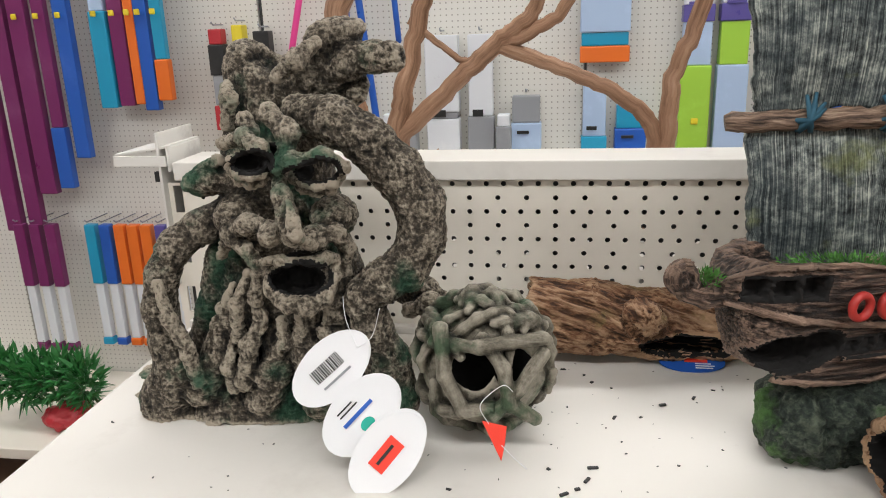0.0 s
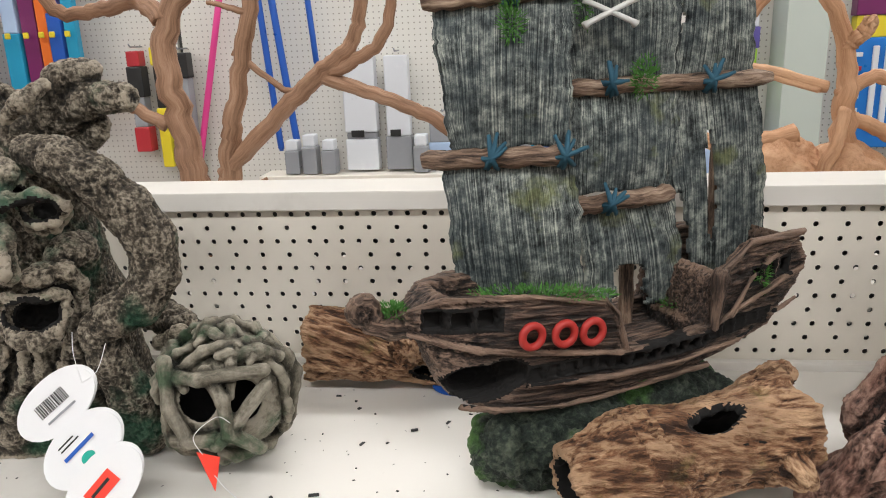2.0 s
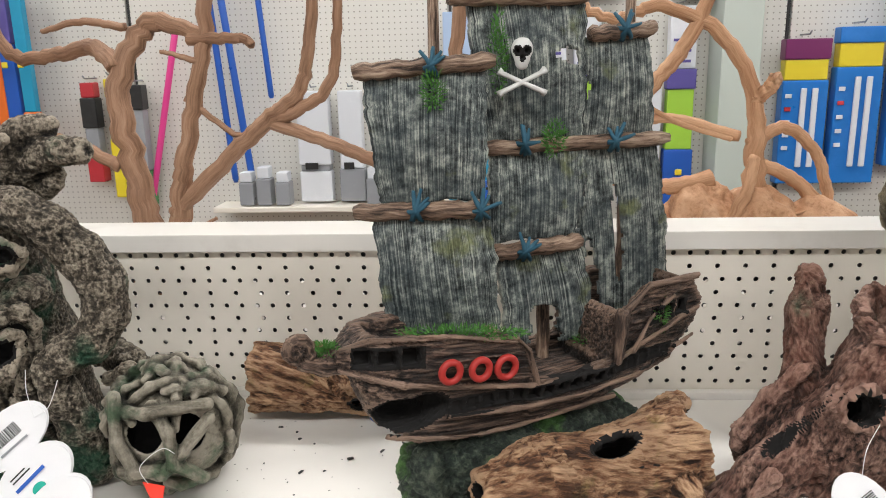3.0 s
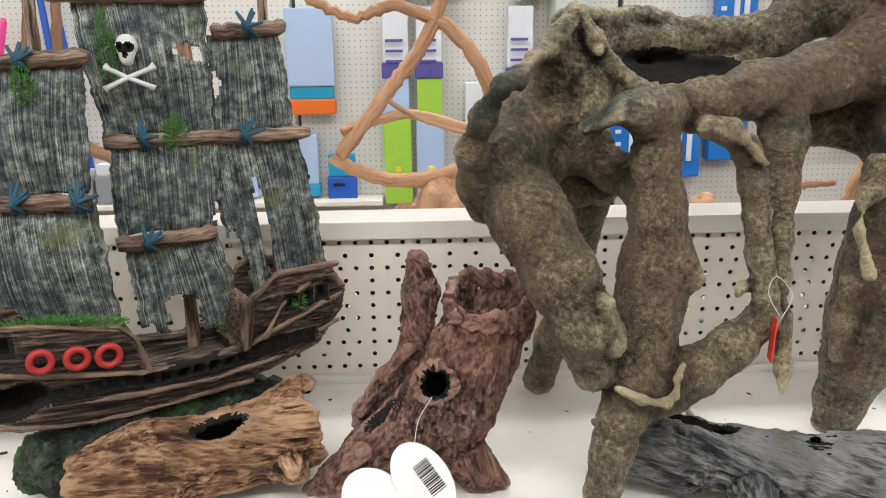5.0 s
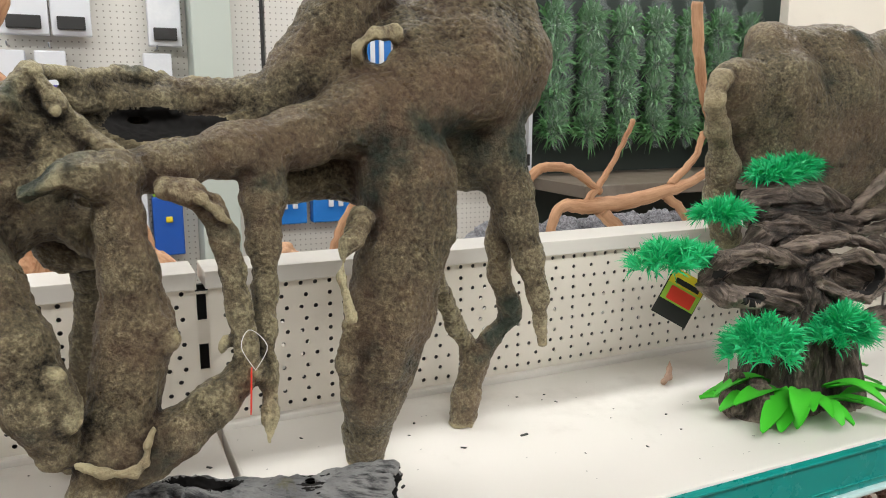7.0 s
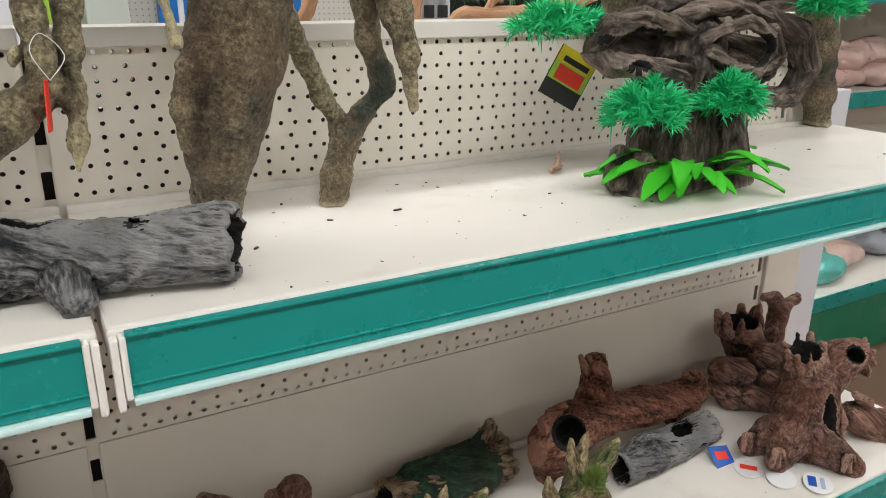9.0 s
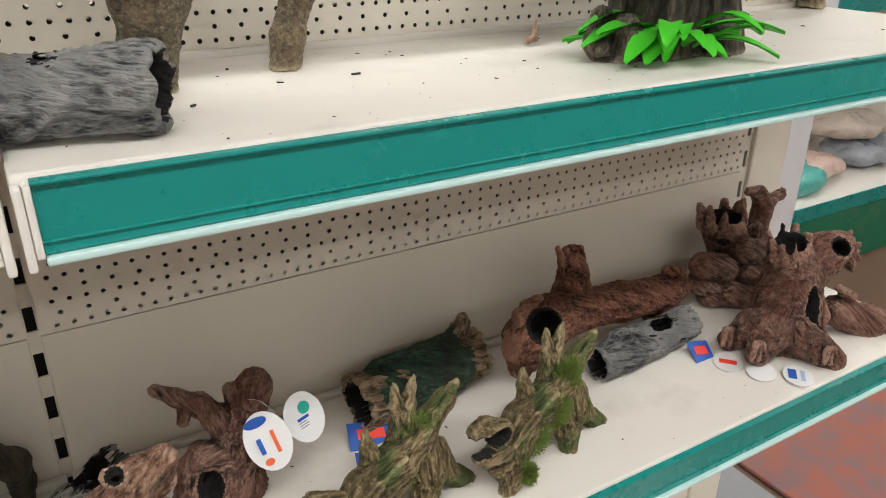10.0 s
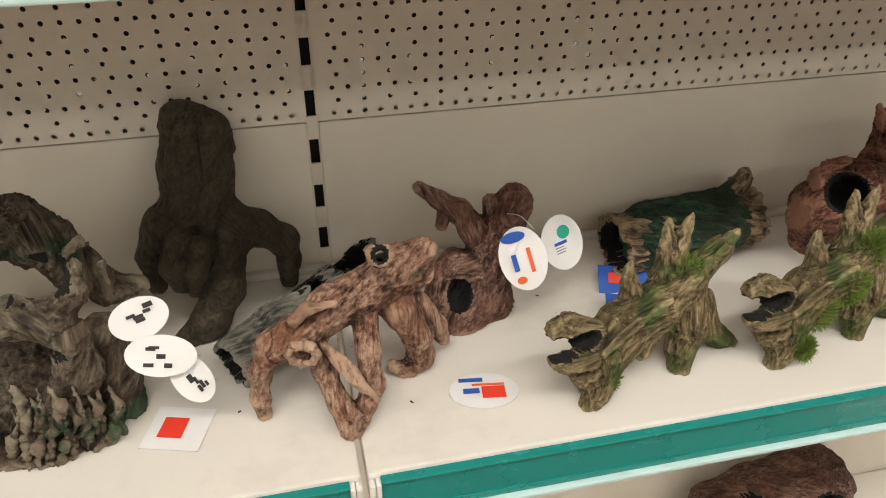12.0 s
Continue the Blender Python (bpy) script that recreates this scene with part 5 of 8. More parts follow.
def sail(bl, br, tl, tr, bulge=.008, gaps=(), seed=1, cell=.0022):
    """A stiff ragged sail with thickness, swelling towards the viewer."""
    bl, br, tl, tr = (np.array(p, float) for p in (bl, br, tl, tr))
    nu = int(np.linalg.norm(br - bl) / cell) + 2
    nv = int(np.linalg.norm(tl - bl) / cell) + 2
    U, V = np.meshgrid(np.linspace(0, 1, nu), np.linspace(0, 1, nv), indexing="ij")
    r = np.random.RandomState(seed)
    le = np.cumsum(r.randn(nv)) * .008
    re = np.cumsum(r.randn(nv)) * .008
    be = np.cumsum(r.randn(nu)) * .006
    le, re, be = le - le.mean(), re - re.mean(), be - be.mean()
    U2 = U + le[None, :] * (1 - U) ** 7 + re[None, :] * U ** 7
    V2 = V + (1 - V) * be[:, None]
    P = (bl[None, None] * ((1 - U2) * (1 - V2))[..., None] + br * (U2 * (1 - V2))[..., None] + tl * ((1 - U2) * V2)[..., None] + tr * (U2 * V2)[..., None])
    d = np.cross(br - bl, tl - bl)
    d /= np.linalg.norm(d)
    ridge = (np.abs(np.sin(U * 61 + .25 * np.sin(V * 5 + seed))) ** .5 * .0008 + r.rand(nu)[:, None] * .0009)
    P = P + d * ((np.sin(np.pi * U) * .5 + .5) * np.sin(np.pi * V * .9) * bulge + ridge)[..., None]
    keep = np.ones((nu - 1, nv - 1), bool)
    uc, vc = (np.arange(nu - 1) + .5) / (nu - 1), (np.arange(nv - 1) + .5) / (nv - 1)
    for gu, gv, ru, rv in gaps:
        wob = 1 + .35 * np.sin(np.arctan2(vc[None] - gv, uc[:, None] - gu) * 5 + seed)
        keep &= ((uc[:, None] - gu) / ru) ** 2 + ((vc[None] - gv) / rv) ** 2 > wob
    n = nu * nv
    back = P - d * .0042
    verts = np.concatenate([P.reshape(-1, 3), back.reshape(-1, 3)])
    q = []
    for i in range(nu - 1):
        for j in range(nv - 1):
            if not keep[i, j]:
                continue
            a, b, e, f = i * nv + j, (i + 1) * nv + j, (i + 1) * nv + j + 1, i * nv + j + 1
            q += [(a, b, e, f), (n + f, n + e, n + b, n + a)]
            for di, dj, p0, p1 in ((-1, 0, f, a), (1, 0, b, e), (0, -1, a, b), (0, 1, e, f)):
                x, y = i + di, j + dj
                if not (0 <= x < nu - 1 and 0 <= y < nv - 1 and keep[x, y]):
                    q.append((p1, p0, n + p0, n + p1))
    wide, tall = np.linalg.norm(br - bl), np.linalg.norm(tl - bl)
    fl = np.stack([U * wide + seed, V * tall * .012, 0 * U], -1).reshape(-1, 3)
    return from_arrays("sail", verts, q, SAIL, ship, True, None, "", None, None, np.concatenate([fl, fl]))


sail((.044, -.168, 1.284), (.130, -.168, 1.282), (.040, -.168, 1.372), (.117, -.170, 1.374), .010, (), 1)
sail((.041, -.164, 1.378), (.114, -.168, 1.380), (.037, -.162, 1.466), (.121, -.158, 1.468), .010, (), 2)
sail((.130, -.142, 1.262), (.205, -.105, 1.262), (.124, -.138, 1.336), (.186, -.114, 1.338), .006, ((.42, .12, .16, .36), (.05, .02, .10, .12)), 3)
sail((.119, -.138, 1.342), (.192, -.110, 1.344), (.117, -.131, 1.412), (.190, -.102, 1.413), .007, ((1.0, .12, .10, .16), (1.0, .45, .06, .10)), 4)
sail((.116, -.134, 1.416), (.190, -.102, 1.416), (.103, -.136, 1.512), (.186, -.101, 1.512), .007, ((.85, .62, .12, .06),), 5)
sail((.196, -.096, 1.262), (.264, -.063, 1.285), (.180, -.103, 1.408), (.250, -.076, 1.408), .006, ((.42, .45, .06, .30), (.08, .25, .10, .22)), 6)
sail((.183, -.100, 1.416), (.246, -.077, 1.414), (.188, -.097, 1.488), (.238, -.080, 1.488), .006, ((.05, .5, .10, .12),), 7)

for a, b, r in (((.029, -.168, 1.467), (.124, -.163, 1.473), .0058), ((.026, -.170, 1.373), (.119, -.178, 1.376), .0062), ((.116, -.137, 1.412), (.258, -.077, 1.412), .0056), ((.121, -.146, 1.337), (.188, -.120, 1.340), .0060), ((.192, -.102, 1.490), (.244, -.080, 1.494), .0056), ((.092, -.146, 1.514), (.191, -.104, 1.516), .0054)):
    pts = [Vector(a).lerp(Vector(b), i / 22) + Vector((0, 0, .0005 * math.sin(i * 1.3))) for i in range(23)]
    tube("yard", pts, [r * .8] + [r * (1 + .06 * math.sin(i * 2.1)) for i in range(21)] + [r * .6], SPAR, ship, 14, .14, int(a[2] * 1000))
for p in ((.082, -.148), (.160, -.112), (.226, -.074)):
    tube("mast", [(p[0], p[1], 1.225 + .013 * i) for i in range(24)], [.0055, .004], SPAR, ship, 8, .1, 3)


def knot(p, seed):
    r = random.Random(seed)
    p = Vector(p)
    v, q = [], []
    for k in range(4):
        a = (1.05, 2.05, 1.35, .25)[k] + r.uniform(-.2, .2)
        d = Vector((math.cos(a), -.15, math.sin(a) * 1.1))
        pts = curve_pts([p - d * .008 + Vector((0, .004, 0)), p + Vector((0, -.0035, 0)), p + d * .012 + Vector((r.uniform(-.003, .003), .003, r.uniform(-.003, .003)))], 8)
        vv, qq = tube_mesh(pts, [.0016, .0019, .0011], 7, .3, seed + k)
        q += [tuple(i + len(v) for i in f) for f in qq]
        v += [tuple(x) for x in vv]
    from_arrays("rope_knot", v, q, ROPE, ship, True, None, "frayed blue rope knot")


for i, p in enumerate(((.070, -.180, 1.376), (.114, -.184, 1.377), (.145, -.134, 1.415), (.145, -.146, 1.339), (.213, -.104, 1.413), (.082, -.172, 1.471), (.219, -.098, 1.494))):
    knot(p, i + 40)
for i, (p, r) in enumerate((((.0940, -.2255, 1.2785), .0066), ((.1130, -.2150, 1.2762), .0066), ((.1300, -.2050, 1.2737), .0070))):
    n_ = Vector((.5, -.866, 0)).normalized()
    e1, e2 = Vector((.866, .5, 0)).normalized(), Vector((0, 0, 1))
    ring = [Vector(p) + e1 * (math.cos(a) * r) + e2 * (math.sin(a) * r) for a in [2 * math.pi * k / 24 for k in range(24)]]
    tube("lifebuoy", ring, [.0024] * 24, BUOY, ship, 10, .06, i, "red painted lifebuoy", True)
c = Carving((.115, -.16, 1.455), (.17, -.12, 1.50), 0.0008)
c.lump((.142, -.141, 1.480), (.0075, .007, .008), .003)
c.lump((.142, -.142, 1.4715), (.0048, .005, .0055), .003)
for dx in (-.0032, .0032):
    c.lump((.142 + dx, -.148, 1.479), (.0022, .005, .0024), .001, 1, True)
c.lump((.142, -.148, 1.4745), (.0010, .004, .0015), .001, 1, True)
c.skin("skull", [BONE, HOLLOW_SHADE], ship, (((300, 300, 300), .0004),), "white painted relief skull", erode=0)
for s in (-1, 1):
    v, q = tube_mesh([(.142 - s * .016, -.143 - s * .004, 1.450), (.142 - s * .013, -.143 - s * .003, 1.452), (.142, -.145, 1.458), (.142 + s * .013, -.140 + s * .003, 1.464), (.142 + s * .016, -.139 + s * .004, 1.466)], [.0028, .0018, .0017, .0018, .0028], 8, .1, 2)
    from_arrays("crossed_bone", v, q, BONE, ship, True, None, "white painted bone")


def blades(name, centre, spread, count, length, width, material, parent, seed, up=(0, 0, 1), label="", droop=.3, radial=True):
    """A dense tuft of thin tapering blades."""
    r = np.random.RandomState(seed)
    c0 = np.array(centre, float)
    upv = np.array(up, float)
    v, q = [], []
    for i in range(count):
        o = r.randn(3)
        o /= np.linalg.norm(o)
        base = c0 + o * np.array(spread) * r.rand() ** .4
        d = (o * (.9 if radial else .5) + upv * .6 + r.randn(3) * .25)
        d /= np.linalg.norm(d)
        s = np.cross(d, r.randn(3))
        s /= np.linalg.norm(s)
        L, w = length * r.uniform(.6, 1.15), width * r.uniform(.7, 1.2)
        k = len(v)
        mid = base + d * L * .55
        tip = base + d * L + np.array((0, 0, -1)) * L * droop * r.rand()
        v += [base - s * w, base + s * w, mid + s * w * .8, mid - s * w * .8, tip + s * w * .12, tip - s * w * .12]
        q += [(k, k + 1, k + 2, k + 3), (k + 3, k + 2, k + 4, k + 5)]
    return from_arrays(name, v, q, material, parent, False, None, label)


for i, (p, sp, n) in enumerate((((.012, -.222, 1.290), (.010, .008, .008), 450), ((.10, -.20, 1.296), (.045, .014, .003), 800), ((.166, -.128, 1.418), (.008, .006, .014), 300), ((.248, -.123, 1.288), (.005, .004, .020), 350), ((.155, -.17, 1.225), (.010, .005, .006), 160), ((.083, -.174, 1.455), (.008, .005, .014), 260), ((.126, -.138, 1.478), (.006, .004, .030), 420), ((.20, -.12, 1.262), (.02, .010, .003), 150))):
    blades("moss_patch", p, sp, n, .0042, .0005, MOSSG, ship, 60 + i, label="green flocked moss")

# ---- planted root ornament and the tall root beyond it ----
LEAFG = painted("bright_green_plastic", (0.025, 0.55, 0.20), 0.45, (0.02, 0.36, 0.11), 0.6)
LEAFB = painted("lime_green_plastic", (0.07, 0.52, 0.03), 0.4, (0.04, 0.35, 0.02), 0.4)
DRIFT = resin("dark_driftwood", (0.006, 0.004, 0.003), (0.066, 0.050, 0.040), (0.27, 0.215, 0.175), scale=50, rough=0.5, depth=0.002, brush_shade=.34, band=.4)
plant = thing("planted_root_ornament", (1.15, -.19, TOP), "dark resin root with green plastic plants", "aquarium ornament")
c = Carving((1.00, -.29, 1.15), (1.42, -.05, 1.43), 0.0018)
c.limb([(1.139, -0.190, 1.153), (1.150, -0.180, 1.211), (1.162, -0.170, 1.259), (1.168, -0.170, 1.297)], [0.0462, 0.0413, 0.0415, 0.0413], .015)
c.limb([(1.064, -0.195, 1.176), (1.071, -0.190, 1.199)], [0.0154, 0.0130], .008)
c.limb([(1.083, -0.205, 1.161), (1.084, -0.210, 1.189)], [0.0154, 0.0141], .008)
c.limb([(1.199, -0.200, 1.156), (1.197, -0.190, 1.214)], [0.0383, 0.0381], .012)
c.limb([(1.053, -0.165, 1.302), (1.061, -0.175, 1.320), (1.091, -0.180, 1.327), (1.121, -0.190, 1.323), (1.163, -0.190, 1.311)], [0.0117, 0.0128, 0.0117, 0.0095, 0.0110], .005)
c.limb([(1.051, -0.165, 1.299), (1.061, -0.180, 1.288), (1.091, -0.190, 1.286), (1.135, -0.195, 1.278), (1.181, -0.200, 1.268)], [0.0094, 0.0093, 0.0094, 0.0120, 0.0135], .005)
c.limb([(1.096, -0.150, 1.303), (1.181, -0.150, 1.294), (1.293, -0.160, 1.280)], [0.0184, 0.0257, 0.0272], .012)
c.limb([(1.130, -0.185, 1.325), (1.152, -0.195, 1.334), (1.193, -0.200, 1.340), (1.241, -0.205, 1.332), (1.291, -0.205, 1.311), (1.313, -0.205, 1.276), (1.300, -0.200, 1.247), (1.261, -0.200, 1.247)], [0.0084, 0.0090, 0.0091, 0.0100, 0.0142, 0.0145, 0.0132, 0.0116], .005)
c.limb([(1.155, -0.205, 1.307), (1.173, -0.215, 1.319), (1.197, -0.220, 1.326), (1.233, -0.220, 1.315), (1.253, -0.215, 1.292), (1.225, -0.215, 1.278), (1.185, -0.215, 1.283), (1.159, -0.210, 1.298)], [0.0084, 0.0071, 0.0066, 0.0074, 0.0088, 0.0074, 0.0073, 0.0072], .004)
c.limb([(1.111, -0.150, 1.317), (1.135, -0.150, 1.341), (1.177, -0.150, 1.348), (1.232, -0.150, 1.344), (1.258, -0.160, 1.341)], [0.0123, 0.0136, 0.0140, 0.0131, 0.0132], .006)
c.limb([(1.136, -0.130, 1.374), (1.173, -0.135, 1.382), (1.222, -0.140, 1.378), (1.270, -0.140, 1.364)], [0.0126, 0.0140, 0.0143, 0.0107], .006)
c.limb([(1.162, -0.130, 1.354), (1.225, -0.130, 1.358)], [0.0218, 0.0239], .010)
c.limb([(1.241, -0.150, 1.341), (1.280, -0.165, 1.351), (1.325, -0.175, 1.366), (1.357, -0.180, 1.385)], [0.0092, 0.0066, 0.0060, 0.0047], .005)
c.limb([(1.249, -0.160, 1.329), (1.288, -0.175, 1.340), (1.340, -0.180, 1.352)], [0.0079, 0.0059, 0.0047], .005)
c.limb([(1.269, -0.150, 1.354), (1.302, -0.160, 1.386), (1.314, -0.165, 1.406)], [0.0053, 0.0047, 0.0033], .004)
c.lump((1.044, -0.215, 1.309), (0.0143, 0.0320, 0.0055), .003, 1, True)
c.lump((1.219, -0.215, 1.298), (0.0184, 0.0320, 0.0148), .003, 1, True)
c.lump((1.096, -0.215, 1.315), (0.0125, 0.0320, 0.0040), .003, 1, True)
c.lump((1.275, -0.215, 1.273), (0.0089, 0.0320, 0.0077), .003, 1, True)
c.lump((1.116, -0.215, 1.369), (0.0148, 0.0320, 0.0034), .003, 1, True)
c.lump((1.082, -0.215, 1.285), (0.0080, 0.0320, 0.0034), .003, 1, True)
c.floor(TOP + .0005)
c.skin("root_body", [DRIFT, HOLLOW_SHADE], plant, (((45, 45, 45), .005), ((150, 150, 150), -.0022), ((420, 420, 420), .0010)), "dark gnarled root with hollows", stretch=.3, erode=.0012)
for i, (p, sp, n) in enumerate((((1.008, -.150, 1.322), (.034, .024, .018), 900), ((1.045, -.148, 1.318), (.020, .018, .012), 500), ((1.099, -.130, 1.360), (.026, .020, .014), 700), ((1.180, -.120, 1.400), (.026, .020, .014), 700), ((1.215, -.120, 1.405), (.020, .018, .012), 500), ((1.067, -.225, 1.246), (.031, .022, .030), 1100), ((1.165, -.235, 1.252), (.026, .020, .034), 1000), ((1.310, -.215, 1.392), (.024, .022, .020), 700), ((1.310, -.225, 1.338), (.030, .022, .020), 900), ((1.345, -.220, 1.372), (.034, .026, .034), 1300), ((1.375, -.220, 1.420), (.034, .026, .038), 1300), ((1.395, -.220, 1.475), (.022, .022, .034), 900))):
    r_ = np.random.RandomState(80 + i)
    v, q = [], []
    for k in range(n // 20):
        o = r_.randn(3)
        o /= np.linalg.norm(o)
        o[2] = abs(o[2]) * .9 - .25
        at = np.array(p) + o * np.array(sp) * r_.uniform(.45, 1.25)
        out = o * .8 + np.array((0, 0, .5)) + r_.randn(3) * .3
        for j in range(60):
            d = out + r_.randn(3) * .55
            d /= np.linalg.norm(d)
            side = np.cross(d, r_.randn(3))
            side *= r_.uniform(.0004, .0009) / np.linalg.norm(side)
            L = r_.uniform(.008, .019)
            base = at + r_.randn(3) * .0022
            m_, t_ = base + d * L * .6, base + d * L + np.array((0, 0, -.12)) * L
            w = len(v)
            v += [base - side, base + side, m_ + side, m_ - side, t_ + side * .2, t_ - side * .2]
            q += [(w, w + 1, w + 2, w + 3), (w + 3, w + 2, w + 4, w + 5)]
    from_arrays("grass_tuft", v, q, LEAFG, plant, False, None, "bright green plastic grass tuft")


def broad_leaf(base, tip, width, material, parent, sag=.012):
    a, b = Vector(base), Vector(tip)
    d = b - a
    s = d.cross(Vector((0, 0, 1))).normalized()
    v, q = [], []
    for i in range(8):
        t = i / 7
        c0 = a + d * t + Vector((0, 0, sag * math.sin(t * math.pi)))
        w = width * math.sin(math.pi * (t * .86 + .08)) ** .8
        up = Vector((0, 0, .0025))
        v += [c0 - s * w + up, c0, c0 + s * w + up]
    for i in range(7):
        k = i * 3
        q += [(k, k + 1, k + 4, k + 3), (k + 1, k + 2, k + 5, k + 4)]
    vb = [Vector(x) - Vector((0, 0, .0008)) for x in v]
    n = len(v)
    return from_arrays("leaf", [tuple(x) for x in v + vb], q + [tuple(n + i for i in f[::-1]) for f in q], material, parent, True)


rnd = random.Random(5)
for i in range(26):
    a = radians(150 + rnd.uniform(0, 215))
    L = rnd.uniform(.045, .085)
    b0 = Vector((1.145 + .03 * math.cos(a), -.205 + .025 * math.sin(a), TOP + rnd.uniform(.01, .035)))
    broad_leaf(b0, b0 + Vector((math.cos(a) * L, math.sin(a) * L * .8, -b0.z + TOP + rnd.uniform(.004, .03))), rnd.uniform(.007, .0115), LEAFB, plant, rnd.uniform(.004, .014))

c = Carving((1.05, -.20, 1.15), (1.66, .01, 1.62), 0.003)
c.limb([(1.151, -0.075, 1.504), (1.222, -0.080, 1.500), (1.333, -0.085, 1.497), (1.460, -0.090, 1.479), (1.527, -0.095, 1.465)], [0.0221, 0.0269, 0.0312, 0.0332, 0.0311], .05)
c.limb([(1.175, -0.060, 1.468), (1.264, -0.060, 1.449), (1.383, -0.065, 1.443), (1.498, -0.075, 1.436)], [0.0296, 0.0397, 0.0419, 0.0392], .05)
c.limb([(1.219, -0.050, 1.415), (1.309, -0.050, 1.393), (1.424, -0.055, 1.383), (1.513, -0.060, 1.385)], [0.0352, 0.0414, 0.0420, 0.0322], .05)
c.limb([(1.125, -0.090, 1.507), (1.105, -0.100, 1.481), (1.125, -0.090, 1.452), (1.155, -0.070, 1.408), (1.161, -0.060, 1.372), (1.186, -0.050, 1.319)], [0.0139, 0.0099, 0.0141, 0.0201, 0.0191, 0.0198], .010)
c.limb([(1.221, -0.050, 1.555), (1.318, -0.060, 1.540), (1.447, -0.060, 1.540), (1.583, -0.070, 1.515)], [0.0205, 0.0228, 0.0258, 0.0274], .05)
c.limb([(1.442, -0.080, 1.551), (1.452, -0.110, 1.506), (1.488, -0.120, 1.477)], [0.0134, 0.0103, 0.0089], .008)
c.limb([(1.410, -0.115, 1.469), (1.435, -0.125, 1.474), (1.482, -0.125, 1.464), (1.509, -0.120, 1.434)], [0.0094, 0.0080, 0.0089, 0.0106], .006)
c.lump((1.447, -0.125, 1.439), (0.0308, 0.0400, 0.0191), .004, 1, True)
c.limb([(1.529, -0.050, 1.373), (1.566, -0.040, 1.288), (1.603, -0.030, 1.214), (1.617, -0.028, 1.154)], [0.0328, 0.0273, 0.0247, 0.0216], .012)
c.limb([(1.333, -0.040, 1.355), (1.333, -0.035, 1.278), (1.333, -0.030, 1.207)], [0.0304, 0.0263, 0.0236], .012)
c.floor(TOP + .0005)
ob = c.skin("root_ornament", [ROOT, HOLLOW_SHADE], None, (((38, 38, 38), .003), ((110, 110, 110), .0012), ((230, 230, 230), .0010)), stretch=1, origin=(1.35, -.1, TOP), seed=8)
tagged(ob, "tall olive-brown resin root standing beside the planted root", "aquarium ornament")

# ---- lower shelf ornaments ----
HAND = resin("dark_olive_root", (0.010, 0.008, 0.004), (0.042, 0.032, 0.019), (0.10, 0.078, 0.045), scale=60, rough=0.55, depth=0.0012, band=.3, fine=1.4)
MIXED = resin("brown_green_rock", (0.008, 0.006, 0.004), (0.085, 0.066, 0.046), (0.27, 0.23, 0.17), scale=60, moss=(0.022, 0.060, 0.028), cover=0.55, depth=0.002, second=(0.11, 0.055, 0.035), tone=10, brush_shade=.3)
PINK = resin("red_brown_driftwood", (0.016, 0.007, 0.005), (0.235, 0.125, 0.086), (0.56, 0.38, 0.28), scale=60, moss=(0.09, 0.10, 0.045), cover=0.60, depth=0.0026, second=(0.28, 0.115, 0.055), brush_shade=.36, band=.5, contrast=1.3, dab=.4, dab_size=200)
DARKL = resin("dark_bark_log", (0.006, 0.006, 0.005), (0.062, 0.060, 0.052), (0.24, 0.23, 0.20), 110, None, 0.5, 0.6, 0.0026, None, 1.0, 1.2)
STRAW = resin("straw_branch", (0.014, 0.010, 0.004), (0.150, 0.110, 0.054), (0.44, 0.35, 0.21), 90, (0.05, 0.085, 0.018), 0.52, 0.6, 0.0022, contrast=1.05, brush_shade=.14, second=(0.11, 0.085, 0.035))
RUST = resin("rust_brown_log", (0.012, 0.005, 0.003), (0.160, 0.060, 0.036), (0.36, 0.18, 0.12), 60, (0.04, 0.055, 0.03), 0.66, 0.55, 0.0028, brush_shade=.28, contrast=1.15)
BARKB = resin("rough_bark", (0.012, 0.008, 0.004), (0.135, 0.092, 0.056), (0.38, 0.28, 0.18), 110, None, 0.5, 0.65, 0.003, contrast=1.2)

c = Carving((.38, -.15, .745), (.58, .0, .985), 0.0017)
c.limb([(0.461, -0.030, 0.941), (0.455, -0.035, 0.898), (0.452, -0.045, 0.856)], [0.0199, 0.0225, 0.0292], .012)
c.limb([(0.481, -0.030, 0.931), (0.474, -0.035, 0.895), (0.467, -0.045, 0.854)], [0.0192, 0.0216, 0.0283], .012)
c.lump((0.455, -0.055, 0.841), (0.0459, 0.0260, 0.0334), .014, 0, False)
c.limb([(0.447, -0.030, 0.940), (0.449, -0.030, 0.951)], [0.0079, 0.0039], .006)
c.limb([(0.458, -0.030, 0.942), (0.460, -0.030, 0.953)], [0.0079, 0.0039], .006)
c.limb([(0.469, -0.030, 0.938), (0.471, -0.030, 0.949)], [0.0080, 0.0040], .006)
c.limb([(0.479, -0.030, 0.934), (0.481, -0.030, 0.945)], [0.0080, 0.0040], .006)
c.limb([(0.489, -0.030, 0.924), (0.491, -0.030, 0.935)], [0.0081, 0.0040], .006)
c.limb([(0.494, -0.030, 0.914), (0.496, -0.030, 0.924)], [0.0082, 0.0041], .006)
c.limb([(0.483, -0.055, 0.846), (0.511, -0.050, 0.838), (0.532, -0.042, 0.816), (0.536, -0.034, 0.787), (0.533, -0.026, 0.758)], [0.0241, 0.0160, 0.0138, 0.0114, 0.0099], .010)
c.limb([(0.478, -0.065, 0.828), (0.475, -0.082, 0.795), (0.460, -0.095, 0.771), (0.433, -0.100, 0.752)], [0.0220, 0.0174, 0.0158, 0.0116], .010)
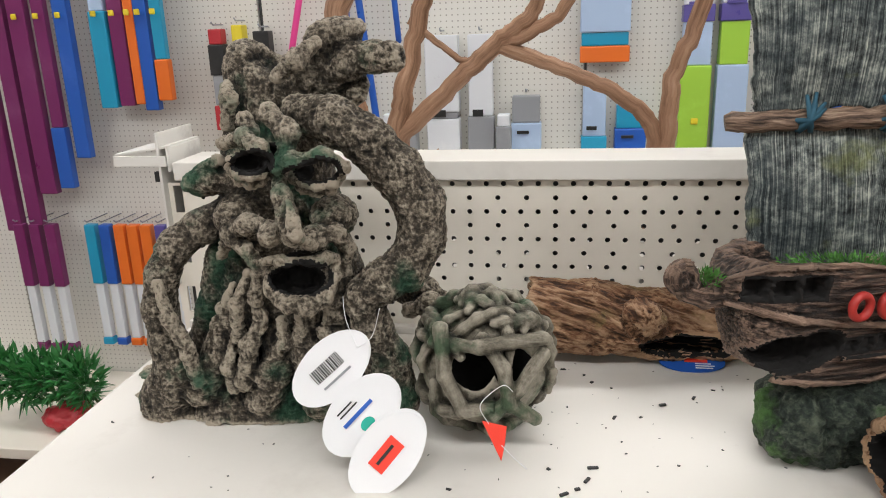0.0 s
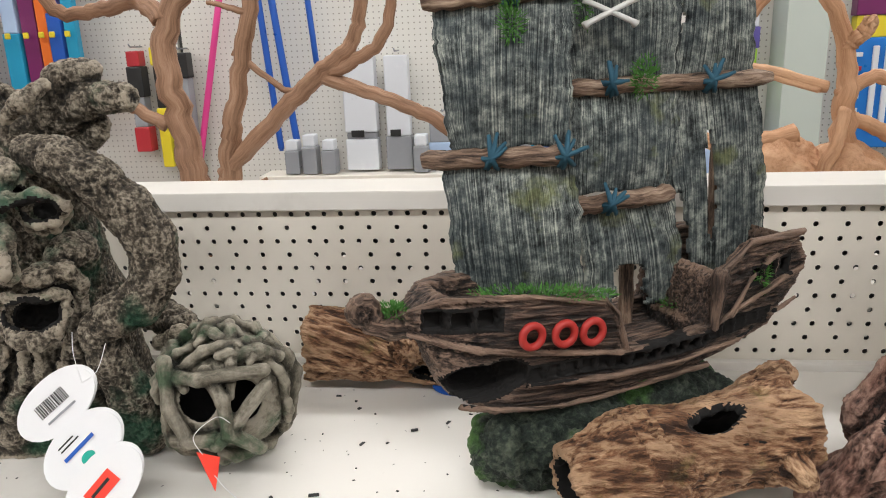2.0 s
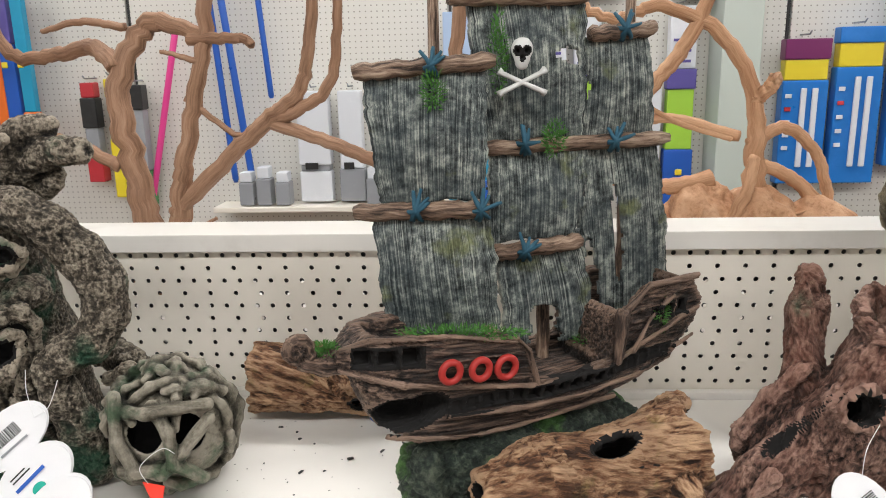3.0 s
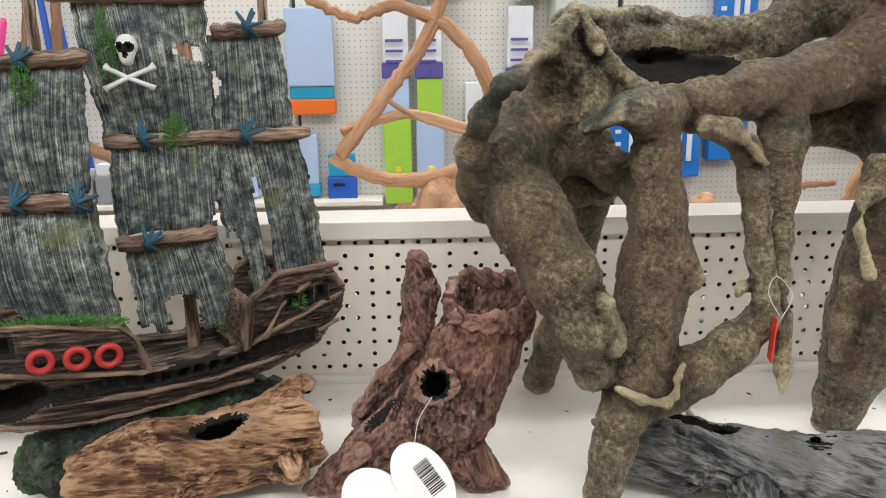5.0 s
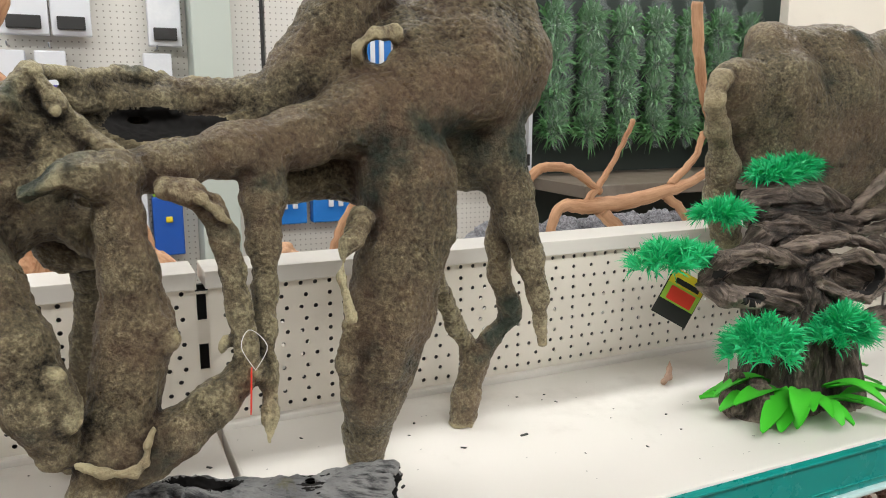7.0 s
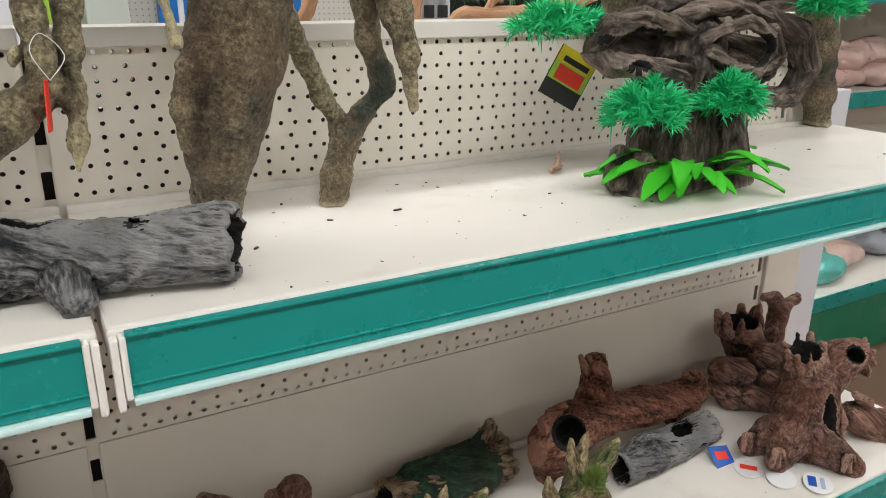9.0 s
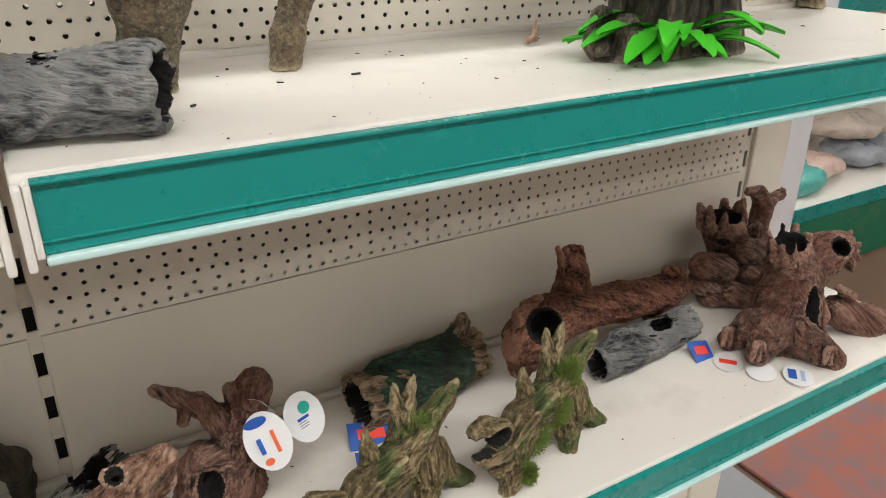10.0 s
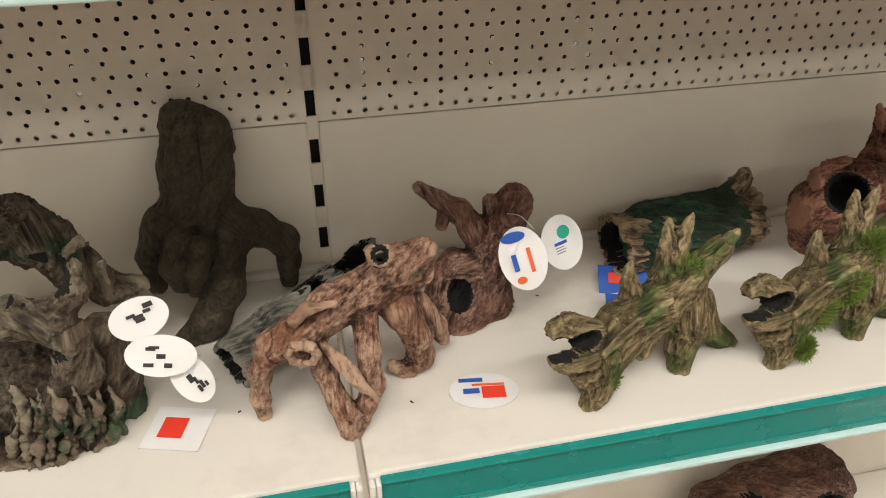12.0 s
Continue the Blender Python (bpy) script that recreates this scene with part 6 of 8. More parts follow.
c.limb([(0.428, -0.055, 0.856), (0.414, -0.062, 0.826), (0.415, -0.068, 0.798)], [0.0164, 0.0124, 0.0095], .010)
c.limb([(0.444, -0.080, 0.848), (0.436, -0.088, 0.830), (0.438, -0.090, 0.810)], [0.0141, 0.0121, 0.0077], .008)
c.limb([(0.460, -0.085, 0.843), (0.453, -0.090, 0.823), (0.450, -0.090, 0.802)], [0.0131, 0.0122, 0.0072], .008)
c.floor(LOW + .0005)
ob = c.skin("hand_root_ornament", HAND, None, (((60, 60, 60), .0012), ((220, 220, 220), -.0007), ((500, 500, 500), .0004)), origin=(.46, -.06, LOW), erode=.0008, stretch=.7)
tagged(ob, "dark olive resin root standing like a claw", "aquarium ornament")

c = Carving((.22, -.28, .745), (.46, -.06, .96), 0.0017)
c.limb([(0.268, -0.140, 0.864), (0.301, -0.130, 0.904), (0.335, -0.130, 0.910), (0.354, -0.130, 0.892), (0.372, -0.130, 0.862), (0.387, -0.125, 0.839), (0.413, -0.120, 0.838)], [0.0261, 0.0240, 0.0216, 0.0203, 0.0164, 0.0113, 0.0067], .012)
c.limb([(0.372, -0.155, 0.894), (0.388, -0.160, 0.908), (0.397, -0.155, 0.891), (0.396, -0.150, 0.861)], [0.0051, 0.0051, 0.0052, 0.0045], .004)
c.lump((0.390, -0.170, 0.891), (0.0110, 0.0300, 0.0093), .004, 0, True)
c.limb([(0.308, -0.190, 0.873), (0.340, -0.200, 0.872), (0.365, -0.200, 0.865), (0.382, -0.190, 0.881), (0.381, -0.170, 0.892)], [0.0162, 0.0137, 0.0131, 0.0107, 0.0067], .008)
c.limb([(0.355, -0.200, 0.872), (0.374, -0.205, 0.852), (0.372, -0.200, 0.815), (0.353, -0.195, 0.778)], [0.0081, 0.0132, 0.0147, 0.0179], .010)
c.limb([(0.387, -0.170, 0.827), (0.386, -0.170, 0.786), (0.386, -0.175, 0.752)], [0.0161, 0.0204, 0.0218], .012)
c.lump((0.331, -0.195, 0.739), (0.0506, 0.0450, 0.0322), .016, 0, False)
c.lump((0.281, -0.180, 0.767), (0.0451, 0.0500, 0.0496), .016, 0, False)
c.lump((0.323, -0.150, 0.793), (0.0511, 0.0400, 0.0465), .020, 0, False)
c.lump((0.358, -0.200, 0.891), (0.0184, 0.0400, 0.0064), .004, 1, True)
c.lump((0.356, -0.220, 0.846), (0.0138, 0.0280, 0.0089), .006, 1, True)
c.limb([(0.314, -0.218, 0.765), (0.327, -0.224, 0.792), (0.323, -0.214, 0.800)], [0.0039, 0.0034, 0.0030], .004)
c.limb([(0.313, -0.220, 0.750), (0.320, -0.226, 0.780), (0.326, -0.216, 0.785)], [0.0039, 0.0034, 0.0030], .004)
c.limb([(0.328, -0.221, 0.789), (0.337, -0.227, 0.816), (0.331, -0.217, 0.824)], [0.0038, 0.0033, 0.0029], .004)
c.limb([(0.320, -0.223, 0.749), (0.332, -0.229, 0.777), (0.334, -0.219, 0.783)], [0.0039, 0.0034, 0.0030], .004)
c.limb([(0.330, -0.225, 0.772), (0.336, -0.231, 0.801), (0.338, -0.221, 0.807)], [0.0039, 0.0033, 0.0029], .004)
c.limb([(0.336, -0.226, 0.781), (0.348, -0.232, 0.808), (0.342, -0.222, 0.816)], [0.0038, 0.0033, 0.0029], .004)
c.limb([(0.331, -0.228, 0.747), (0.339, -0.234, 0.777), (0.345, -0.224, 0.782)], [0.0039, 0.0034, 0.0030], .004)
c.limb([(0.346, -0.229, 0.791), (0.353, -0.235, 0.818), (0.349, -0.225, 0.825)], [0.0038, 0.0032, 0.0029], .004)
c.limb([(0.342, -0.231, 0.764), (0.354, -0.237, 0.791), (0.353, -0.227, 0.798)], [0.0039, 0.0033, 0.0029], .004)
c.limb([(0.345, -0.231, 0.762), (0.350, -0.237, 0.791), (0.356, -0.227, 0.796)], [0.0039, 0.0033, 0.0029], .004)
c.limb([(0.355, -0.230, 0.789), (0.365, -0.236, 0.816), (0.358, -0.226, 0.824)], [0.0038, 0.0033, 0.0029], .004)
c.limb([(0.346, -0.228, 0.744), (0.356, -0.234, 0.773), (0.361, -0.224, 0.778)], [0.0040, 0.0034, 0.0030], .004)
c.limb([(0.358, -0.226, 0.776), (0.363, -0.232, 0.804), (0.363, -0.222, 0.811)], [0.0039, 0.0033, 0.0029], .004)
c.limb([(0.358, -0.225, 0.767), (0.370, -0.231, 0.794), (0.365, -0.221, 0.802)], [0.0039, 0.0034, 0.0030], .004)
c.limb([(0.355, -0.223, 0.740), (0.361, -0.229, 0.770), (0.368, -0.219, 0.775)], [0.0040, 0.0034, 0.0030], .004)
c.limb([(0.368, -0.221, 0.780), (0.375, -0.227, 0.808), (0.370, -0.217, 0.816)], [0.0039, 0.0033, 0.0029], .004)
c.limb([(0.361, -0.220, 0.739), (0.372, -0.226, 0.768), (0.373, -0.216, 0.775)], [0.0040, 0.0035, 0.0031], .004)
c.limb([(0.367, -0.218, 0.751), (0.371, -0.224, 0.781), (0.375, -0.214, 0.787)], [0.0040, 0.0034, 0.0030], .004)
c.limb([(0.374, -0.216, 0.767), (0.384, -0.222, 0.795), (0.377, -0.212, 0.803)], [0.0040, 0.0034, 0.0030], .004)
c.limb([(0.367, -0.215, 0.723), (0.375, -0.221, 0.753), (0.382, -0.211, 0.759)], [0.0041, 0.0036, 0.0031], .004)
c.limb([(0.380, -0.213, 0.764), (0.385, -0.219, 0.793), (0.383, -0.209, 0.800)], [0.0040, 0.0034, 0.0030], .004)
c.limb([(0.377, -0.212, 0.739), (0.389, -0.218, 0.768), (0.386, -0.208, 0.776)], [0.0041, 0.0035, 0.0031], .004)
c.limb([(0.378, -0.210, 0.726), (0.382, -0.216, 0.757), (0.389, -0.206, 0.763)], [0.0042, 0.0036, 0.0032], .004)
c.limb([(0.389, -0.208, 0.762), (0.397, -0.214, 0.790), (0.390, -0.204, 0.799)], [0.0041, 0.0035, 0.0031], .004)
c.limb([(0.382, -0.207, 0.713), (0.391, -0.213, 0.744), (0.395, -0.203, 0.751)], [0.0042, 0.0036, 0.0032], .004)
c.limb([(0.391, -0.205, 0.741), (0.394, -0.211, 0.771), (0.397, -0.201, 0.778)], [0.0042, 0.0036, 0.0031], .004)
c.floor(LOW + .0005)
ob = c.skin("rock_root_ornament", [MIXED, HOLLOW_SHADE], None, (((60, 60, 60), .003), ((170, 170, 170), -.0018), ((420, 420, 420), .0008)), origin=(.34, -.18, LOW), stretch=.7, erode=.0015)
tagged(ob, "brown and green resin root cave with a hollow", "aquarium ornament")

log_ornament("log_ornament", (.478, -.175, .778), (.622, -.062, .802), .025, .019, DARKL, "dark grey bark log leaning on the shelf", seed=51)

c = Carving((.47, -.28, .745), (.72, -.12, .93), 0.0014)
c.limb([(0.645, -0.170, 0.867), (0.622, -0.178, 0.859), (0.594, -0.188, 0.849), (0.566, -0.198, 0.843), (0.541, -0.205, 0.827), (0.522, -0.208, 0.820)], [0.0140, 0.0185, 0.0173, 0.0170, 0.0170, 0.0142], .008)
c.limb([(0.642, -0.172, 0.849), (0.616, -0.180, 0.836), (0.591, -0.190, 0.833)], [0.0123, 0.0113, 0.0092], .008)
c.limb([(0.518, -0.208, 0.822), (0.505, -0.210, 0.797), (0.502, -0.212, 0.772), (0.504, -0.214, 0.750)], [0.0120, 0.0090, 0.0078, 0.0065], .006)
c.limb([(0.536, -0.215, 0.847), (0.548, -0.220, 0.862), (0.567, -0.222, 0.863)], [0.0052, 0.0051, 0.0043], .005)
c.limb([(0.545, -0.210, 0.819), (0.555, -0.222, 0.797), (0.563, -0.238, 0.777), (0.571, -0.246, 0.764), (0.572, -0.252, 0.749)], [0.0116, 0.0090, 0.0090, 0.0117, 0.0068], .006)
c.limb([(0.590, -0.200, 0.832), (0.592, -0.215, 0.808), (0.592, -0.228, 0.783), (0.580, -0.243, 0.766)], [0.0118, 0.0100, 0.0092, 0.0091], .006)
c.limb([(0.556, -0.222, 0.825), (0.574, -0.238, 0.808), (0.593, -0.250, 0.786)], [0.0048, 0.0061, 0.0027], .003)
c.limb([(0.621, -0.188, 0.826), (0.637, -0.185, 0.794), (0.640, -0.185, 0.768), (0.628, -0.186, 0.754), (0.614, -0.188, 0.764)], [0.0159, 0.0126, 0.0109, 0.0080, 0.0059], .008)
c.limb([(0.638, -0.178, 0.819), (0.656, -0.170, 0.788), (0.664, -0.168, 0.769)], [0.0125, 0.0100, 0.0071], .006)
c.limb([(0.615, -0.200, 0.887), (0.613, -0.200, 0.882)], [0.0035, 0.0035], .003)
c.limb([(0.551, -0.232, 0.825), (0.547, -0.232, 0.819)], [0.0030, 0.0030], .004)
c.limb([(0.613, -0.200, 0.882), (0.607, -0.200, 0.881)], [0.0035, 0.0035], .003)
c.limb([(0.547, -0.232, 0.819), (0.539, -0.232, 0.818)], [0.0030, 0.0030], .004)
c.limb([(0.607, -0.200, 0.881), (0.601, -0.200, 0.884)], [0.0035, 0.0035], .003)
c.limb([(0.539, -0.232, 0.818), (0.531, -0.232, 0.822)], [0.0030, 0.0030], .004)
c.limb([(0.601, -0.200, 0.884), (0.599, -0.200, 0.889)], [0.0035, 0.0035], .003)
c.limb([(0.531, -0.232, 0.822), (0.529, -0.232, 0.830)], [0.0030, 0.0030], .004)
c.limb([(0.599, -0.200, 0.889), (0.601, -0.200, 0.893)], [0.0035, 0.0035], .003)
c.limb([(0.529, -0.232, 0.830), (0.533, -0.232, 0.836)], [0.0030, 0.0030], .004)
c.limb([(0.601, -0.200, 0.893), (0.607, -0.200, 0.894)], [0.0035, 0.0035], .003)
c.limb([(0.533, -0.232, 0.836), (0.541, -0.232, 0.837)], [0.0030, 0.0030], .004)
c.limb([(0.607, -0.200, 0.894), (0.613, -0.200, 0.892)], [0.0035, 0.0035], .003)
c.limb([(0.541, -0.232, 0.837), (0.548, -0.232, 0.833)], [0.0030, 0.0030], .004)
c.limb([(0.613, -0.200, 0.892), (0.615, -0.200, 0.887)], [0.0035, 0.0035], .003)
c.limb([(0.548, -0.232, 0.833), (0.551, -0.232, 0.825)], [0.0030, 0.0030], .004)
c.limb([(0.605, -0.220, 0.907), (0.609, -0.180, 0.867)], [0.0037, 0.0041], .002, 1, True)
c.floor(LOW + .0005)
ob = c.skin("driftwood_ornament", [PINK, HOLLOW_SHADE], None, (((90, 90, 90), .0014), ((240, 240, 240), -.0008), ((520, 520, 520), .0004)), origin=(.59, -.2, LOW), erode=.0006, stretch=.5)
tagged(ob, "red-brown resin driftwood arch on several legs", "aquarium ornament")

c = Carving((.62, -.19, .745), (.79, -.05, .93), 0.0014)
c.limb([(0.6570, -0.100, 0.8890), (0.6740, -0.100, 0.8740), (0.6940, -0.102, 0.8610), (0.7080, -0.105, 0.8400), (0.7200, -0.108, 0.8220)], [0.0066, 0.0085, 0.0113, 0.0142, 0.0159], 0.004)
c.limb([(0.6810, -0.100, 0.8660), (0.6770, -0.105, 0.8510)], [0.0081, 0.0063], 0.004)
c.limb([(0.7460, -0.100, 0.8610), (0.7380, -0.100, 0.8430), (0.7220, -0.110, 0.8230), (0.7170, -0.115, 0.8010), (0.7050, -0.120, 0.7730), (0.6880, -0.125, 0.7500)], [0.0192, 0.0196, 0.0212, 0.0229, 0.0249, 0.0240], 0.006)
c.limb([(0.7250, -0.100, 0.8650), (0.7310, -0.100, 0.8510)], [0.0088, 0.0116], 0.004)
c.limb([(0.7100, -0.120, 0.8060), (0.6860, -0.118, 0.8150), (0.6710, -0.120, 0.8070), (0.6680, -0.130, 0.7850), (0.6610, -0.130, 0.7420)], [0.0174, 0.0144, 0.0131, 0.0147, 0.0141], 0.005)
c.limb([(0.7290, -0.110, 0.7940), (0.7280, -0.120, 0.7660), (0.7110, -0.125, 0.7470)], [0.0138, 0.0155, 0.0143], 0.005)
c.lump((0.6860, -0.135, 0.7900), (0.0106, 0.0140, 0.0146), 0.003, 1, True)
c.floor(LOW + .0005)
ob = c.skin("branch_ornament", [STUMP, HOLLOW_SHADE], None, (((90, 90, 90), .0018), ((260, 260, 260), -.0010), ((520, 520, 520), -.0005)), origin=(.70, -.11, LOW), stretch=.5, erode=.001)
tagged(ob, "dark red-brown resin branch with stubby arms", "aquarium ornament")

c = Carving((.73, -.30, .745), (.97, -.14, .92), 0.0012)
c.limb([(0.7750, -0.245, 0.7820), (0.8030, -0.235, 0.8100), (0.8350, -0.225, 0.8180), (0.8710, -0.210, 0.8330), (0.9060, -0.195, 0.8470), (0.9230, -0.190, 0.8590)], [0.0223, 0.0220, 0.0208, 0.0157, 0.0099, 0.0039], 0.005)
c.limb([(0.7810, -0.250, 0.7970), (0.7750, -0.258, 0.7670), (0.7660, -0.262, 0.7480)], [0.0154, 0.0113, 0.0088], 0.005)
c.limb([(0.7670, -0.245, 0.8160), (0.7470, -0.250, 0.8310), (0.7290, -0.250, 0.8290), (0.7240, -0.250, 0.8270)], [0.0149, 0.0121, 0.0078, 0.0036], 0.004)
c.limb([(0.7650, -0.255, 0.8000), (0.7440, -0.258, 0.8020), (0.7290, -0.258, 0.8090)], [0.0114, 0.0087, 0.0055], 0.004)
c.lump((0.7440, -0.262, 0.8190), (0.0267, 0.0200, 0.0103), 0.003, 1, True, (0, -8, 0))
c.limb([(0.8130, -0.225, 0.8180), (0.8120, -0.220, 0.8400), (0.8110, -0.215, 0.8600)], [0.0142, 0.0088, 0.0031], 0.004)
c.limb([(0.8460, -0.215, 0.8270), (0.8510, -0.205, 0.8570), (0.8490, -0.200, 0.8880)], [0.0143, 0.0095, 0.0030], 0.004)
c.limb([(0.8530, -0.210, 0.8410), (0.8600, -0.205, 0.8670), (0.8700, -0.200, 0.8890)], [0.0116, 0.0075, 0.0024], 0.004)
c.limb([(0.8690, -0.215, 0.8210), (0.8720, -0.225, 0.7940), (0.8650, -0.230, 0.7730), (0.8630, -0.235, 0.7540)], [0.0173, 0.0165, 0.0126, 0.0101], 0.005)
c.limb([(0.8850, -0.210, 0.8060), (0.8960, -0.212, 0.7770), (0.9130, -0.212, 0.7620), (0.9250, -0.212, 0.7530)], [0.0151, 0.0129, 0.0103, 0.0090], 0.005)
c.limb([(0.8310, -0.225, 0.7930), (0.8240, -0.235, 0.7770)], [0.0134, 0.0061], 0.005)
c.limb([(0.8620, -0.228, 0.8250), (0.8860, -0.214, 0.8480), (0.9050, -0.205, 0.8560)], [0.0039, 0.0045, 0.0026], 0.003)
c.limb([(0.7750, -0.262, 0.8090), (0.8070, -0.250, 0.8260), (0.8390, -0.240, 0.8340)], [0.0038, 0.0044, 0.0032], 0.003)
c.floor(LOW + .0005)
ob = c.skin("mossy_branch_ornament", [STRAW, HOLLOW_SHADE], None, (((160, 160, 160), .0012), ((330, 330, 330), -.0010), ((560, 560, 560), -.0005)), origin=(.85, -.21, LOW), erode=.0006, stretch=.25)
tagged(ob, "straw-brown resin branch with a black hollow and moss", "aquarium ornament", "mossy branches")
mossy = ob
other = copy_thing(mossy, pose(.85 + .183, -.21 + .008, LOW, 0, 0, -3))
tagged(other, "straw-brown resin branch with thick green moss", "aquarium ornament", "mossy branches")
FLOCK = painted("olive_flock", (0.14, 0.21, 0.035), 0.9, (0.08, 0.12, 0.02), 0.7)
for dx, amt, own in ((0, .5, mossy), (.183, 1.0, other)):
    for i, (p, sp) in enumerate((((.80, -.248, .80), (.020, .006, .020)), ((.835, -.238, .815), (.020, .008, .020)), ((.862, -.222, .842), (.016, .008, .022)), ((.885, -.222, .79), (.010, .006, .014)), ((.785, -.262, .775), (.008, .006, .012)))):
        blades("moss_patch", (p[0] + dx, p[1] + .004, p[2]), sp, int(1400 * amt), .0055, .0005, FLOCK, own, 120 + i, label="green flocked moss")

log_ornament("log_ornament", (.862, -.082, .787), (1.035, -.062, .790), .034, .030, BARKB, "rough bark log with a dark green mossy sleeve", [((.135, .0, .03), (.150, .0, .052), .011)], seed=71, bark=.005)
bark_log = bpy.data.objects["log_ornament.004"]
SLEEVE = resin("deep_green_moss", (0.004, 0.010, 0.007), (0.012, 0.042, 0.026), (0.05, 0.13, 0.06), scale=90, moss=(0.02, 0.20, 0.03), cover=0.62, depth=0.002, second=(0.03, 0.03, 0.015), patch_size=40)
c = Carving((.88, -.13, .745), (1.02, -.02, .86), 0.0014)
c.limb([(.906, -.078, .793), (.950, -.074, .791), (.988, -.070, .793)], [.0355, .0345, .0345], .004)
c.limb([(.985, -.070, .812), (1.002, -.066, .832)], [.016, .009], .008)
c.floor(LOW + .002)
c.skin("moss_sleeve", SLEEVE, bark_log, (((70, 70, 70), .003), ((190, 190, 190), -.0016), ((420, 420, 420), .0008)), "dark green mossy sleeve", seed=77, erode=.001)
c = Carving((1.04, -.18, .745), (1.37, -.02, .94), 0.0016)
c.limb([(1.0700, -0.120, 0.8240), (1.1010, -0.115, 0.8410), (1.1630, -0.100, 0.8320), (1.2440, -0.090, 0.8160), (1.3300, -0.080, 0.8020), (1.3740, -0.075, 0.8050)], [0.0340, 0.0310, 0.0262, 0.0262, 0.0245, 0.0200], 0.008)
c.limb([(1.0730, -0.110, 0.8260), (1.0650, -0.115, 0.8040), (1.0620, -0.115, 0.7860)], [0.0248, 0.0221, 0.0144], 0.006)
c.limb([(1.1570, -0.090, 0.8510), (1.1640, -0.080, 0.8750), (1.1590, -0.080, 0.8940)], [0.0268, 0.0194, 0.0189], 0.006)
c.limb([(1.1420, -0.085, 0.8950), (1.1330, -0.085, 0.9150)], [0.0067, 0.0044], 0.003)
c.limb([(1.1500, -0.085, 0.8940), (1.1450, -0.085, 0.9110)], [0.0068, 0.0044], 0.003)
c.limb([(1.1590, -0.085, 0.8920), (1.1580, -0.085, 0.9090)], [0.0068, 0.0045], 0.003)
c.limb([(1.1680, -0.085, 0.8910), (1.1690, -0.085, 0.9100)], [0.0068, 0.0045], 0.003)
c.limb([(1.3520, -0.080, 0.8130), (1.3310, -0.080, 0.8390)], [0.0146, 0.0053], 0.003)
c.limb([(1.3520, -0.080, 0.8130), (1.3470, -0.080, 0.8380)], [0.0146, 0.0053], 0.003)
c.limb([(1.3520, -0.080, 0.8130), (1.3650, -0.080, 0.8300)], [0.0146, 0.0054], 0.003)
c.limb([(1.3520, -0.080, 0.8130), (1.3770, -0.080, 0.8140)], [0.0146, 0.0055], 0.003)
c.limb([(1.0380, -0.130, 0.8640), (1.0590, -0.120, 0.8730), (1.0800, -0.120, 0.8790)], [0.0100, 0.0072, 0.0058], 0.004)
c.limb([(1.3270, -0.080, 0.7820), (1.3690, -0.060, 0.7380)], [0.0278, 0.0239], 0.006)
c.limb([(1.0530, -0.165, 0.8700), (1.0960, -0.115, 0.8360)], [0.0176, 0.0177], 0.002, 1, True)
c.floor(LOW + .0005)
ob = c.skin("log_ornament", [RUST, HOLLOW_SHADE], None, (((110, 110, 110), .0018), ((280, 280, 280), -.0011), ((520, 520, 520), -.0005)), origin=(1.2, -.09, LOW), seed=14, erode=.001)
tagged(ob, "rust-brown resin log with a round hole and a stub", "aquarium ornament", "log ornaments")
log_ornament("log_ornament", (1.155, -.145, .778), (1.325, -.135, .785), .024, .026, GREY, "small grey resin log with an open top", [], [((.11, -.004, .024), (.016, .010, .014))], seed=81)

c = Carving((1.30, -.29, .745), (1.62, -.10, .95), 0.0019)
c.limb([(1.442, -0.200, 0.765), (1.442, -0.195, 0.814), (1.438, -0.195, 0.857), (1.426, -0.195, 0.889)], [0.0492, 0.0423, 0.0341, 0.0276], .012)
c.limb([(1.461, -0.195, 0.880), (1.461, -0.195, 0.903)], [0.0104, 0.0059], .005)
c.limb([(1.443, -0.203, 0.881), (1.438, -0.206, 0.901)], [0.0102, 0.0058], .005)
c.limb([(1.417, -0.208, 0.885), (1.405, -0.212, 0.914)], [0.0100, 0.0056], .005)
c.limb([(1.395, -0.208, 0.890), (1.381, -0.212, 0.912)], [0.0099, 0.0056], .005)
c.limb([(1.384, -0.203, 0.895), (1.369, -0.205, 0.919)], [0.0099, 0.0055], .005)
c.limb([(1.388, -0.195, 0.897), (1.373, -0.195, 0.926)], [0.0100, 0.0056], .005)
c.limb([(1.406, -0.187, 0.896), (1.398, -0.184, 0.915)], [0.0101, 0.0057], .005)
c.limb([(1.430, -0.182, 0.892), (1.426, -0.178, 0.918)], [0.0103, 0.0058], .005)
c.limb([(1.453, -0.182, 0.887), (1.453, -0.178, 0.912)], [0.0104, 0.0059], .005)
c.limb([(1.465, -0.187, 0.882), (1.469, -0.185, 0.900)], [0.0105, 0.0060], .005)
c.limb([(1.408, -0.195, 0.936), (1.425, -0.195, 0.885)], [0.0198, 0.0175], .003, 1, True)
c.limb([(1.466, -0.195, 0.842), (1.509, -0.190, 0.864), (1.540, -0.190, 0.865)], [0.0302, 0.0292, 0.0265], .012)
c.limb([(1.538, -0.190, 0.864), (1.566, -0.190, 0.883)], [0.0171, 0.0063], .004)
c.limb([(1.538, -0.190, 0.864), (1.589, -0.181, 0.867)], [0.0171, 0.0064], .004)
c.limb([(1.538, -0.190, 0.864), (1.578, -0.199, 0.866)], [0.0171, 0.0063], .004)
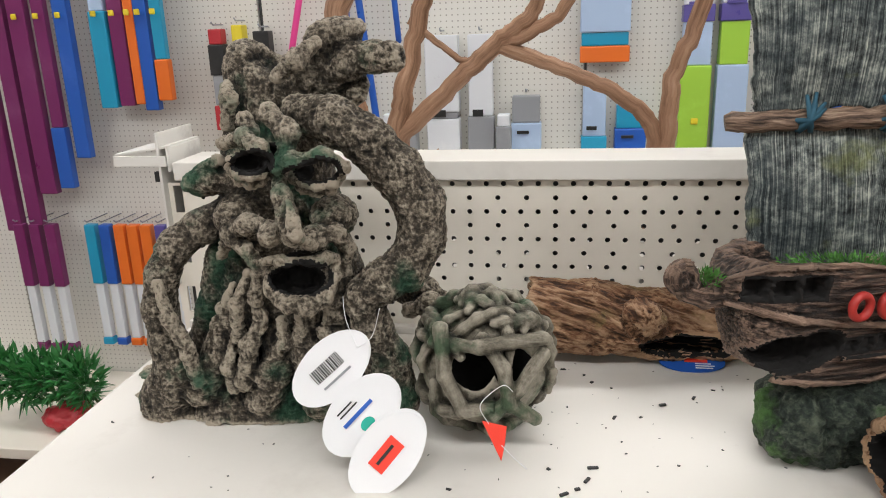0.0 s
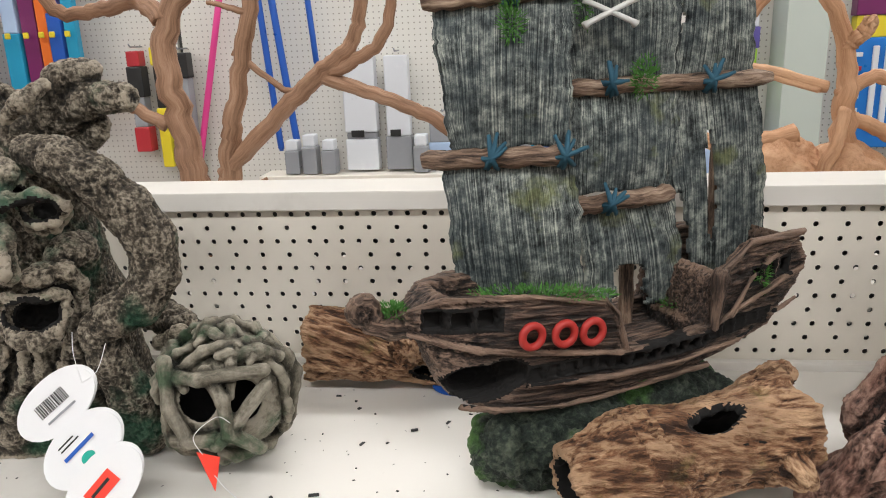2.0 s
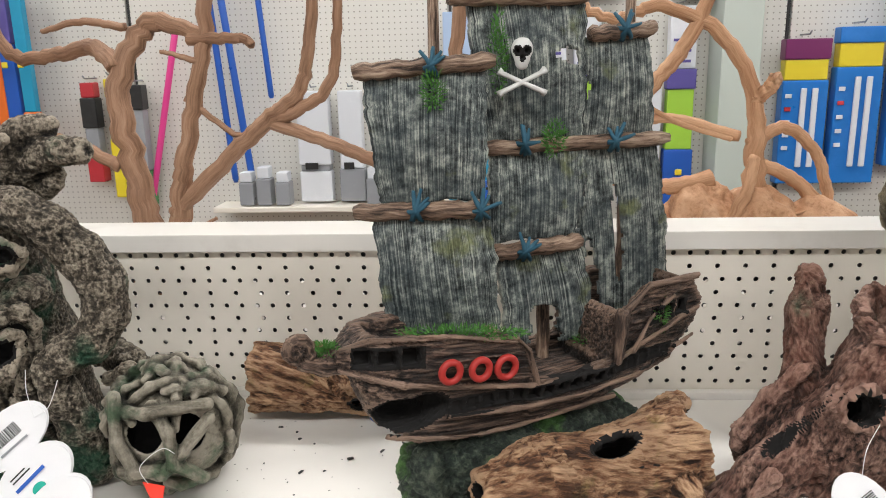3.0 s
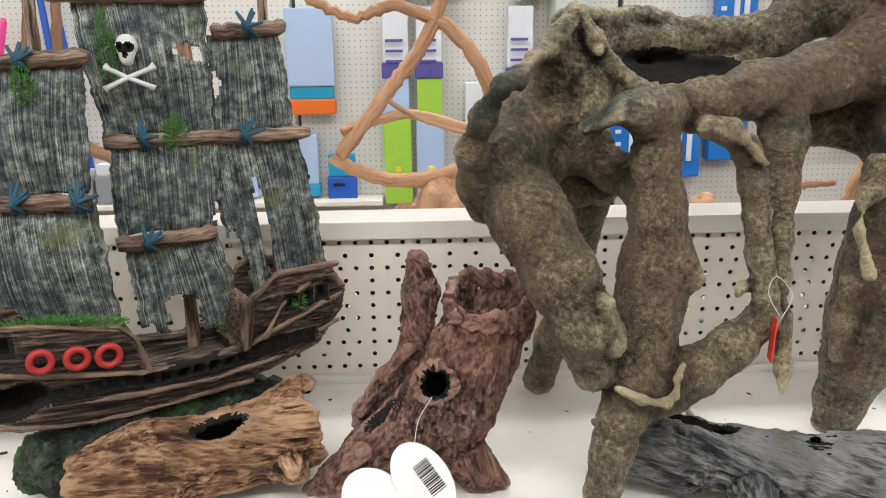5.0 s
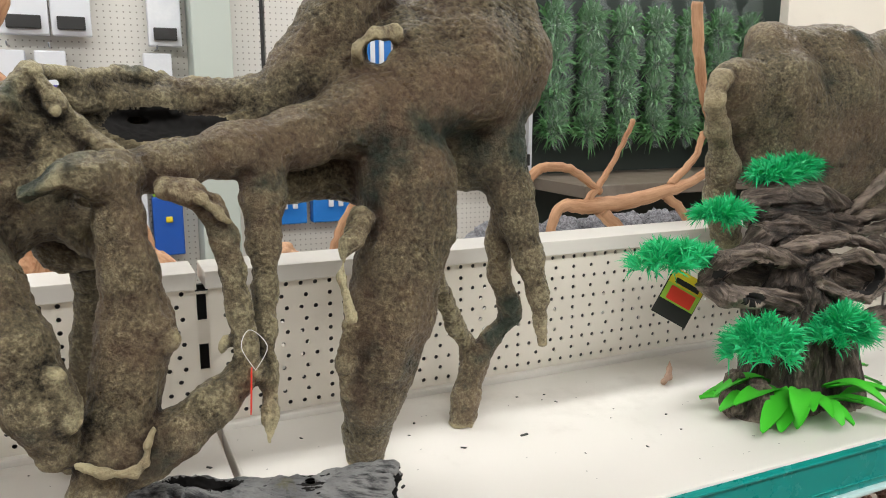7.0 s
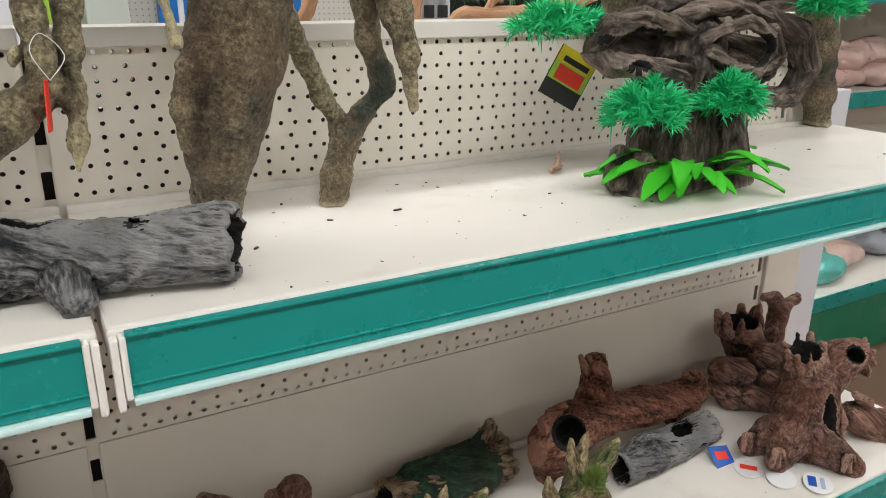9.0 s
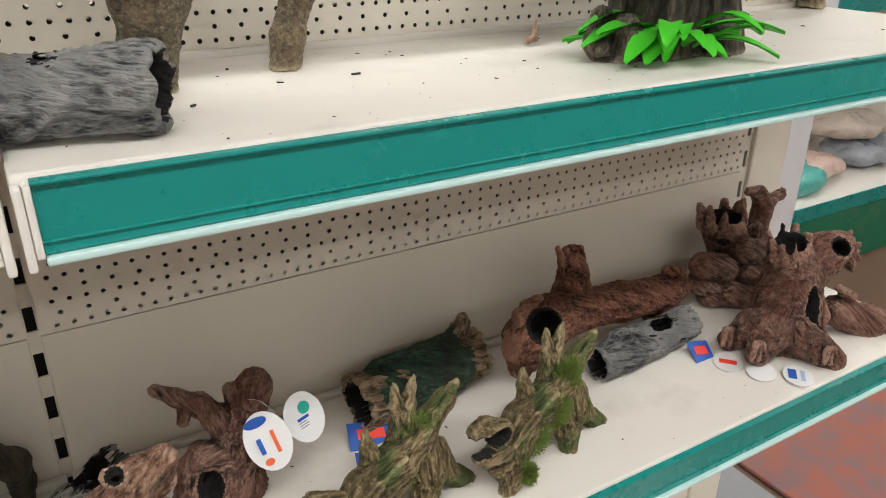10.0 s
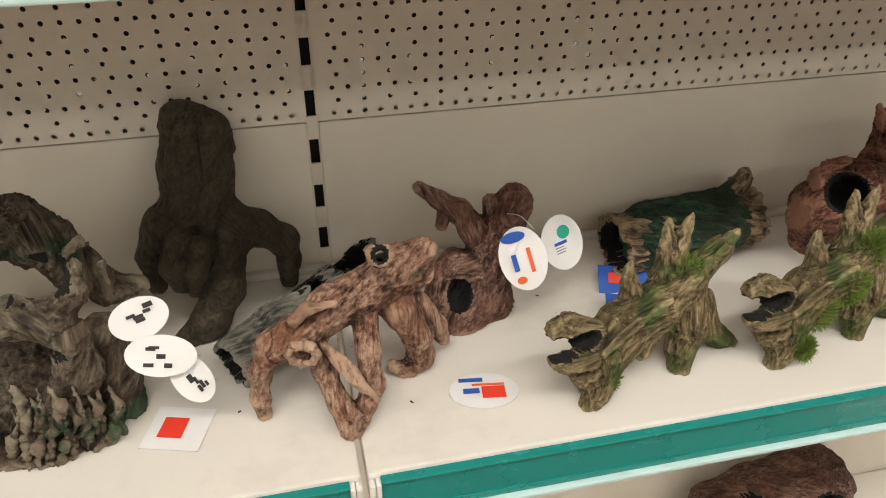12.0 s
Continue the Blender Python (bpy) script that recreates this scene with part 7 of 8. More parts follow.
c.limb([(1.538, -0.190, 0.864), (1.594, -0.190, 0.848)], [0.0171, 0.0064], .004)
c.limb([(1.538, -0.190, 0.864), (1.620, -0.181, 0.828)], [0.0171, 0.0066], .004)
c.limb([(1.538, -0.190, 0.864), (1.574, -0.199, 0.836)], [0.0171, 0.0064], .004)
c.limb([(1.538, -0.190, 0.864), (1.591, -0.190, 0.820)], [0.0171, 0.0065], .004)
c.limb([(1.481, -0.235, 0.904), (1.542, -0.190, 0.860)], [0.0086, 0.0109], .003, 1, True)
c.limb([(1.420, -0.205, 0.787), (1.384, -0.194, 0.787), (1.364, -0.175, 0.765)], [0.0300, 0.0253, 0.0166], .010)
c.limb([(1.343, -0.183, 0.791), (1.338, -0.185, 0.771)], [0.0066, 0.0059], .003)
c.limb([(1.349, -0.183, 0.789), (1.352, -0.185, 0.767)], [0.0066, 0.0060], .003)
c.limb([(1.354, -0.183, 0.787), (1.366, -0.185, 0.762)], [0.0067, 0.0060], .003)
c.limb([(1.420, -0.205, 0.787), (1.383, -0.218, 0.788), (1.363, -0.222, 0.768)], [0.0300, 0.0248, 0.0174], .010)
c.limb([(1.340, -0.230, 0.794), (1.335, -0.232, 0.775)], [0.0064, 0.0057], .003)
c.limb([(1.346, -0.230, 0.792), (1.349, -0.232, 0.771)], [0.0064, 0.0057], .003)
c.limb([(1.352, -0.230, 0.791), (1.364, -0.232, 0.766)], [0.0064, 0.0058], .003)
c.limb([(1.420, -0.205, 0.787), (1.426, -0.240, 0.784), (1.449, -0.268, 0.759)], [0.0300, 0.0249, 0.0205], .010)
c.limb([(1.421, -0.276, 0.788), (1.417, -0.278, 0.769)], [0.0064, 0.0057], .003)
c.limb([(1.427, -0.276, 0.786), (1.432, -0.278, 0.763)], [0.0064, 0.0058], .003)
c.limb([(1.434, -0.276, 0.784), (1.449, -0.278, 0.758)], [0.0064, 0.0058], .003)
c.lump((1.439, -0.235, 0.819), (0.0102, 0.0300, 0.0263), .004, 1, True)
c.limb([(1.484, -0.215, 0.821), (1.490, -0.225, 0.790), (1.480, -0.230, 0.769)], [0.0061, 0.0061, 0.0061], .004)
c.limb([(1.523, -0.220, 0.786), (1.576, -0.235, 0.759), (1.632, -0.245, 0.735)], [0.0234, 0.0271, 0.0278], .010)
c.limb([(1.533, -0.225, 0.808), (1.507, -0.225, 0.828)], [0.0124, 0.0076], .005)
c.floor(LOW + .0005)
ob = c.skin("stump_ornament", [STUMP, HOLLOW_SHADE], None, (((90, 90, 90), .0018), ((260, 260, 260), -.0011), ((520, 520, 520), .0005)), origin=(1.44, -.2, LOW), seed=19, stretch=.5)
tagged(ob, "red-brown resin tree stump with spreading roots", "aquarium ornament")

c = Carving((1.37, -.16, .745), (1.62, -.005, .97), 0.0022)
c.limb([(1.506, -0.070, 0.778), (1.489, -0.060, 0.825), (1.465, -0.058, 0.867)], [0.0328, 0.0305, 0.0331], .012)
c.limb([(1.505, -0.058, 0.864), (1.504, -0.058, 0.898)], [0.0118, 0.0067], .005)
c.limb([(1.478, -0.071, 0.867), (1.476, -0.072, 0.893)], [0.0116, 0.0065], .005)
c.limb([(1.444, -0.078, 0.873), (1.437, -0.080, 0.899)], [0.0113, 0.0064], .005)
c.limb([(1.419, -0.075, 0.879), (1.406, -0.077, 0.914)], [0.0112, 0.0062], .005)
c.limb([(1.413, -0.065, 0.881), (1.400, -0.065, 0.908)], [0.0112, 0.0063], .005)
c.limb([(1.429, -0.051, 0.880), (1.418, -0.050, 0.907)], [0.0114, 0.0064], .005)
c.limb([(1.460, -0.041, 0.876), (1.451, -0.039, 0.911)], [0.0117, 0.0066], .005)
c.limb([(1.492, -0.038, 0.870), (1.490, -0.036, 0.895)], [0.0119, 0.0067], .005)
c.limb([(1.510, -0.045, 0.865), (1.512, -0.044, 0.890)], [0.0119, 0.0068], .005)
c.limb([(1.447, -0.058, 0.923), (1.471, -0.058, 0.861)], [0.0257, 0.0216], .003, 1, True)
c.lump((1.433, -0.095, 0.850), (0.0176, 0.0200, 0.0096), .003, 1, True)
c.limb([(1.526, -0.060, 0.798), (1.543, -0.058, 0.841), (1.556, -0.056, 0.873), (1.544, -0.055, 0.900), (1.515, -0.055, 0.911)], [0.0243, 0.0190, 0.0155, 0.0127, 0.0075], .008)
c.limb([(1.556, -0.055, 0.879), (1.600, -0.050, 0.888), (1.604, -0.050, 0.895)], [0.0137, 0.0096, 0.0061], .006)
c.limb([(1.408, -0.080, 0.825), (1.446, -0.086, 0.815)], [0.0210, 0.0230], .008)
c.limb([(1.416, -0.075, 0.794), (1.455, -0.081, 0.783)], [0.0214, 0.0234], .008)
c.limb([(1.435, -0.080, 0.772), (1.475, -0.086, 0.761)], [0.0217, 0.0237], .008)
c.limb([(1.475, -0.095, 0.838), (1.515, -0.101, 0.828)], [0.0213, 0.0233], .008)
c.limb([(1.483, -0.100, 0.806), (1.524, -0.106, 0.795)], [0.0215, 0.0236], .008)
c.limb([(1.453, -0.100, 0.777), (1.494, -0.106, 0.765)], [0.0215, 0.0236], .008)
c.limb([(1.530, -0.090, 0.771), (1.574, -0.096, 0.759)], [0.0224, 0.0246], .008)
c.floor(LOW + .0005)
ob = c.skin("stump_ornament", [STUMP, HOLLOW_SHADE], None, (((90, 90, 90), .0018), ((260, 260, 260), -.0011)), origin=(1.44, -.07, LOW), seed=23, stretch=.5)
tagged(ob, "dark brown resin stump with a broken hollow top", "aquarium ornament")

c = Carving((1.03, -.14, .20), (1.34, .0, .40), 0.003)
c.limb([(1.09, -.06, .29), (1.16, -.07, .31), (1.24, -.07, .32), (1.29, -.06, .28)], [.035, .045, .05, .04], .015)
c.limb([(1.10, -.06, .28), (1.10, -.05, .22)], [.03, .03], .01)
c.limb([(1.26, -.06, .29), (1.27, -.05, .22)], [.04, .04], .01)
for x in (1.135, 1.235):
    c.limb([(x, -.09, .315), (x - .004, -.115, .32)], [.026, .024], .006)
    c.limb([(x, -.06, .312), (x - .006, -.14, .325)], .016, .003, 1, True)
c.floor(.2105)
ob = c.skin("stump_ornament", [STUMP, HOLLOW_SHADE], None, (((60, 60, 60), .004), ((200, 200, 90), .002)), origin=(1.19, -.07, .21), seed=29)
tagged(ob, "dark brown resin log cave with two round holes", "aquarium ornament")

# ---- driftwood on the far shelf ----
BROWNW = resin("brown_driftwood", (0.15, 0.075, 0.040), (0.36, 0.205, 0.125), (0.56, 0.36, 0.24), scale=30, rough=0.6, depth=0.0008, fine=0.6, contrast=0.8, second=(0.25, 0.13, 0.075), tone=12, wave=0.0)


def driftwood(base, label, limbs, lumps=(), seed=1, wood=SPIDER):
    d = thing("driftwood_branch", base, label, "driftwood", "driftwood")
    for i, (pts, radii) in enumerate(limbs):
        n = 8 * len(pts)
        cp = curve_pts(pts, n)
        r = random.Random(seed * 50 + i)
        cp = [p + Vector((r.uniform(-1, 1), r.uniform(-1, 1), r.uniform(-1, 1))) * radii[0] * .10 for p in cp]
        tube("limb", cp, [x * .72 for x in radii], wood, d, 10, .07, seed * 10 + i)
    for p, r in lumps:
        c = Carving(np.array(p) - np.array(r) * 1.4, np.array(p) + np.array(r) * 1.4, .003)
        c.lump(p, r, .015)
        c.floor(1.2005)
        c.skin("burl", wood, d, (((40, 40, 40), .008), ((110, 110, 110), .003)), "knotted orange-brown burl", seed=seed)
    return d


driftwood((-.28, .2, 1.20), "tall bare brown driftwood branch", [
    ([(-.285, .2, 1.20), (-.300, .2, 1.30), (-.309, .2, 1.37), (-.316, .2, 1.45), (-.28, .22, 1.525), (-.20, .2, 1.505)], [.026, .022, .020, .019, .017, .010]),
    ([(-.315, .2, 1.475), (-.36, .235, 1.500), (-.42, .25, 1.492), (-.475, .25, 1.497), (-.51, .25, 1.58)], [.016, .014, .012, .011, .008]),
    ([(-.275, .2, 1.20), (-.255, .2, 1.32), (-.237, .2, 1.40), (-.207, .2, 1.51), (-.20, .2, 1.62)], [.024, .017, .014, .013, .011]),
    ([(-.265, .2, 1.30), (-.19, .2, 1.37), (-.141, .2, 1.413), (-.102, .2, 1.445), (-.086, .2, 1.50), (-.068, .2, 1.62)], [.015, .014, .014, .011, .010, .008]),
    ([(-.141, .2, 1.413), (-.10, .2, 1.425), (-.062, .2, 1.46), (-.050, .2, 1.56)], [.012, .010, .009, .007]),
    ([(-.141, .2, 1.41), (-.06, .22, 1.378), (-.005, .22, 1.350), (.030, .22, 1.31), (.043, .22, 1.21)], [.012, .011, .012, .013, .016]),
    ([(.043, .22, 1.21), (.044, .22, 1.32), (.050, .22, 1.38), (.076, .22, 1.449), (.086, .22, 1.58)], [.018, .014, .013, .012, .011]),
    ([(-.237, .2, 1.44), (-.20, .2, 1.41), (-.175, .2, 1.395), (-.145, .2, 1.408)], [.006, .005, .005, .006]),
    ([(-.325, .2, 1.36), (-.37, .2, 1.385), (-.40, .19, 1.40)], [.012, .009, .006]),
    ([(-.225, .2, 1.505), (-.165, .19, 1.505), (-.150, .19, 1.498)], [.011, .008, .007]),
    ([(-.215, .195, 1.48), (-.24, .185, 1.489), (-.255, .185, 1.492)], [.006, .004, .003]),
    ([(-.205, .18, 1.30), (-.235, .18, 1.285), (-.26, .18, 1.268)], [.003, .003, .002]),
    ([(-.300, .2, 1.52), (-.35, .2, 1.528), (-.40, .2, 1.518)], [.007, .006, .004]),
], (((-.285, .2, 1.225), (.04, .035, .035)), ((.045, .22, 1.22), (.03, .03, .03))), 1, BROWNW)
driftwood((.45, .3, 1.20), "orange driftwood with looping branches and a knotted base", [
    ([(.45, .3, 1.28), (.452, .3, 1.35), (.446, .3, 1.42), (.405, .3, 1.495), (.33, .3, 1.535), (.27, .3, 1.52), (.215, .3, 1.545)], [.024, .018, .014, .013, .011, .009, .009]),
    ([(.245, .3, 1.345), (.285, .3, 1.395), (.325, .3, 1.445), (.365, .3, 1.50), (.41, .3, 1.60)], [.014, .014, .013, .013, .011]),
    ([(.25, .3, 1.378), (.30, .3, 1.393), (.35, .3, 1.398), (.43, .3, 1.375)], [.009, .009, .009, .010]),
    ([(.235, .3, 1.345), (.29, .3, 1.318), (.34, .3, 1.312), (.40, .3, 1.32)], [.012, .013, .014, .018]),
    ([(.445, .3, 1.365), (.485, .3, 1.385), (.525, .3, 1.355), (.545, .3, 1.30), (.56, .3, 1.22)], [.012, .011, .010, .010, .012]),
    ([(.455, .3, 1.34), (.50, .3, 1.32), (.55, .3, 1.275)], [.012, .012, .012]),
    ([(.30, .295, 1.425), (.35, .295, 1.395), (.42, .295, 1.372)], [.004, .005, .005]),
    ([(.446, .3, 1.42), (.462, .29, 1.436), (.464, .288, 1.446)], [.014, .012, .012]),
    ([(.43, .29, 1.30), (.465, .28, 1.275), (.52, .275, 1.285)], [.003, .003, .002]),
    ([(.40, .27, 1.24), (.43, .265, 1.30), (.445, .28, 1.35)], [.014, .011, .010]),
], (((.39, .3, 1.27), (.05, .04, .05)), ((.46, .3, 1.265), (.05, .05, .05)), ((.535, .3, 1.255), (.05, .045, .045)), ((.335, .3, 1.25), (.035, .03, .035))), 2)
driftwood((1.25, .25, 1.20), "pale orange driftwood spreading along the shelf", [
    ([(1.07, .25, 1.21), (1.075, .25, 1.33), (1.10, .25, 1.378), (1.16, .25, 1.378), (1.22, .25, 1.34)], [.012, .011, .011, .010, .008]),
    ([(1.12, .25, 1.235), (1.14, .25, 1.315), (1.20, .25, 1.318), (1.30, .25, 1.325), (1.43, .25, 1.36), (1.47, .25, 1.43)], [.010, .012, .018, .018, .010, .007]),
    ([(1.18, .25, 1.31), (1.215, .25, 1.35), (1.25, .25, 1.40), (1.278, .25, 1.452)], [.010, .008, .006, .006]),
    ([(1.36, .25, 1.345), (1.41, .25, 1.39), (1.425, .25, 1.43)], [.010, .008, .008]),
    ([(1.46, .25, 1.38), (1.44, .25, 1.45), (1.41, .25, 1.53), (1.395, .25, 1.64)], [.012, .012, .013, .013]),
    ([(1.22, .25, 1.31), (1.27, .24, 1.26), (1.30, .24, 1.215)], [.016, .014, .012]),
    ([(1.35, .25, 1.33), (1.39, .24, 1.29), (1.42, .24, 1.215)], [.012, .010, .010]),
], (), 3)
driftwood((.80, .2, 1.20), "short orange driftwood piece behind the panel", [
    ([(.76, .2, 1.21), (.77, .2, 1.30), (.80, .2, 1.36), (.83, .2, 1.375)], [.016, .012, .008, .006]),
    ([(.77, .2, 1.29), (.81, .2, 1.31), (.86, .2, 1.315)], [.009, .007, .005]),
    ([(.87, .2, 1.21), (.885, .2, 1.30), (.91, .2, 1.37), (.90, .2, 1.41)], [.016, .014, .012, .006]),
], (((.70, .2, 1.26), (.03, .03, .05)),), 4)

# ---- goods on the wall behind ----
def plastic(name, colour, rough=0.35):
    return painted(name, colour, rough, tuple(min(1, x * 1.4 + .05) for x in colour), 0.5)


PURPLE, VIOLET, BLUE = plastic("purple_sleeve", (0.17, 0.02, 0.11)), plastic("violet_sleeve", (0.10, 0.08, 0.30)), plastic("blue_card", (0.02, 0.10, 0.45))
CYAN, ORANGE, PINKM = plastic("cyan_card", (0.02, 0.30, 0.50)), plastic("orange_card", (0.75, 0.16, 0.02)), plastic("pink_tube", (0.75, 0.06, 0.28))
WHITEC, LIME, YEL = plastic("white_card", (0.68, 0.70, 0.74)), plastic("lime_card", (0.35, 0.60, 0.06)), plastic("yellow_card", (0.75, 0.60, 0.03))
REDC, BLACKC, GREYC = plastic("red_card", (0.45, 0.03, 0.04)), plastic("black_card", (0.02, 0.02, 0.02)), plastic("grey_card", (0.28, 0.29, 0.31))
BRIGHTB = plastic("bright_blue_card", (0.015, 0.17, 0.55))
SKYC, GREENC = plastic("pale_blue_card", (0.40, 0.52, 0.72)), plastic("green_card", (0.04, 0.20, 0.05))


def hanging_pack(x, z0, z1, w, bands, label, y=1.62, category="packaged goods", depth=.03, tilt=0.0, hook=True):
    """A hung pack: stacked colour bands from the bottom up, a header hole and the hook that holds it."""
    e = thing("hanging_pack", (x, y, z0), label, category, "hanging goods")
    m = Matrix.Translation((x, y, z1)) @ Matrix.Rotation(radians(tilt), 4, "Y") @ Matrix.Translation((-x, -y, -z1))
    t0 = 0.0
    for i, (f, material) in enumerate(bands):
        a, b = z0 + (z1 - z0) * t0, z0 + (z1 - z0) * (t0 + f)
        inset = .004 if i % 2 else 0.0
        part("panel", box((x - w / 2 + inset, y - depth / 2 + inset, a), (x + w / 2 - inset, y + depth / 2, b - .0005), .004, m), material, e)
        t0 += f
    if hook:
        v, q = tube_mesh([(x, 1.70, z1 + .012), (x, y - .02, z1 + .012), (x, y - .03, z1 + .02)], [.0025, .0025], 6)
        from_arrays("hook", v, q, GREYC, e, True, None, "steel hook")
    return e


S = "long {} plastic sleeve hanging from a hook"
for x, z0, z1, w, b, n in ((-1.92, .80, 1.95, .055, ((1, PURPLE),), "purple"), (-1.84, .82, 1.95, .05, ((1, PURPLE),), "purple"), (-1.765, .93, 1.95, .06, ((1, PURPLE),), "purple"), (-1.69, .95, 1.95, .05, ((.2, BLUE), (.8, PURPLE)), "purple and blue"), (-1.615, 1.05, 1.95, .05, ((.55, BLUE), (.45, VIOLET)), "blue"), (-1.495, 1.21, 1.80, .055, ((.5, CYAN), (.5, SKYC)), "cyan"), (-1.435, 1.215, 1.80, .05, ((1, PURPLE),), "purple"), (-1.385, 1.22, 1.80, .03, ((1, ORANGE),), "orange"), (-1.350, 1.20, 1.80, .045, ((.6, BLUE), (.4, VIOLET)), "blue"), (-1.300, 1.23, 1.80, .045, ((.22, ORANGE), (.78, CYAN)), "cyan and orange")):
    hanging_pack(x, z0, z1, w, b, S.format(n), y=1.60 + .012 * random.Random(int(x * 1000)).random())
    part("label_dot", box((x - .009, 1.575, 1.488), (x + .009, 1.580, 1.506), .004), YEL, bpy.data.objects[[o.name for o in bpy.data.objects if o.name.startswith("hanging_pack")][-1]], "yellow round label")
for x, col, n in ((-1.80, PURPLE, "purple"), (-1.745, PURPLE, "purple"), (-1.69, PURPLE, "purple"), (-1.55, CYAN, "blue"), (-1.50, BLUE, "blue"), (-1.45, ORANGE, "orange"), (-1.405, ORANGE, "orange"), (-1.36, ORANGE, "orange"), (-1.31, VIOLET, "violet"), (-1.265, CYAN, "teal")):
    hanging_pack(-.069 + (x + .069) * 1.06, .36 + .03 * (x > -1.6), .825, .038, ((.06, col), (.46, WHITEC), (.48, col)), "narrow %s and white lamp tube box" % n, y=1.60, category="lamp box")
tagged(part("low_rack", box((-2.4, 1.15, .20), (-1.0, 1.69, .235), .003), CREAM), "cream steel low shelf by the wall", "shelf", "", "structure")
greenery = thing("plastic_plant", (-1.68, 1.32, .235), "dark green plastic plants on a low shelf", "artificial plant")
for i in range(5):
    blades("foliage", (-1.82 + .07 * i, 1.30, .40), (.05, .05, .09), 260, .05, .006, GREENC, greenery, 200 + i)
for i, (x, y) in enumerate(((-1.62, 1.30), (-1.48, 1.26), (-1.36, 1.30))):
    c = Carving((x - .12, y - .10, .22), (x + .12, y + .10, .36), .006)
    c.lump((x, y, .275), (.085, .07, .04), .01)
    c.floor(.236)
    ob = c.skin("packet", REDC, None, (((40, 40, 40), .008), ((120, 120, 120), .004)), origin=(x, y, .236), seed=i)
    tagged(ob, "crumpled red foil packet on a low shelf", "packet", "red packets")

for x, z0, z1, w, b, n in (
    (-1.135, 1.13, 1.44, .05, ((.25, REDC), (.3, GREYC), (.3, BLACKC), (.15, REDC)), "red and black equipment pack"),
    (-1.06, 1.08, 1.45, .035, ((.5, YEL), (.35, BLACKC), (.15, YEL)), "yellow and black equipment pack"),
    (-.985, 1.05, 1.43, .05, ((.3, GREENC), (.5, GREYC), (.2, BLACKC)), "grey and green equipment pack"),
    (-.43, 1.06, 1.40, .10, ((.28, WHITEC), (.06, GREYC), (.66, WHITEC)), "tall white boxed lamp"),
    (-.315, 1.06, 1.40, .08, ((.3, GREYC), (.7, WHITEC)), "tall white and grey boxed lamp"),
    (.02, 1.06, 1.25, .075, ((.2, CYAN), (.8, SKYC)), "pale blue boxed lamp"),
    (.125, 1.05, 1.19, .09, ((.5, BLUE), (.5, CYAN)), "small dark blue boxed lamp"),
    (-.18, 1.06, 1.22, .09, ((.5, SKYC), (.5, GREYC)), "small grey boxed lamp"),
    (.045, 1.31, 1.62, .14, ((.15, ORANGE), (.12, CYAN), (.73, SKYC)), "pale blue pack with a picture of plants"),
    (.30, 1.03, 1.62, .085, ((.45, LIME), (.2, SKYC), (.08, VIOLET), (.27, WHITEC)), "green and white long pack"),
    (.40, 1.03, 1.62, .085, ((.45, SKYC), (.2, LIME), (.08, VIOLET), (.27, WHITEC)), "blue and white long pack"),
    (.565, 1.03, 1.40, .12, ((.2, SKYC), (.8, WHITEC)), "white blister pack with a hook hole"),
    (.675, 1.03, 1.62, .085, ((.3, BLUE), (.3, LIME), (.1, VIOLET), (.3, WHITEC)), "green and blue long pack"),
    (1.03, 1.10, 1.52, .13, ((.72, BRIGHTB), (.14, YEL), (.14, PURPLE)), "blue and yellow lamp pack"),
    (1.18, 1.10, 1.55, .13, ((.75, BRIGHTB), (.15, YEL), (.10, BRIGHTB)), "blue and yellow lamp pack"),
    (1.33, 1.15, 1.9, .12, ((1, BRIGHTB),), "tall blue lamp pack"),
    (.345, 1.66, 1.85, .12, ((1, WHITEC),), "white card pack with a dark clip"),
    (.46, 1.66, 1.85, .10, ((1, WHITEC),), "white card pack with a dark clip"),
    (.70, 1.64, 1.85, .09, ((1, WHITEC),), "white card pack with a dark clip")):
    e = hanging_pack(x, z0, z1, w, b, n, y=1.65, depth=.045)
    if "dark clip" in n:
        part("clip", box((x - w * .35, 1.615, z0 + .015), (x + w * .35, 1.626, z0 + .05), .003), BLACKC, e)
    if "lamp pack" in n:
        for k in range(5):
            part("print", box((x - w * .44, 1.6235, z0 + (z1 - z0) * (.24 + .09 * k)), (x - w * .30, 1.6262, z0 + (z1 - z0) * (.24 + .09 * k) + .012), .001), REDC if k == 3 else WHITEC, e)
        for s in (-.05, .2):
            part("tube", box((x + s * w - .008, 1.618, z0 + .05), (x + s * w + .008, 1.627, z1 - .14), .003), WHITEC, e)
    if "long pack" in n:
        part("label", box((x - .008, 1.620, z0 + .10), (x + .012, 1.627, z0 + .118), .004), YEL, e)
        for k in range(3):
            part("print", box((x - .030, 1.6235, z1 - .10 - .03 * k), (x + .022, 1.6262, z1 - .092 - .03 * k), .001), VIOLET, e)
    if "boxed" in n:
        part("print", box((x - w * .3, 1.6235, z0 + (z1 - z0) * .30), (x + w * .1, 1.6265, z0 + (z1 - z0) * .36), .001), BLACKC, e)
for x in (-.645, -.59, -.53, -.245):
    hanging_pack(x, 1.055, 1.165 + .01 * math.sin(x * 40), .045, ((.7, GREYC), (.3, WHITEC)), "small grey boxed heater part", y=1.62, category="box", depth=.05, hook=False)
tagged(part("box_ledge", box((-.75, 1.58, 1.035), (.25, 1.698, 1.052), .003), CREAM), "cream steel ledge on the wall panels", "shelf", "", "structure")
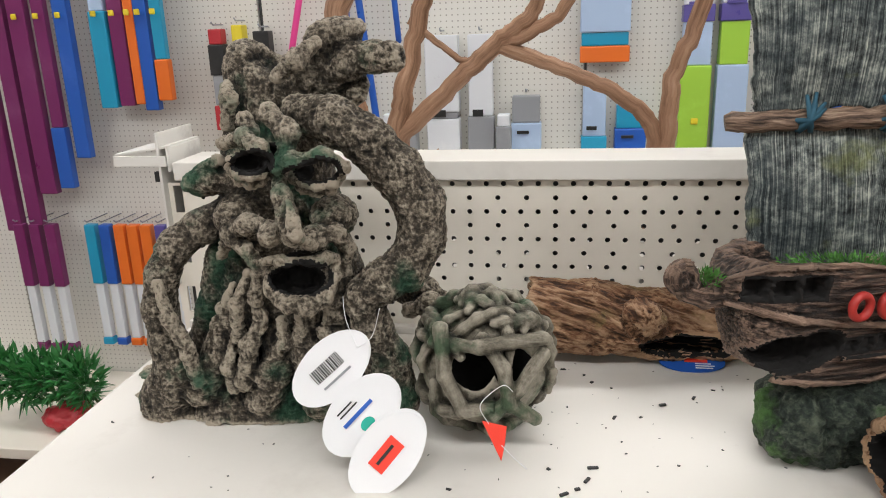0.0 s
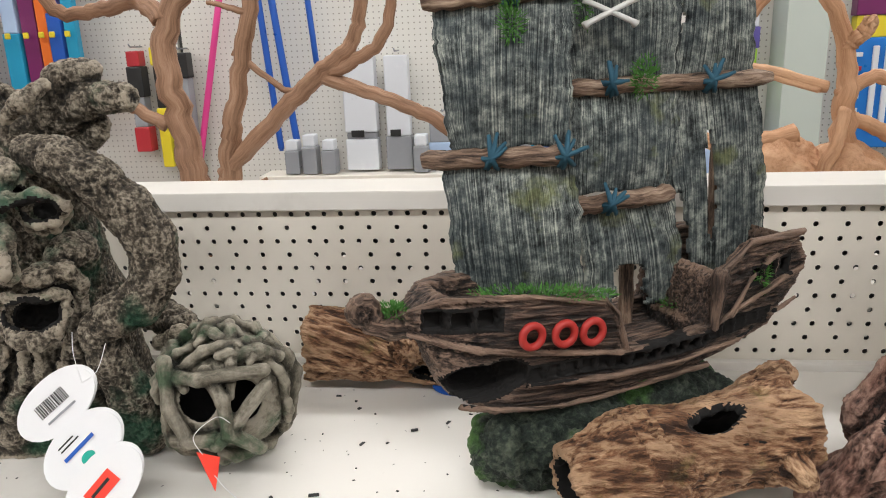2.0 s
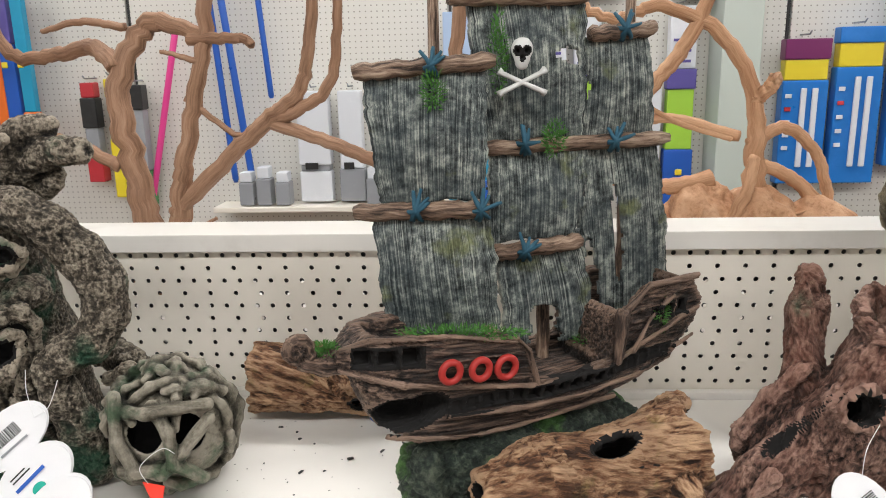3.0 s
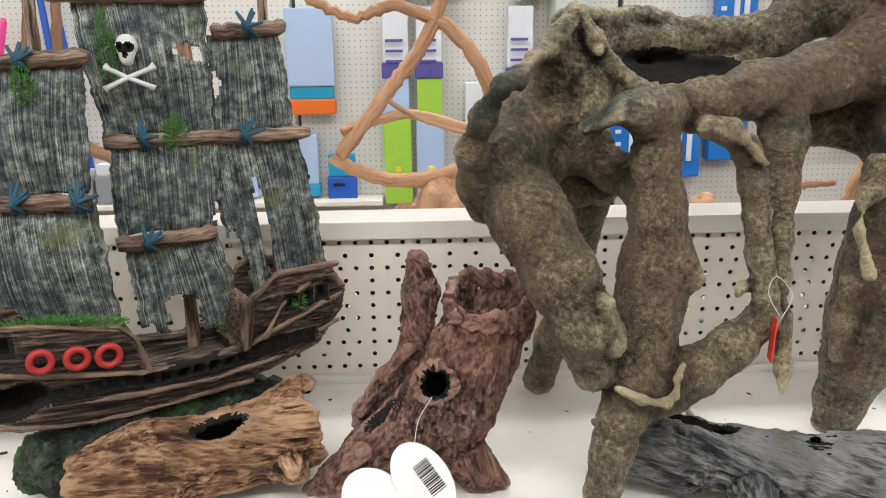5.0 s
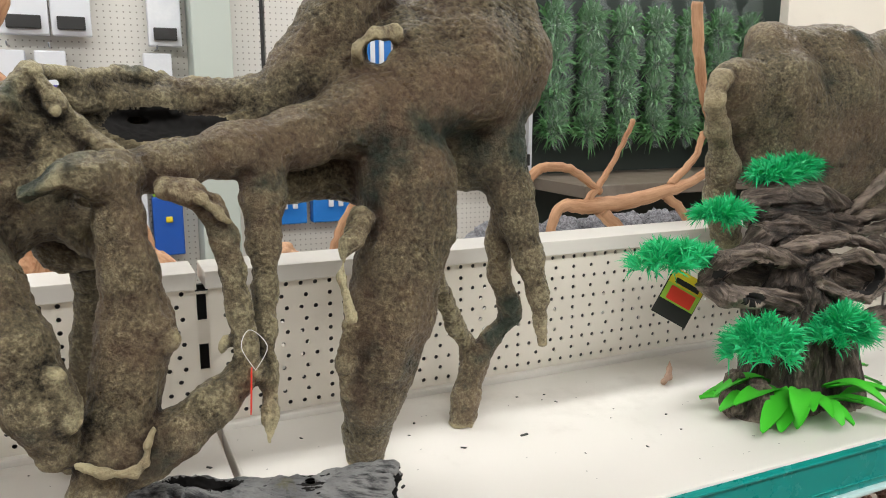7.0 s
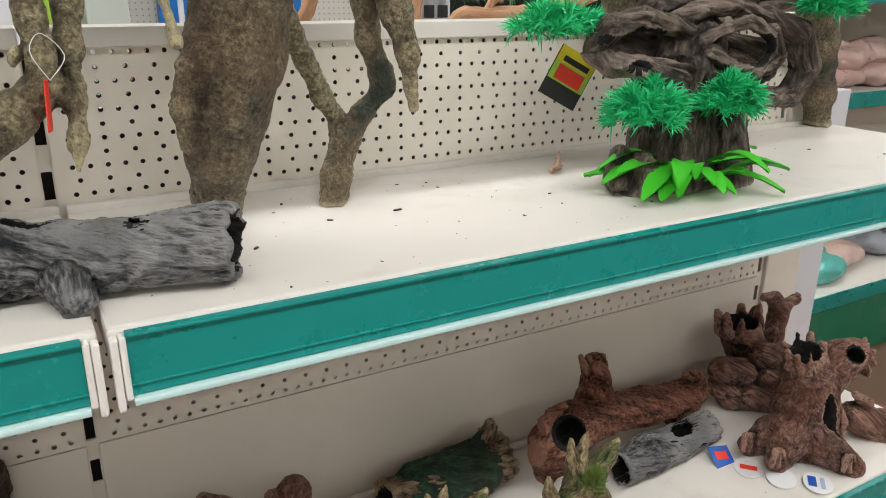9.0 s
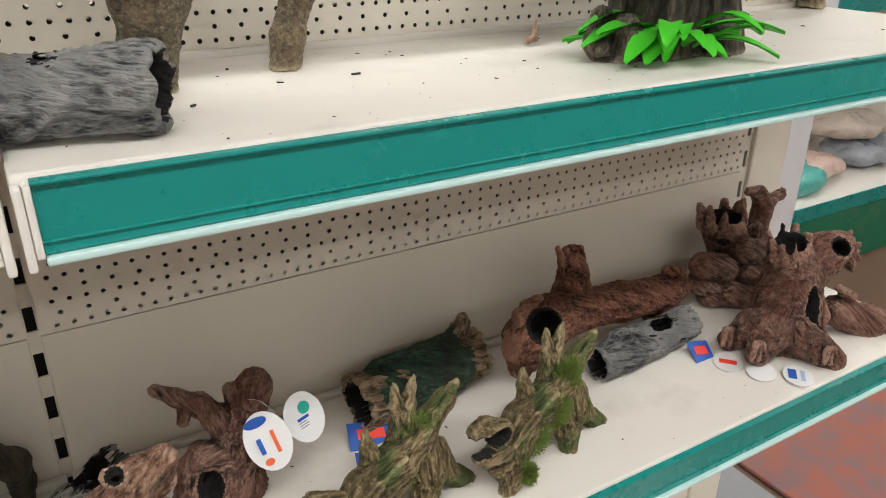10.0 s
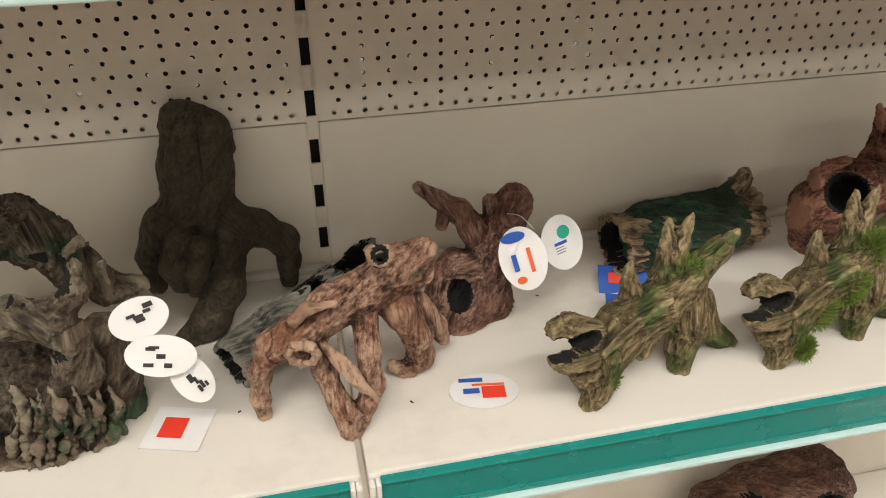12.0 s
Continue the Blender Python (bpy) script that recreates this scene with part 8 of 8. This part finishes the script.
for x0, x1, z0, z1, r, m_, n in ((-.84, -.985, 1.60, 1.02, .010, PINKM, "bright pink plastic tube leaning on the panels"), (-.735, -.695, 1.75, 1.12, .010, BLUE, "blue plastic tube hanging on the panels"), (-.70, -.640, 1.75, 1.12, .011, BLUE, "blue plastic tube hanging on the panels"), (-.585, -.56, 1.75, 1.38, .009, BLUE, "blue plastic tube hanging on the panels")):
    v, q = tube_mesh([(x0 + (x1 - x0) * t, 1.655, z0 + (z1 - z0) * t) for t in (0, .02, .3, .6, .98, 1)], [r * .6, r, r, r, r, r * .6], 12)
    tagged(from_arrays("plastic_tube", v, q, m_), n, "tube", "plastic tubes")
tagged(part("pillar", box((.765, 1.56, 0), (.875, 1.698, 2.9), .004), painted("pale_green_paint", (0.50, 0.55, 0.50), 0.5)), "pale grey-green painted pillar", "pillar", "", "structure")

# display of artificial plants in clear bags
DEEP = mat("dark_display", (0.02, 0.03, 0.025), 0.6)
# plant green, lightened to carry the reflections of the clear bags
FOL = plastic("plant_green_sheen", (0.10, 0.26, 0.09))
BAG = mat("clear_bag", (0.55, 0.65, 0.62), 0.12)
_b = BAG.node_tree.nodes["Principled BSDF"]
_b.inputs["Alpha"].default_value = 0.10
tagged(part("display_back", box((1.90, 1.69, .9), (3.2, 1.74, 2.4), .003), DEEP), "dark back of a plant display", "display", "", "structure")
tagged(part("display_shelf", box((1.90, 1.25, 1.18), (3.2, 1.688, 1.22), .003), painted("brown_ledge", (0.16, 0.13, 0.10), 0.5)), "brown ledge under bagged plants", "shelf", "", "structure")
for i in range(7):
    x = 1.98 + .15 * i
    e = thing("bagged_plant", (x, 1.55, 1.30), "green plastic plant in a clear hanging bag", "artificial plant", "bagged plants")
    for k in range(4):
        blades("foliage", (x, 1.57, 1.40 + .12 * k), (.045, .025, .06), 260, .05, .005, FOL, e, 300 + i * 5 + k, droop=.8)
    c = Carving((x - .09, 1.48, 1.28), (x + .09, 1.64, 1.98), .010)
    c.lump((x, 1.555, 1.62), (.062, .045, .32), .01)
    v, q = tube_mesh([(x, 1.69, 1.93), (x, 1.56, 1.93), (x, 1.55, 1.94)], [.003, .003], 6)
    from_arrays("hook", v, q, GREYC, e, True, None, "steel hook")
    c.skin("bag", BAG, e, (((30, 30, 30), .012), ((90, 90, 90), .006)), "clear crinkled bag", seed=i)
e = thing("lamp_rack", (1.76, 1.5, 1.2), "white rack of long lamp tubes with clips", "lamp rack")
part("backboard", box((1.64, 1.53, 1.22), (1.87, 1.55, 2.2), .003), WHITEC, e)
for i in range(4):
    x = 1.68 + .05 * i
    v, q = tube_mesh([(x, 1.51, 1.30), (x, 1.51, 2.15)], [.011, .011], 10)
    from_arrays("lamp_tube", v, q, WHITEC, e)
    part("lamp_cap", box((x - .012, 1.495, 1.27), (x + .012, 1.525, 1.31), .003), BLACKC, e, "black end cap")
    part("sticker", box((x - .010, 1.494, 1.55), (x + .010, 1.497, 1.58)), BLUE, e, "blue sticker")
c = Carving((1.02, .24, 1.19), (1.56, .44, 1.33), .006)
for i in range(7):
    c.lump((1.08 + .07 * i, .36, 1.23), (.05, .05, .055), .02)
c.floor(1.2005)
ob = c.skin("gravel_bag", resin("grey_gravel", (0.05, 0.05, 0.055), (0.20, 0.20, 0.22), (0.42, 0.42, 0.45), scale=120, depth=0.002), None, (((60, 60, 60), .008), ((160, 160, 160), .005)), origin=(1.29, .36, 1.2005))
tagged(ob, "heap of grey gravel bags on the far shelf", "gravel bag")

# ---- shelving with bags beyond the end of the run ----
GREENR = painted("green_kick", (0.01, 0.17, 0.09), 0.4)
bagrun = thing("bag_shelving", (3.9, 1.1, 0), "cream shelving with teal strips and bags of litter", "shelving", "", "structure")
part("back", box((2.85, 1.36, 0), (5.5, 1.40, 2.1), .003), CREAM, bagrun)
part("kick", box((2.85, .80, .0), (5.5, .83, .235), .003), GREENR, bagrun, "green kick plate")
for z in (.27, .98, 1.35):
    part("board", box((2.85, .80 if z < .5 else .95, z), (5.5, 1.358, z + .02), .003), SHELF, bagrun)
    part("price_strip", box((2.85, .792 if z < .5 else .942, z - .03), (5.5, .799 if z < .5 else .949, z + .028), .002), TEAL, bagrun, "teal price strip")
for i, (x, y, z, col) in enumerate(((3.15, 1.0, .291, (0.10, 0.40, 0.36)), (3.35, 1.05, .291, (0.62, 0.46, 0.40)), (3.78, 1.06, .291, (0.30, 0.32, 0.36)), (3.72, 1.12, .41, (0.60, 0.52, 0.46)), (4.25, 1.05, .291, (0.62, 0.50, 0.44)), (3.3, 1.14, 1.001, (0.62, 0.42, 0.38)), (3.65, 1.14, 1.001, (0.62, 0.44, 0.40)), (3.35, 1.14, 1.07, (0.60, 0.42, 0.38)), (3.7, 1.14, 1.07, (0.58, 0.44, 0.40)), (4.05, 1.14, 1.001, (0.50, 0.46, 0.30)))):
    c = Carving((x - .26, y - .2, z - .02), (x + .26, y + .2, z + .16), .012)
    c.lump((x, y, z + .05), (.21, .15, .06), .01)
    c.floor(z)
    ob = c.skin("litter_bag", plastic("bag_plastic", col, .3), None, (((18, 18, 18), .02), ((60, 60, 60), .006)), origin=(x, y, z), seed=i)
    tagged(ob, "plump pale plastic bag lying on a shelf", "bag", "litter bags")
tagged(part("white_carton", box((2.35, .55, .0), (2.60, .80, 1.10), .006), WHITEC), "tall white carton beside the shelving", "carton")
RUG = resin("patterned_rug", (0.20, 0.05, 0.035), (0.42, 0.17, 0.13), (0.55, 0.42, 0.34), scale=22, second=(0.10, 0.16, 0.20), rough=0.85, depth=0.001)
tagged(part("rug", box((2.02, -.75, .004), (3.0, .50, .016), .004), RUG), "red patterned rug on the floor", "rug")
tagged(part("floor_strip", box((1.86, -1.2, .0005), (2.00, 1.2, .006), .001), GREYC), "grey strip set in the floor", "floor strip", "", "structure")
tagged(part("floor_tiles", box((1.655, -1.2, .0005), (1.855, 1.2, .005), .001), SHELF), "pale floor tiles at the end of the run", "floor tiles", "", "structure")

# ---- tags, labels and litter ----
CARD = painted("white_card_stock", (0.80, 0.80, 0.81), 0.45, (0.6, 0.6, 0.6), 0.15)
INK = mat("black_print", (0.02, 0.02, 0.02), 0.5)
STICK = painted("red_sticker", (0.85, 0.055, 0.03), 0.5, (0.7, 0.04, 0.02), 0.3)
PRINTB, PRINTT, PRINTO = mat("blue_print", (0.02, 0.10, 0.45), 0.45), mat("teal_print", (0.02, 0.40, 0.30), 0.45), mat("orange_print", (0.80, 0.14, 0.05), 0.45)


def basis(centre, normal, up):
    n = Vector(normal).normalized()
    u = Vector(up)
    u = (u - n * u.dot(n)).normalized()
    r = u.cross(n)
    return Matrix.Translation(centre) @ Matrix((r, u, n)).transposed().to_4x4()


def oval(m, rx, ry, thick=.0006, bend=.0):
    """A thin oval card in the plane of m, a little bent."""
    v, q, N = [], [], 28
    for z in (thick / 2, -thick / 2):
        v.append(m @ Vector((0, 0, z)))
        for k in range(N):
            a = 2 * math.pi * k / N
            x, y = rx * math.cos(a), ry * math.sin(a)
            v.append(m @ Vector((x, y, z - bend * (x / rx) ** 2)))
    for k in range(0, N, 2):
        a, b, c2 = 1 + k, 1 + (k + 1) % N, 1 + (k + 2) % N
        q += [(0, a, b, c2), (N + 1, N + 1 + c2, N + 1 + b, N + 1 + a)]
    for k in range(N):
        a, b = 1 + k, 1 + (k + 1) % N
        q.append((b, a, N + 1 + a, N + 1 + b))
    return [tuple(x) for x in v], q


def flat(m, x0, x1, y0, y1, z, material, name, parent, label=""):
    return part(name, box((x0, y0, z), (x1, y1, z + .0003), 0, m), material, parent, label)


def barcode(m, x, y, w, h, parent, z=.0006, seed=1):
    r = random.Random(seed)
    bm = bmesh.new()
    p = x
    while p < x + w:
        b = r.uniform(.0004, .0012)
        t = box((p, y, z), (min(p + b, x + w), y + h, z + .0002), 0, m)
        me = bpy.data.meshes.new("bar")
        t.to_mesh(me)
        t.free()
        bm.from_mesh(me)
        bpy.data.meshes.remove(me)
        p += b + r.uniform(.0004, .0010)
    part("barcode", bm, INK, parent, "black barcode")["kind"] = "stuff"


def lines(m, x, y, w, n, parent, material, step=.0026, h=.0010, z=.0006, seed=3):
    r = random.Random(seed)
    for i in range(n):
        flat(m, x, x + w * r.uniform(.6, 1), y - i * step, y - i * step + h, z, material, "print_line", parent)


def string(name, pts, parent, r=.00026):
    cp = curve_pts(pts, 20)
    v, q = tube_mesh(cp, [r, r], 5)
    return from_arrays(name, v, q, CARD, parent, True, None, "thin plastic string")


# three-part tag on the tree
tag = thing("hang_tag", (-.19, -.245, TOP), "white folded hang tag with barcode and red price sticker", "hang tag", "hang tags")
for i, (cen, rx, ry, tilt) in enumerate((((-.2135, -.223, 1.2265), .0290, .0180, 38), ((-.1920, -.235, 1.2010), .0290, .0195, 42), ((-.1735, -.248, 1.1830), .0300, .0185, 46))):
    up = Vector((-math.sin(radians(tilt)), -.1, math.cos(radians(tilt))))
    m = basis(cen, (.16, -1, .42), up)
    v, q = oval(m, rx, ry, .0007, .0012)
    card = from_arrays("card", v, q, CARD, tag, False)
    v, q = oval(m @ Matrix.Translation((.002, .001, -.003)), rx, ry, .0007, -.001)
    from_arrays("card", v, q, CARD, tag, False)
    if i == 0:
        barcode(m, -.012, -.002, .022, .009, card)
        flat(m, -.011, .011, -.0075, -.0060, .0006, GREYC, "print_line", card)
    if i == 1:
        flat(m, -.012, .012, .0015, .0040, .0006, PRINTB, "print_line", card)
        v, q = oval(m @ Matrix.Translation((.0, -.006, .0007)), .0050, .0038, .0002)
        from_arrays("emblem", v, q, PRINTT, card, False, None, "teal round emblem")
        lines(m, -.010, .0105, .018, 2, card, INK)
    if i == 2:
        flat(m, -.011, .011, -.005, .006, .0007, STICK, "price_sticker", card, "red price sticker")
        flat(m, -.008, .007, .0, .002, .0010, INK, "print_line", card)
string("string", [(-.197, -.216, 1.2395), (-.206, -.207, 1.255), (-.209, -.200, 1.268)], tag)
string("string", [(-.197, -.216, 1.2395), (-.188, -.212, 1.246), (-.184, -.204, 1.262)], tag)

tag = thing("price_tag", (-.108, -.235, TOP), "small red paper price flag on a thin string", "price tag", "price tags")
v = [(-.116, -.234, 1.2015), (-.101, -.234, 1.1985), (-.102, -.238, 1.188), (-.104, -.240, 1.178)]
part_v = v + [(x, y + .0006, z) for x, y, z in v]
from_arrays("flag", part_v, [(3, 2, 1, 0), (4, 5, 6, 7), (0, 1, 5, 4), (1, 2, 6, 5), (2, 3, 7, 6), (3, 0, 4, 7)], STICK, tag, False)
string("string", [(-.112, -.234, 1.200), (-.117, -.233, 1.212), (-.104, -.226, 1.222), (-.098, -.220, 1.215)], tag)
string("string", [(-.104, -.238, 1.188), (-.096, -.242, 1.182), (-.088, -.244, 1.176)], tag)

# tags by the stump
tag = thing("hang_tag", (.33, -.272, TOP), "white oval hang tag with a barcode", "hang tag", "hang tags")
m = basis((.343, -.266, 1.207), (.05, -1, .55), (-.5, -.1, .9))
v, q = oval(m, .0175, .0265, .0007, .002)
card = from_arrays("card", v, q, CARD, tag, False)
barcode(m @ Matrix.Rotation(radians(90), 4, "Z"), -.012, -.010, .022, .011, card)
m = basis((.314, -.272, 1.193), (-.1, -1, .6), (-.6, 0, .7))
v, q = oval(m, .020, .027, .0007, .002)
from_arrays("card", v, q, CARD, tag, False)
string("string", [(.338, -.262, 1.230), (.341, -.258, 1.245), (.350, -.252, 1.258)], tag)

# red paper tag on the root
tag = thing("price_tag", (.575, -.245, TOP), "red paper price flag on the root", "price tag", "price tags")
m = basis((.575, -.241, 1.287), (-.974, .227, .05), (.22, 0, 1))
part("flag", box((-.006, -.015, -.0004), (.006, .015, .0004), .0003, m), STICK, tag)
string("string", [(.578, -.244, 1.302), (.570, -.240, 1.318), (.577, -.235, 1.328), (.588, -.236, 1.315), (.578, -.244, 1.302)], tag)

# yellow and black tag by the planted root
tag = thing("hang_tag", (1.071, -.12, TOP), "yellow, green and black product card with red sticker", "hang tag", "hang tags")
m = basis((1.066, -.108, 1.266), (-.35, -1, .15), (.62, 0, 1))
part("card", box((-.022, -.026, -.0005), (.022, .029, .0005), .0004, m), INK, tag)
flat(m, -.021, .021, .012, .029, .0007, YEL, "yellow_band", tag)
flat(m, -.021, .021, -.008, .012, .0007, LIME, "green_band", tag)
flat(m, -.015, .016, -.006, .010, .0012, STICK, "price_sticker", tag, "red price sticker")
flat(m, -.014, .016, .014, .020, .0012, INK, "print_line", tag)
string("string", [(1.078, -.108, 1.290), (1.082, -.12, 1.305), (1.09, -.14, 1.315)], tag)

# blue card under the back log
tag = thing("product_card", (.037, -.05, TOP), "dark blue printed product card lying on the shelf", "product card", "product cards")
m = basis((.036, -.062, TOP + .004), (0, -.35, 1), (0, 1, 0))
v, q = oval(m, .026, .012, .0007, 0)
from_arrays("card", v, q, PRINTB, tag, False)
flat(m, -.006, .012, -.001, .009, .0006, STICK, "price_sticker", tag, "red price sticker")
lines(m, .002, -.003, .018, 3, tag, CARD, .0024)

# tags on the lower shelf
tag = thing("hang_tag", (.76, -.15, LOW), "two white and blue oval hang tags", "hang tag", "hang tags")
for cen, nrm, up, rx, ry, blue in (((.741, -.152, .834), (-.25, -1, .35), (-.30, 0, 1), .0215, .0300, True), ((.782, -.140, .838), (.05, -1, .30), (-.25, 0, 1), .0200, .0270, False)):
    m = basis(cen, nrm, up)
    v, q = oval(m, rx, ry, .0007, .0012)
    card = from_arrays("card", v, q, CARD, tag, False)
    if blue:
        v, q = oval(m @ Matrix.Translation((-.004, .0215, .0009)), .0110, .0050, .0002)
        from_arrays("blue_field", v, q, PRINTB, card, False, None, "blue printed field")
        flat(m, -.010, -.0055, -.010, .006, .0010, PRINTB, "print_block", card)
        flat(m, .0045, .0080, -.014, .009, .0010, PRINTO, "print_word", card, "orange printed word")
        v, q = oval(m @ Matrix.Translation((-.006, -.019, .0010)), .0045, .0035, .0002)
        from_arrays("emblem", v, q, PRINTO, card, False)
    else:
        v, q = oval(m @ Matrix.Translation((.003, .010, .0010)), .0060, .0065, .0002)
        from_arrays("emblem", v, q, PRINTT, card, False, None, "teal round emblem")
        flat(m, -.008, .004, -.001, .002, .0010, PRINTB, "print_word", card)
        lines(m, -.008, -.004, .012, 3, card, GREYC)
string("string", [(.750, -.150, .862), (.742, -.135, .868), (.735, -.118, .862)], tag)
tag = thing("hang_tag", (.687, -.225, LOW), "white oval tag with blue field and red sticker", "hang tag", "hang tags")
m = basis((.687, -.225, LOW + .0015), (0, 0, 1), (.15, 1, 0))
v, q = oval(m, .030, .0215, .0008, 0)
card = from_arrays("card", v, q, CARD, tag, False)
flat(m, -.021, .000, .0105, .0150, .0006, PRINTB, "blue_field", card)
flat(m, -.002, .018, -.010, .004, .0009, STICK, "price_sticker", card, "red price sticker")
flat(m, -.010, .018, .0050, .0075, .0010, PRINTO, "print_word", card, "orange printed word")
flat(m, -.018, -.004, -.004, .002, .0009, PRINTB, "print_block", card)
tag = thing("hang_tag", (1.35, -.24, LOW), "row of three white oval tags with a red sticker", "hang tag", "hang tags")
for i, (x, y) in enumerate(((1.335, -.200), (1.353, -.237), (1.384, -.268))):
    m = basis((x, y, LOW + .0012 + .001 * i), (0, 0, 1), (.75, .65, 0))
    v, q = oval(m, .0185, .0235, .0008, 0)
    card = from_arrays("card", v, q, CARD, tag, False)
    if i == 0:
        flat(m, -.011, .011, -.005, .005, .0007, STICK, "price_sticker", card, "red price sticker")
    if i == 2:
        flat(m, -.012, -.002, -.010, .012, .0007, PRINTB, "print_block", card)
        flat(m, .003, .008, -.012, .012, .0007, SKYC, "print_line", card)
tag = thing("hang_tag", (.44, -.22, LOW), "white tags printed with animal-like dark shapes", "hang tag", "hang tags")
for i, (cen, nrm, up, rx, ry) in enumerate((((.424, -.20, .858), (.1, -1, .5), (-.2, 0, 1), .022, .016), ((.436, -.215, .832), (.1, -1, .6), (.2, 0, 1), .026, .016), ((.455, -.218, .808), (.2, -1, .5), (.9, 0, .5), .022, .014))):
    m = basis(cen, nrm, up)
    v, q = oval(m, rx, ry, .0007, .002)
    card = from_arrays("card", v, q, CARD, tag, False)
    r = random.Random(i)
    for k in range(5):
        x, y = r.uniform(-.014, .008), r.uniform(-.009, .006)
        flat(m, x, x + r.uniform(.004, .008), y, y + r.uniform(.002, .004), .0008, INK, "print_mark", card)
m = basis((.432, -.213, LOW + .0015), (0, 0, 1), (.3, 1, 0))
part("card", box((-.022, -.022, -.0004), (.026, .024, .0004), .0003, m), CARD, tag)
flat(m, -.012, .008, -.010, .012, .0006, STICK, "price_sticker", tag, "red price sticker")
for x, y, w in ((.868, -.105, .026), (.845, -.150, .014), (1.318, -.170, .016)):
    tag = thing("product_card", (x, y, LOW), "dark blue and red product card under a log", "product card", "product cards")
    m = basis((x, y, LOW + .006), (0, -.6, 1), (.2, 1, 0))
    part("card", box((-w, -.016, -.0004), (w, .016, .0004), .0003, m), PRINTB, tag)
    flat(m, -w * .6, w * .6, -.004, .008, .0006, STICK, "price_sticker", tag)

# broken bit, specks of dirt, torn bracket
c = Carving((1.04, -.12, 1.155), (1.10, -.06, 1.20), .0014)
c.limb([(1.058, -.100, 1.168), (1.072, -.092, 1.168), (1.078, -.086, 1.176), (1.079, -.085, 1.185)], [.0055, .006, .0045, .003], .003)
c.floor(TOP + .0003)
tagged(c.skin("broken_piece", PINK, None, (((200, 200, 200), .001),), origin=(1.07, -.09, TOP)), "small broken red-brown resin chip on the shelf", "debris")
r = np.random.RandomState(4)
v, q = [], []
for zz, n, x0, x1 in ((TOP, 190, -.42, 1.5), (TOP, 70, -.12, .10), (LOW, 50, .3, 1.4)):
    for i in range(n):
        x, y, s = r.uniform(x0, x1), -.285 + .26 * r.rand(), .0003 + .0008 * r.rand() ** 4
        a = r.rand() * 3.14
        L = s * r.uniform(1, 3)
        k = len(v)
        for dz in (0.0002, s):
            for dx, dy in ((-L, -s), (L, -s), (L * .7, s), (-L * .8, s)):
                v.append((x + dx * math.cos(a) - dy * math.sin(a), y + dx * math.sin(a) + dy * math.cos(a), zz + dz))
        q += [(k + 3, k + 2, k + 1, k), (k + 4, k + 5, k + 6, k + 7), (k, k + 1, k + 5, k + 4), (k + 1, k + 2, k + 6, k + 5), (k + 2, k + 3, k + 7, k + 6), (k + 3, k, k + 4, k + 7)]
tagged(from_arrays("dirt_specks", v, q, INK, None, False), "dark specks of dirt scattered on the shelves", "dirt", "", "stuff")
for p, L, a in (((.005, -.131), .0045, 20), ((.848, -.146), .007, 5), ((.761, -.077), .002, 0), ((.704, -.191), .004, 40), ((-.048, -.218), .006, 10), ((-.052, -.232), .005, 60), ((-.066, -.248), .005, 35), ((-.058, -.242), .003, 25)):
    m = Matrix.Translation((p[0], p[1], TOP + .0012)) @ Matrix.Rotation(radians(a), 4, "Z")
    tagged(part("bark_crumb", box((-L * .6, -.0011, -.001), (L * .6, .0011, .0006), .0006, m), INK), "dark crumb of bark on the shelf", "debris", "crumbs")
RUST_M = painted("scuffed_white", (0.70, 0.68, 0.64), 0.45, (0.08, 0.06, 0.05), 0.95)
e = thing("end_bracket", (-.45, .02, 1.28), "scuffed white steel bracket bent over the end upright", "bracket", "", "structure")
part("plate", box((-.026, -.032, -.0012), (.028, .032, .0012), .0008, Matrix.Translation((-.456, .030, 1.331)) @ Matrix.Rotation(radians(-8), 4, "Y")), RUST_M, e)
part("flange", box((-.4385, -.004, 1.20), (-.4355, .064, 1.348), .001), RUST_M, e)
part("front_lip", box((-.482, -.0045, 1.317), (-.430, -.0025, 1.327), .0006), RUST_M, e)
part("side_lip", box((-.430, -.002, 1.312), (-.4275, .062, 1.334), .0006), RUST_M, e)
part("slot_plate", box((-.462, .028, 1.296), (-.440, .034, 1.306), .001), DARK, e)
